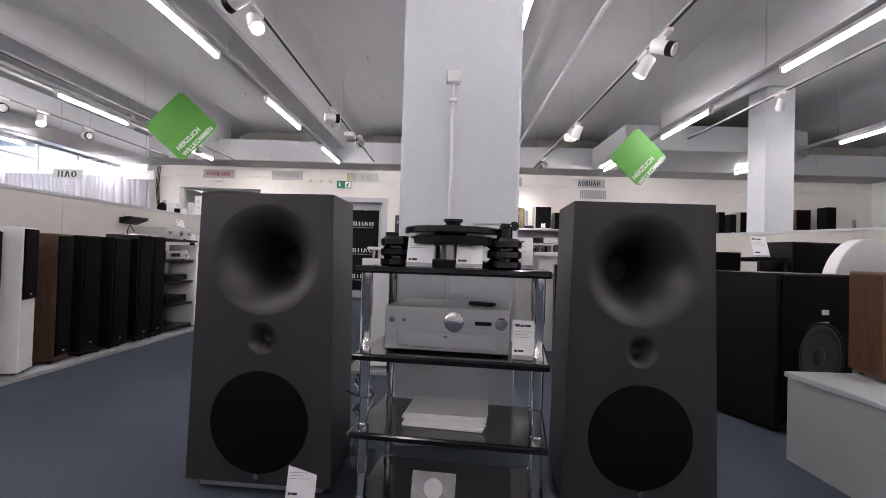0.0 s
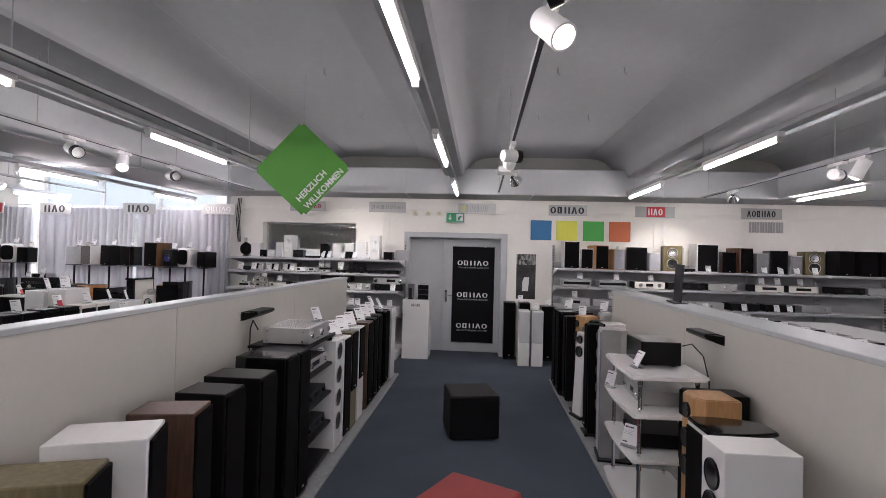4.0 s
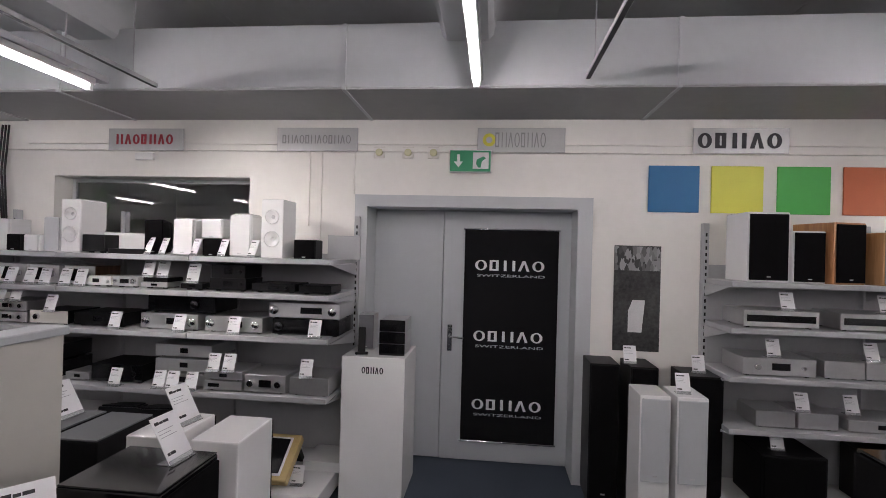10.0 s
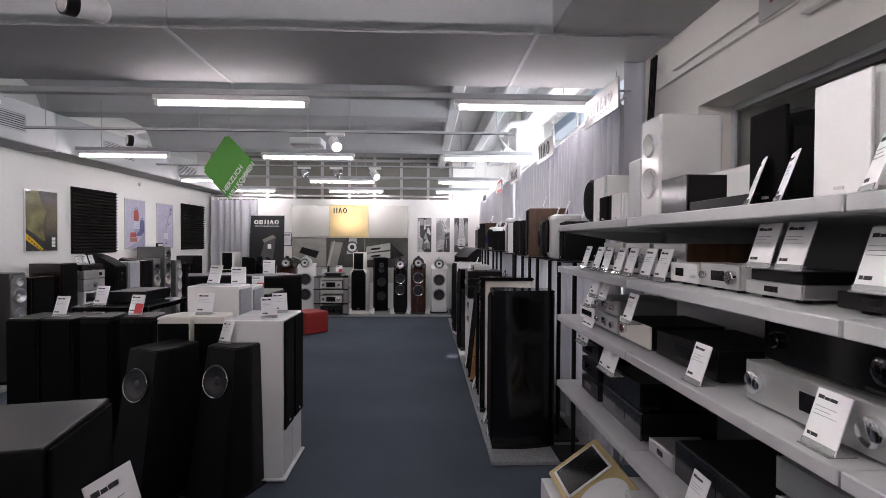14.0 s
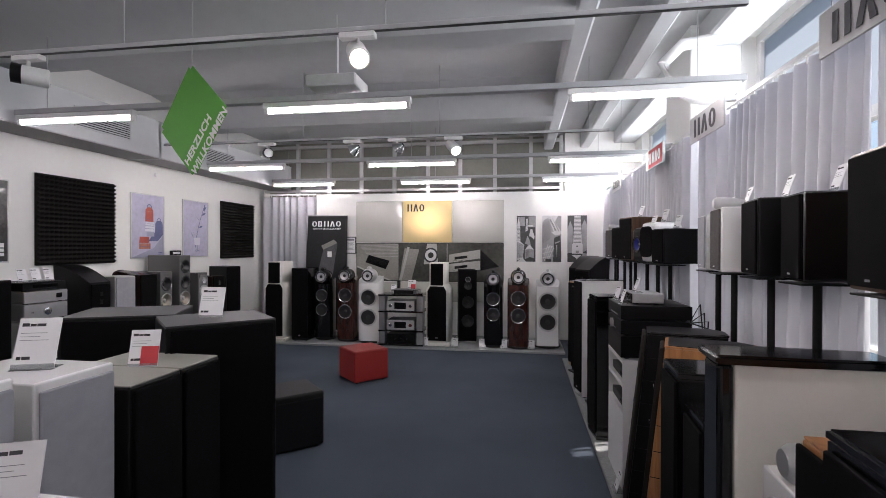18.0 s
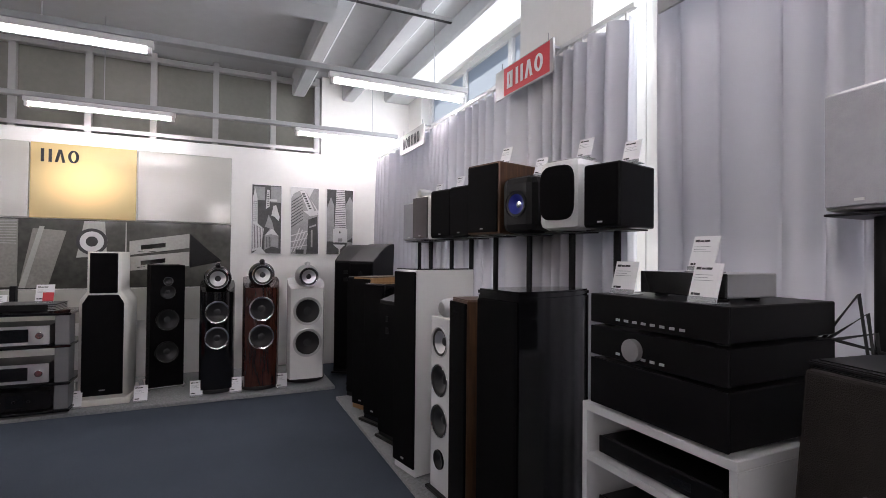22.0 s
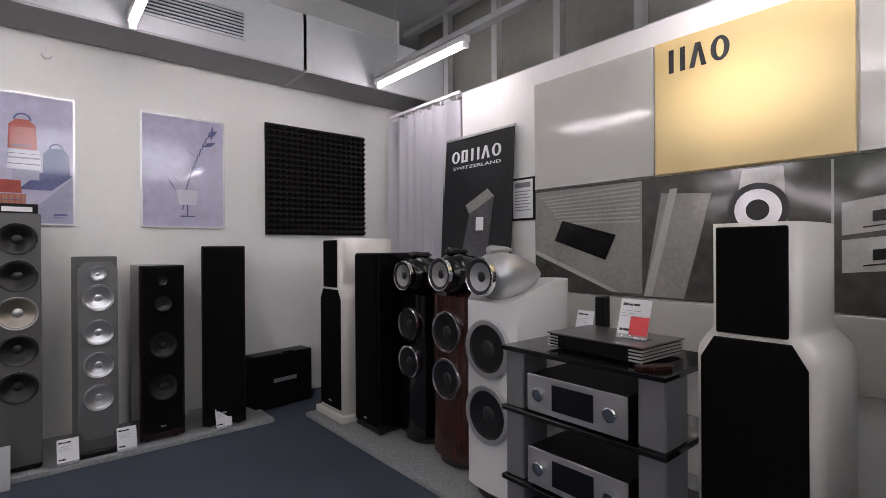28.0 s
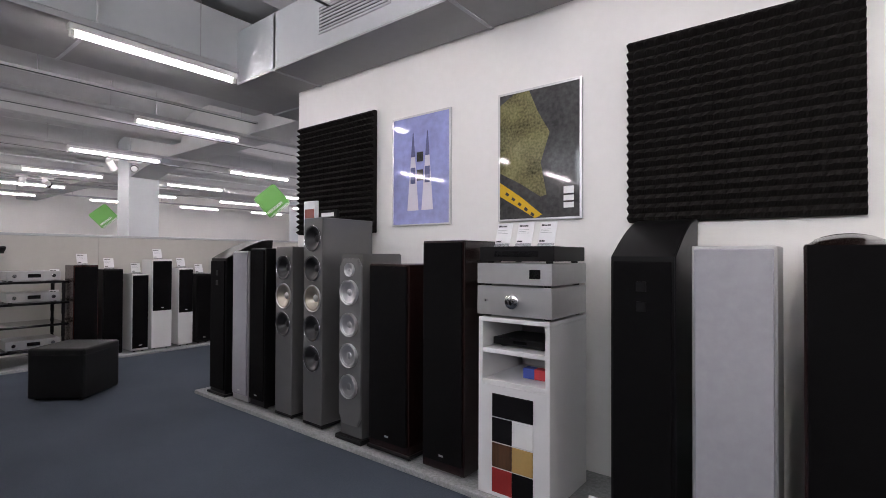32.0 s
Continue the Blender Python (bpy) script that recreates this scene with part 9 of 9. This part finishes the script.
for y, w, b, l in ((6.305, 0.19, SATIN, "black rounded floor speaker"), (6.57, 0.21, SATIN, "black rounded floor speaker"), (6.81, 0.21, CREAM, "cream rounded floor speaker with a black grille"), (7.04, 0.2, CREAM, "cream rounded floor speaker with a black grille")):
    rounded_tower(-6.36, y, 90, w, 0.25, 1.01, b, CLOTH, l, top=b, group=IG)
card(-6.46, 6.5, 1.04, 80, red=True, w=0.1, h=0.14)
card(-6.48, 6.95, 1.04, 90, w=0.11, h=0.15)
t = thing("black_table", pose(-7.36, 5.98, 0), "low gloss black equipment table", "table")
part("top", box(-0.34, -0.3, 0.98, 0.34, 0.3, 1.02, 0.006), BLACK, t)
for sx in (-1, 1):
    for sy in (-1, 1):
        part("leg", box(sx * 0.32, sy * 0.28, 0, sx * 0.28, sy * 0.24, 0.98), SATIN, t)
component(-7.6, -7.2, 5.85, 1.02, 0.1, 0.3, SATIN, SATIN, "black amplifier on the gloss black table")
card(-7.1, 5.85, 1.02, 80, w=0.11, h=0.16)
# ---- west face of the left partition, looking at -x ----
PG = "speakers behind the left partition"
plinth("plinth_behind", -4.42, -1.5, -3.555, 6.0)
for k, (y, w, h, b, f, fz, l) in enumerate(((4.5, 0.23, 1.03, DKROSE, CLOTH, (0.03, 0.98), "dark brown floor speaker with a black grille"), (4.24, 0.2, 0.98, SATIN, CLOTH, (0.03, 0.98), "black floor speaker with a black grille"),
                                            (3.96, 0.18, 0.92, WHITE, CLOTH, (0.03, 0.98), "white-framed floor speaker with a black grille"), (3.72, 0.23, 1.09, WHITE, CLOTH, (0.42, 0.98), "white floor speaker, black grille on the upper half"),
                                            (3.44, 0.18, 0.98, WHITE, CLOTH, (0.42, 0.98), "white floor speaker, black grille on the upper half"), (3.21, 0.19, 0.9, SATIN, CLOTH, (0.03, 0.98), "black floor speaker with a small badge"))):
    speaker(-4.35, y - 0.1, -90, w, 0.3, h, b, l, f, fz, group=PG)
    card(-4.22, y - 0.1, 0.03 + h, -90, w=0.1, h=0.13)
rack(-4.36, 4.86, -90, 0.62, 0.5, (0.2, 0.45, 0.68, 0.9), BLACK, SATIN, "black rack with silver amplifiers behind the partition")
for z in (0.2, 0.68, 0.9):
    t = component(-0.22, 0.22, 0, 0, 0.1, 0.34, SILVER, SILVER, "silver amplifier on the black rack")
    t.matrix_basis = pose(-4.33, 4.84, z, 0, 0, -90)
card(-4.3, 4.66, 0.9, -90)
card(-4.3, 4.66, 0.68, -90)
wall_bracket(-3.555, 5.1, 1.2, -90)
# far hall beyond the partition
pillar("pillar_hall", 0.6, -3.2, 1.2, -2.6)
pillar("pillar_hall_south", -1.5, -7.0, -0.9, -6.4)
pillar("pillar_hall_east", 4.2, -5.0, 4.8, -4.4)
t = thing("far_shelving", pose(0, -8.995, 0), "far white wall shelving with small dark goods", "shelving")
for z in (0.9, 1.25, 1.6):
    part("shelf_board", box(-9.0, 0, z - 0.03, 2.0, 0.35, z), OFFW, t)
    for k in range(40):
        rnd = random.Random(k * 7 + int(z * 100))
        x = -8.9 + 0.27 * k
        part("goods", box(x, 0.05, z + 0.001, x + rnd.uniform(0.1, 0.22), 0.3, z + rnd.uniform(0.08, 0.26), 0.004), (SATIN, SILVER, OFFW, SATIN)[k % 4], t)

# ---- spotlights, tracks and hanging signs ----
def track(x, y0, y1, z, label="thin grey lighting track under the ceiling", m=None):
    t = thing("light_track", pose(x, 0, z), label, "light track", "lighting tracks")
    part("channel", box(-0.016, y0, -0.008, 0.016, y1, 0.016, 0.002), m or METAL, t)
    part("slot", box(-0.012, y0, -0.0105, 0.012, y1, -0.0082), DARKINK, t)
    for k in range(4):
        y = y0 + 0.2 + (y1 - y0 - 0.4) * k / 3
        part("hanger", pipe([(0, y, 0.016), (0, y, CZ - z)], 0.004, 5), METAL, t)


def spot(x, y, z, aim, lit=True, chrome=False):
    t = thing("spotlight", pose(x, y, z), ("lit " if lit else "") + ("chrome halogen" if chrome else "white cylindrical") + " spotlight on a ceiling track", "spotlight", "track spotlights")
    part("adapter", box(-0.025, -0.1, -0.045, 0.025, 0.1, -0.013, 0.004), LAMPW, t)
    m = look((0, 0, -0.13), aim) @ Matrix.Rotation(math.pi, 4, "X")
    part("yoke", pipe([(0, 0, -0.045), (0, 0, -0.13)], 0.01, 8), LAMPW, t)
    if chrome:
        part("reflector", lathe([(0.02, -0.09), (0.05, -0.05), (0.075, 0.0), (0.078, 0.004), (0.07, 0.0), (0.045, -0.045), (0, -0.07)], 24, m), CHROME, t)
    else:
        part("housing", lathe([(0.0, -0.1), (0.05, -0.1), (0.055, -0.09), (0.055, 0.08), (0.048, 0.08), (0.045, 0.05), (0, 0.045)], 24, m), LAMPW, t)
        part("collar", lathe([(0.056, 0.03), (0.058, 0.032), (0.058, 0.08), (0.05, 0.082)], 24, m), LAMPW if lit else SATIN, t)
    if lit:
        part("bulb", lathe([(0.047, 0.07 if not chrome else -0.03), (0.03, 0.088 if not chrome else -0.02), (0, 0.095 if not chrome else -0.015)], 18, m), SPOTM, t)
    else:
        part("bulb", lathe([(0.03, 0.052 if not chrome else -0.035), (0, 0.056 if not chrome else -0.025)], 18, m), LAMPW, t)
    return t


track(-1.4, 0.8, 9.13, 2.79)
for y, aim, lit in ((3.24, (0.3, -0.4, -0.6), True), (2.9, (-0.5, 0.2, -0.3), False), (5.9, (-0.2, 0.6, -0.5), True), (5.72, (0.6, 0.3, -0.1), False)):
    spot(-1.4, y, 2.79, aim, lit)
t = thing("transformer_box", pose(-1.42, 6.93, 2.74), "flat white transformer box on the track", "box")
part("body", box(-0.07, -0.12, -0.03, 0.07, 0.12, 0.03, 0.006), LAMPW, t)
spot(-1.28, 7.0, 2.76, (0.4, 0.6, -0.5), False, True)
track(1.75, 0.8, 9.13, 2.75)
for y, aim, lit in ((3.78, (-0.3, 0.2, -0.7), True), (3.38, (0.4, -0.4, -0.4), False), (5.97, (-0.2, 0.2, -0.7), True), (6.25, (0.5, 0.4, -0.1), False)):
    spot(1.75, y, 2.75, aim, lit)
spot(1.75, 8.2, 2.75, (0.3, 0.6, -0.5), False, True)
track(-4.15, 0.8, 9.1, 2.75)
for y, aim, lit in ((7.75, (-0.1, 0.5, -0.5), True),):
    spot(-4.15, y, 2.75, aim, lit, True)
track(-5.4, 3.0, 9.0, 2.75)
for y, aim, lit in ((5.45, (0.4, -0.2, -0.3), False), (6.05, (0.3, -0.4, -0.7), True), (6.89, (0.5, -0.3, -0.2), False)):
    spot(-5.4, y, 2.75, aim, lit)
track(-8.35, 4.3, 9.43, 2.71)
for y, aim, lit in ((7.5, (0.6, 0.3, -0.6), True), (5.42, (0.5, -0.5, -0.1), False)):
    spot(-8.35, y, 2.71, aim, lit)
track(-11.0, 4.2, 9.25, 2.74)
for y, aim, lit, ch in ((6.52, (-0.1, -0.7, -0.5), True, True), (7.03, (-0.25, -0.7, -0.5), True, True), (7.65, (0.4, 0.3, -0.5), True, False), (5.5, (0.4, 0.4, -0.2), False, False)):
    spot(-11.0, y, 2.74, aim, lit, ch)
track(3.9, 0.8, 9.15, 2.95)
spot(3.9, 5.2, 2.95, (0.2, 0.5, -0.5), True)
track(-7.5, -6.0, 1.8, 2.95)
spot(-7.5, -1.0, 2.95, (-0.4, 0.4, -0.5), True)
spot(-7.5, -3.0, 2.95, (-0.4, 0.4, -0.5), True)


def green_sign(x, y, z, rz, s=0.66):
    t = thing("hanging_sign", pose(x, y, z, 0, 0, rz), "square green sign hung by one corner with white lettering", "sign", "green welcome signs")
    tilt = Matrix.Rotation(radians(-3), 4, "Y")
    q = Matrix.Rotation(radians(45), 4, "Y")
    bm = box(-s / 2, -0.004, -s / 2, s / 2, 0.004, s / 2)
    bm2 = box(-s / 2, -0.004, -s / 2, s / 2, 0.004, s / 2)
    bm2.free()
    bmesh.ops.bevel(bm, geom=[e for e in bm.edges if abs(e.verts[0].co.y - e.verts[1].co.y) > 0.005], offset=0.03, segments=4, affect="EDGES")
    bm.transform(tilt @ q)
    part("card", bm, GREEN, t)
    for face in (0, 180):
        turn = Matrix.Rotation(radians(face), 4, "Z")
        for k, (s_, tw) in enumerate((("HERZLICH", 0.38), ("WILLKOMMEN", 0.51))):
            bm = stretch(text_mesh(s_, 0.085, 0.001, bold=0.002), tw)
            dx = 0.065 if k == 1 else 0.0
            bm.transform(turn @ (tilt if not face else Matrix.Rotation(radians(3), 4, "Y")) @ Matrix.Rotation(radians(-45), 4, "Y") @ Matrix.Translation((dx - 0.06, -0.0062, -s * 0.27 - 0.105 * k)))
            part("lettering", bm, LETTER, t)
    part("cord", pipe([(0, 0, s * 0.7), (0, 0, CZ - z)], 0.002, 4), METAL, t)


green_sign(-3.42, 5.9, 2.55, 6)
green_sign(2.57, 6.0, 2.33, 4, 0.56)
green_sign(-8.77, 6.21, 2.385, 68, 0.54)
green_sign(-1.2, 0.12, 2.36, 62, 0.56)
green_sign(7.2, 0.72, 2.38, 72, 0.58)
# round duct bend on the east side and pipes under the ceiling
t = tagged(thing("duct_round", pose(0, 0, 0), "pale rounded air duct end under the ceiling", "duct"), kind="structure")
part("casing", prism([(2.9, 7.4), (5.6, 7.4), (5.95, 7.6), (6.05, 8.0), (5.95, 8.5), (5.6, 9.18), (2.9, 9.18)], 2.76, 3.16, 0.01), DUCT, t)
for x, z in ((-5.2, 3.0), (1.35, 3.05)):
    ob = thing("hung_pipe", pose(x, 0, z), "thin white pipe hung under the ceiling on rods", "pipe", "ceiling pipes")
    part("pipe", pipe([(0, -8.5, 0), (0, 9.0, 0)], 0.022, 10), DUCT, ob)
    for y in range(-8, 9, 4):
        part("rod", pipe([(0, y, 0.02), (0, y, CZ - z)], 0.004, 5), METAL, ob)
for x in (-1.0, 1.2, -3.2, -0.4):
    for y in (2.5, 4.2, 5.8, 7.3):
        ob = part("ceiling_hook", pipe([(x, y, CZ), (x, y, CZ - 0.05), (x + 0.02, y, CZ - 0.07)], 0.006, 6), METAL)
        tagged(ob, "small dark metal hook in the ceiling", "hook", "ceiling hooks")
# white pipe elbow by the window pier
ob = part("downpipe", pipe([(-10.2, 10.1, 3.3), (-10.2, 9.7, 3.25), (-10.2, 9.55, 3.1), (-10.2, 9.62, 2.9), (-10.2, 9.8, 2.8), (-10.2, 10.1, 2.75)], 0.05, 12), LAMPW)
tagged(ob, "white drain pipe elbow under the ceiling", "pipe")
t = thing("ceiling_projector", pose(-9.46, 6.95, 2.76), "flat white box fixed under the ceiling rail", "box")
part("body", box(-0.15, -0.2, 0, 0.15, 0.2, 0.09, 0.01), LAMPW, t)
part("bracket", pipe([(0, 0, 0.09), (0, 0, CZ - 2.76)], 0.01), LAMPW, t)


# beams of the spotlights that wash the shelves, the door and the curtains; the one at x 1.75 is added, its bulb is
# unlit
for k, (eye, aim, watt) in enumerate((((-4.15, 7.75, 2.6), (-3.9, 9.9, 1.5), 55), ((1.75, 8.2, 2.6), (1.4, 9.9, 1.5), 60), ((-1.4, 5.9, 2.64), (-1.6, 9.9, 1.2), 30), ((-8.35, 7.5, 2.56), (-8.3, 9.7, 1.4), 60), ((-10.9, 7.65, 2.58), (-11.2, 9.7, 1.4), 50), ((-11.0, 6.5, 2.6), (-11.1, 3.6, 1.3), 26), ((-11.0, 7.0, 2.6), (-12.0, 3.6, 1.3), 26))):
    lamp = new("spot_beam", bpy.data.lights.new("spot_beam", "SPOT"))
    lamp.data.energy, lamp.data.color = watt, (1.0, 0.95, 0.9)
    lamp.data.spot_size, lamp.data.spot_blend, lamp.data.shadow_soft_size = radians(62), 0.8, 0.04
    d = (Vector(aim) - Vector(eye)).normalized() * 0.12
    lamp.matrix_world = look(tuple(Vector(eye) + d), aim)
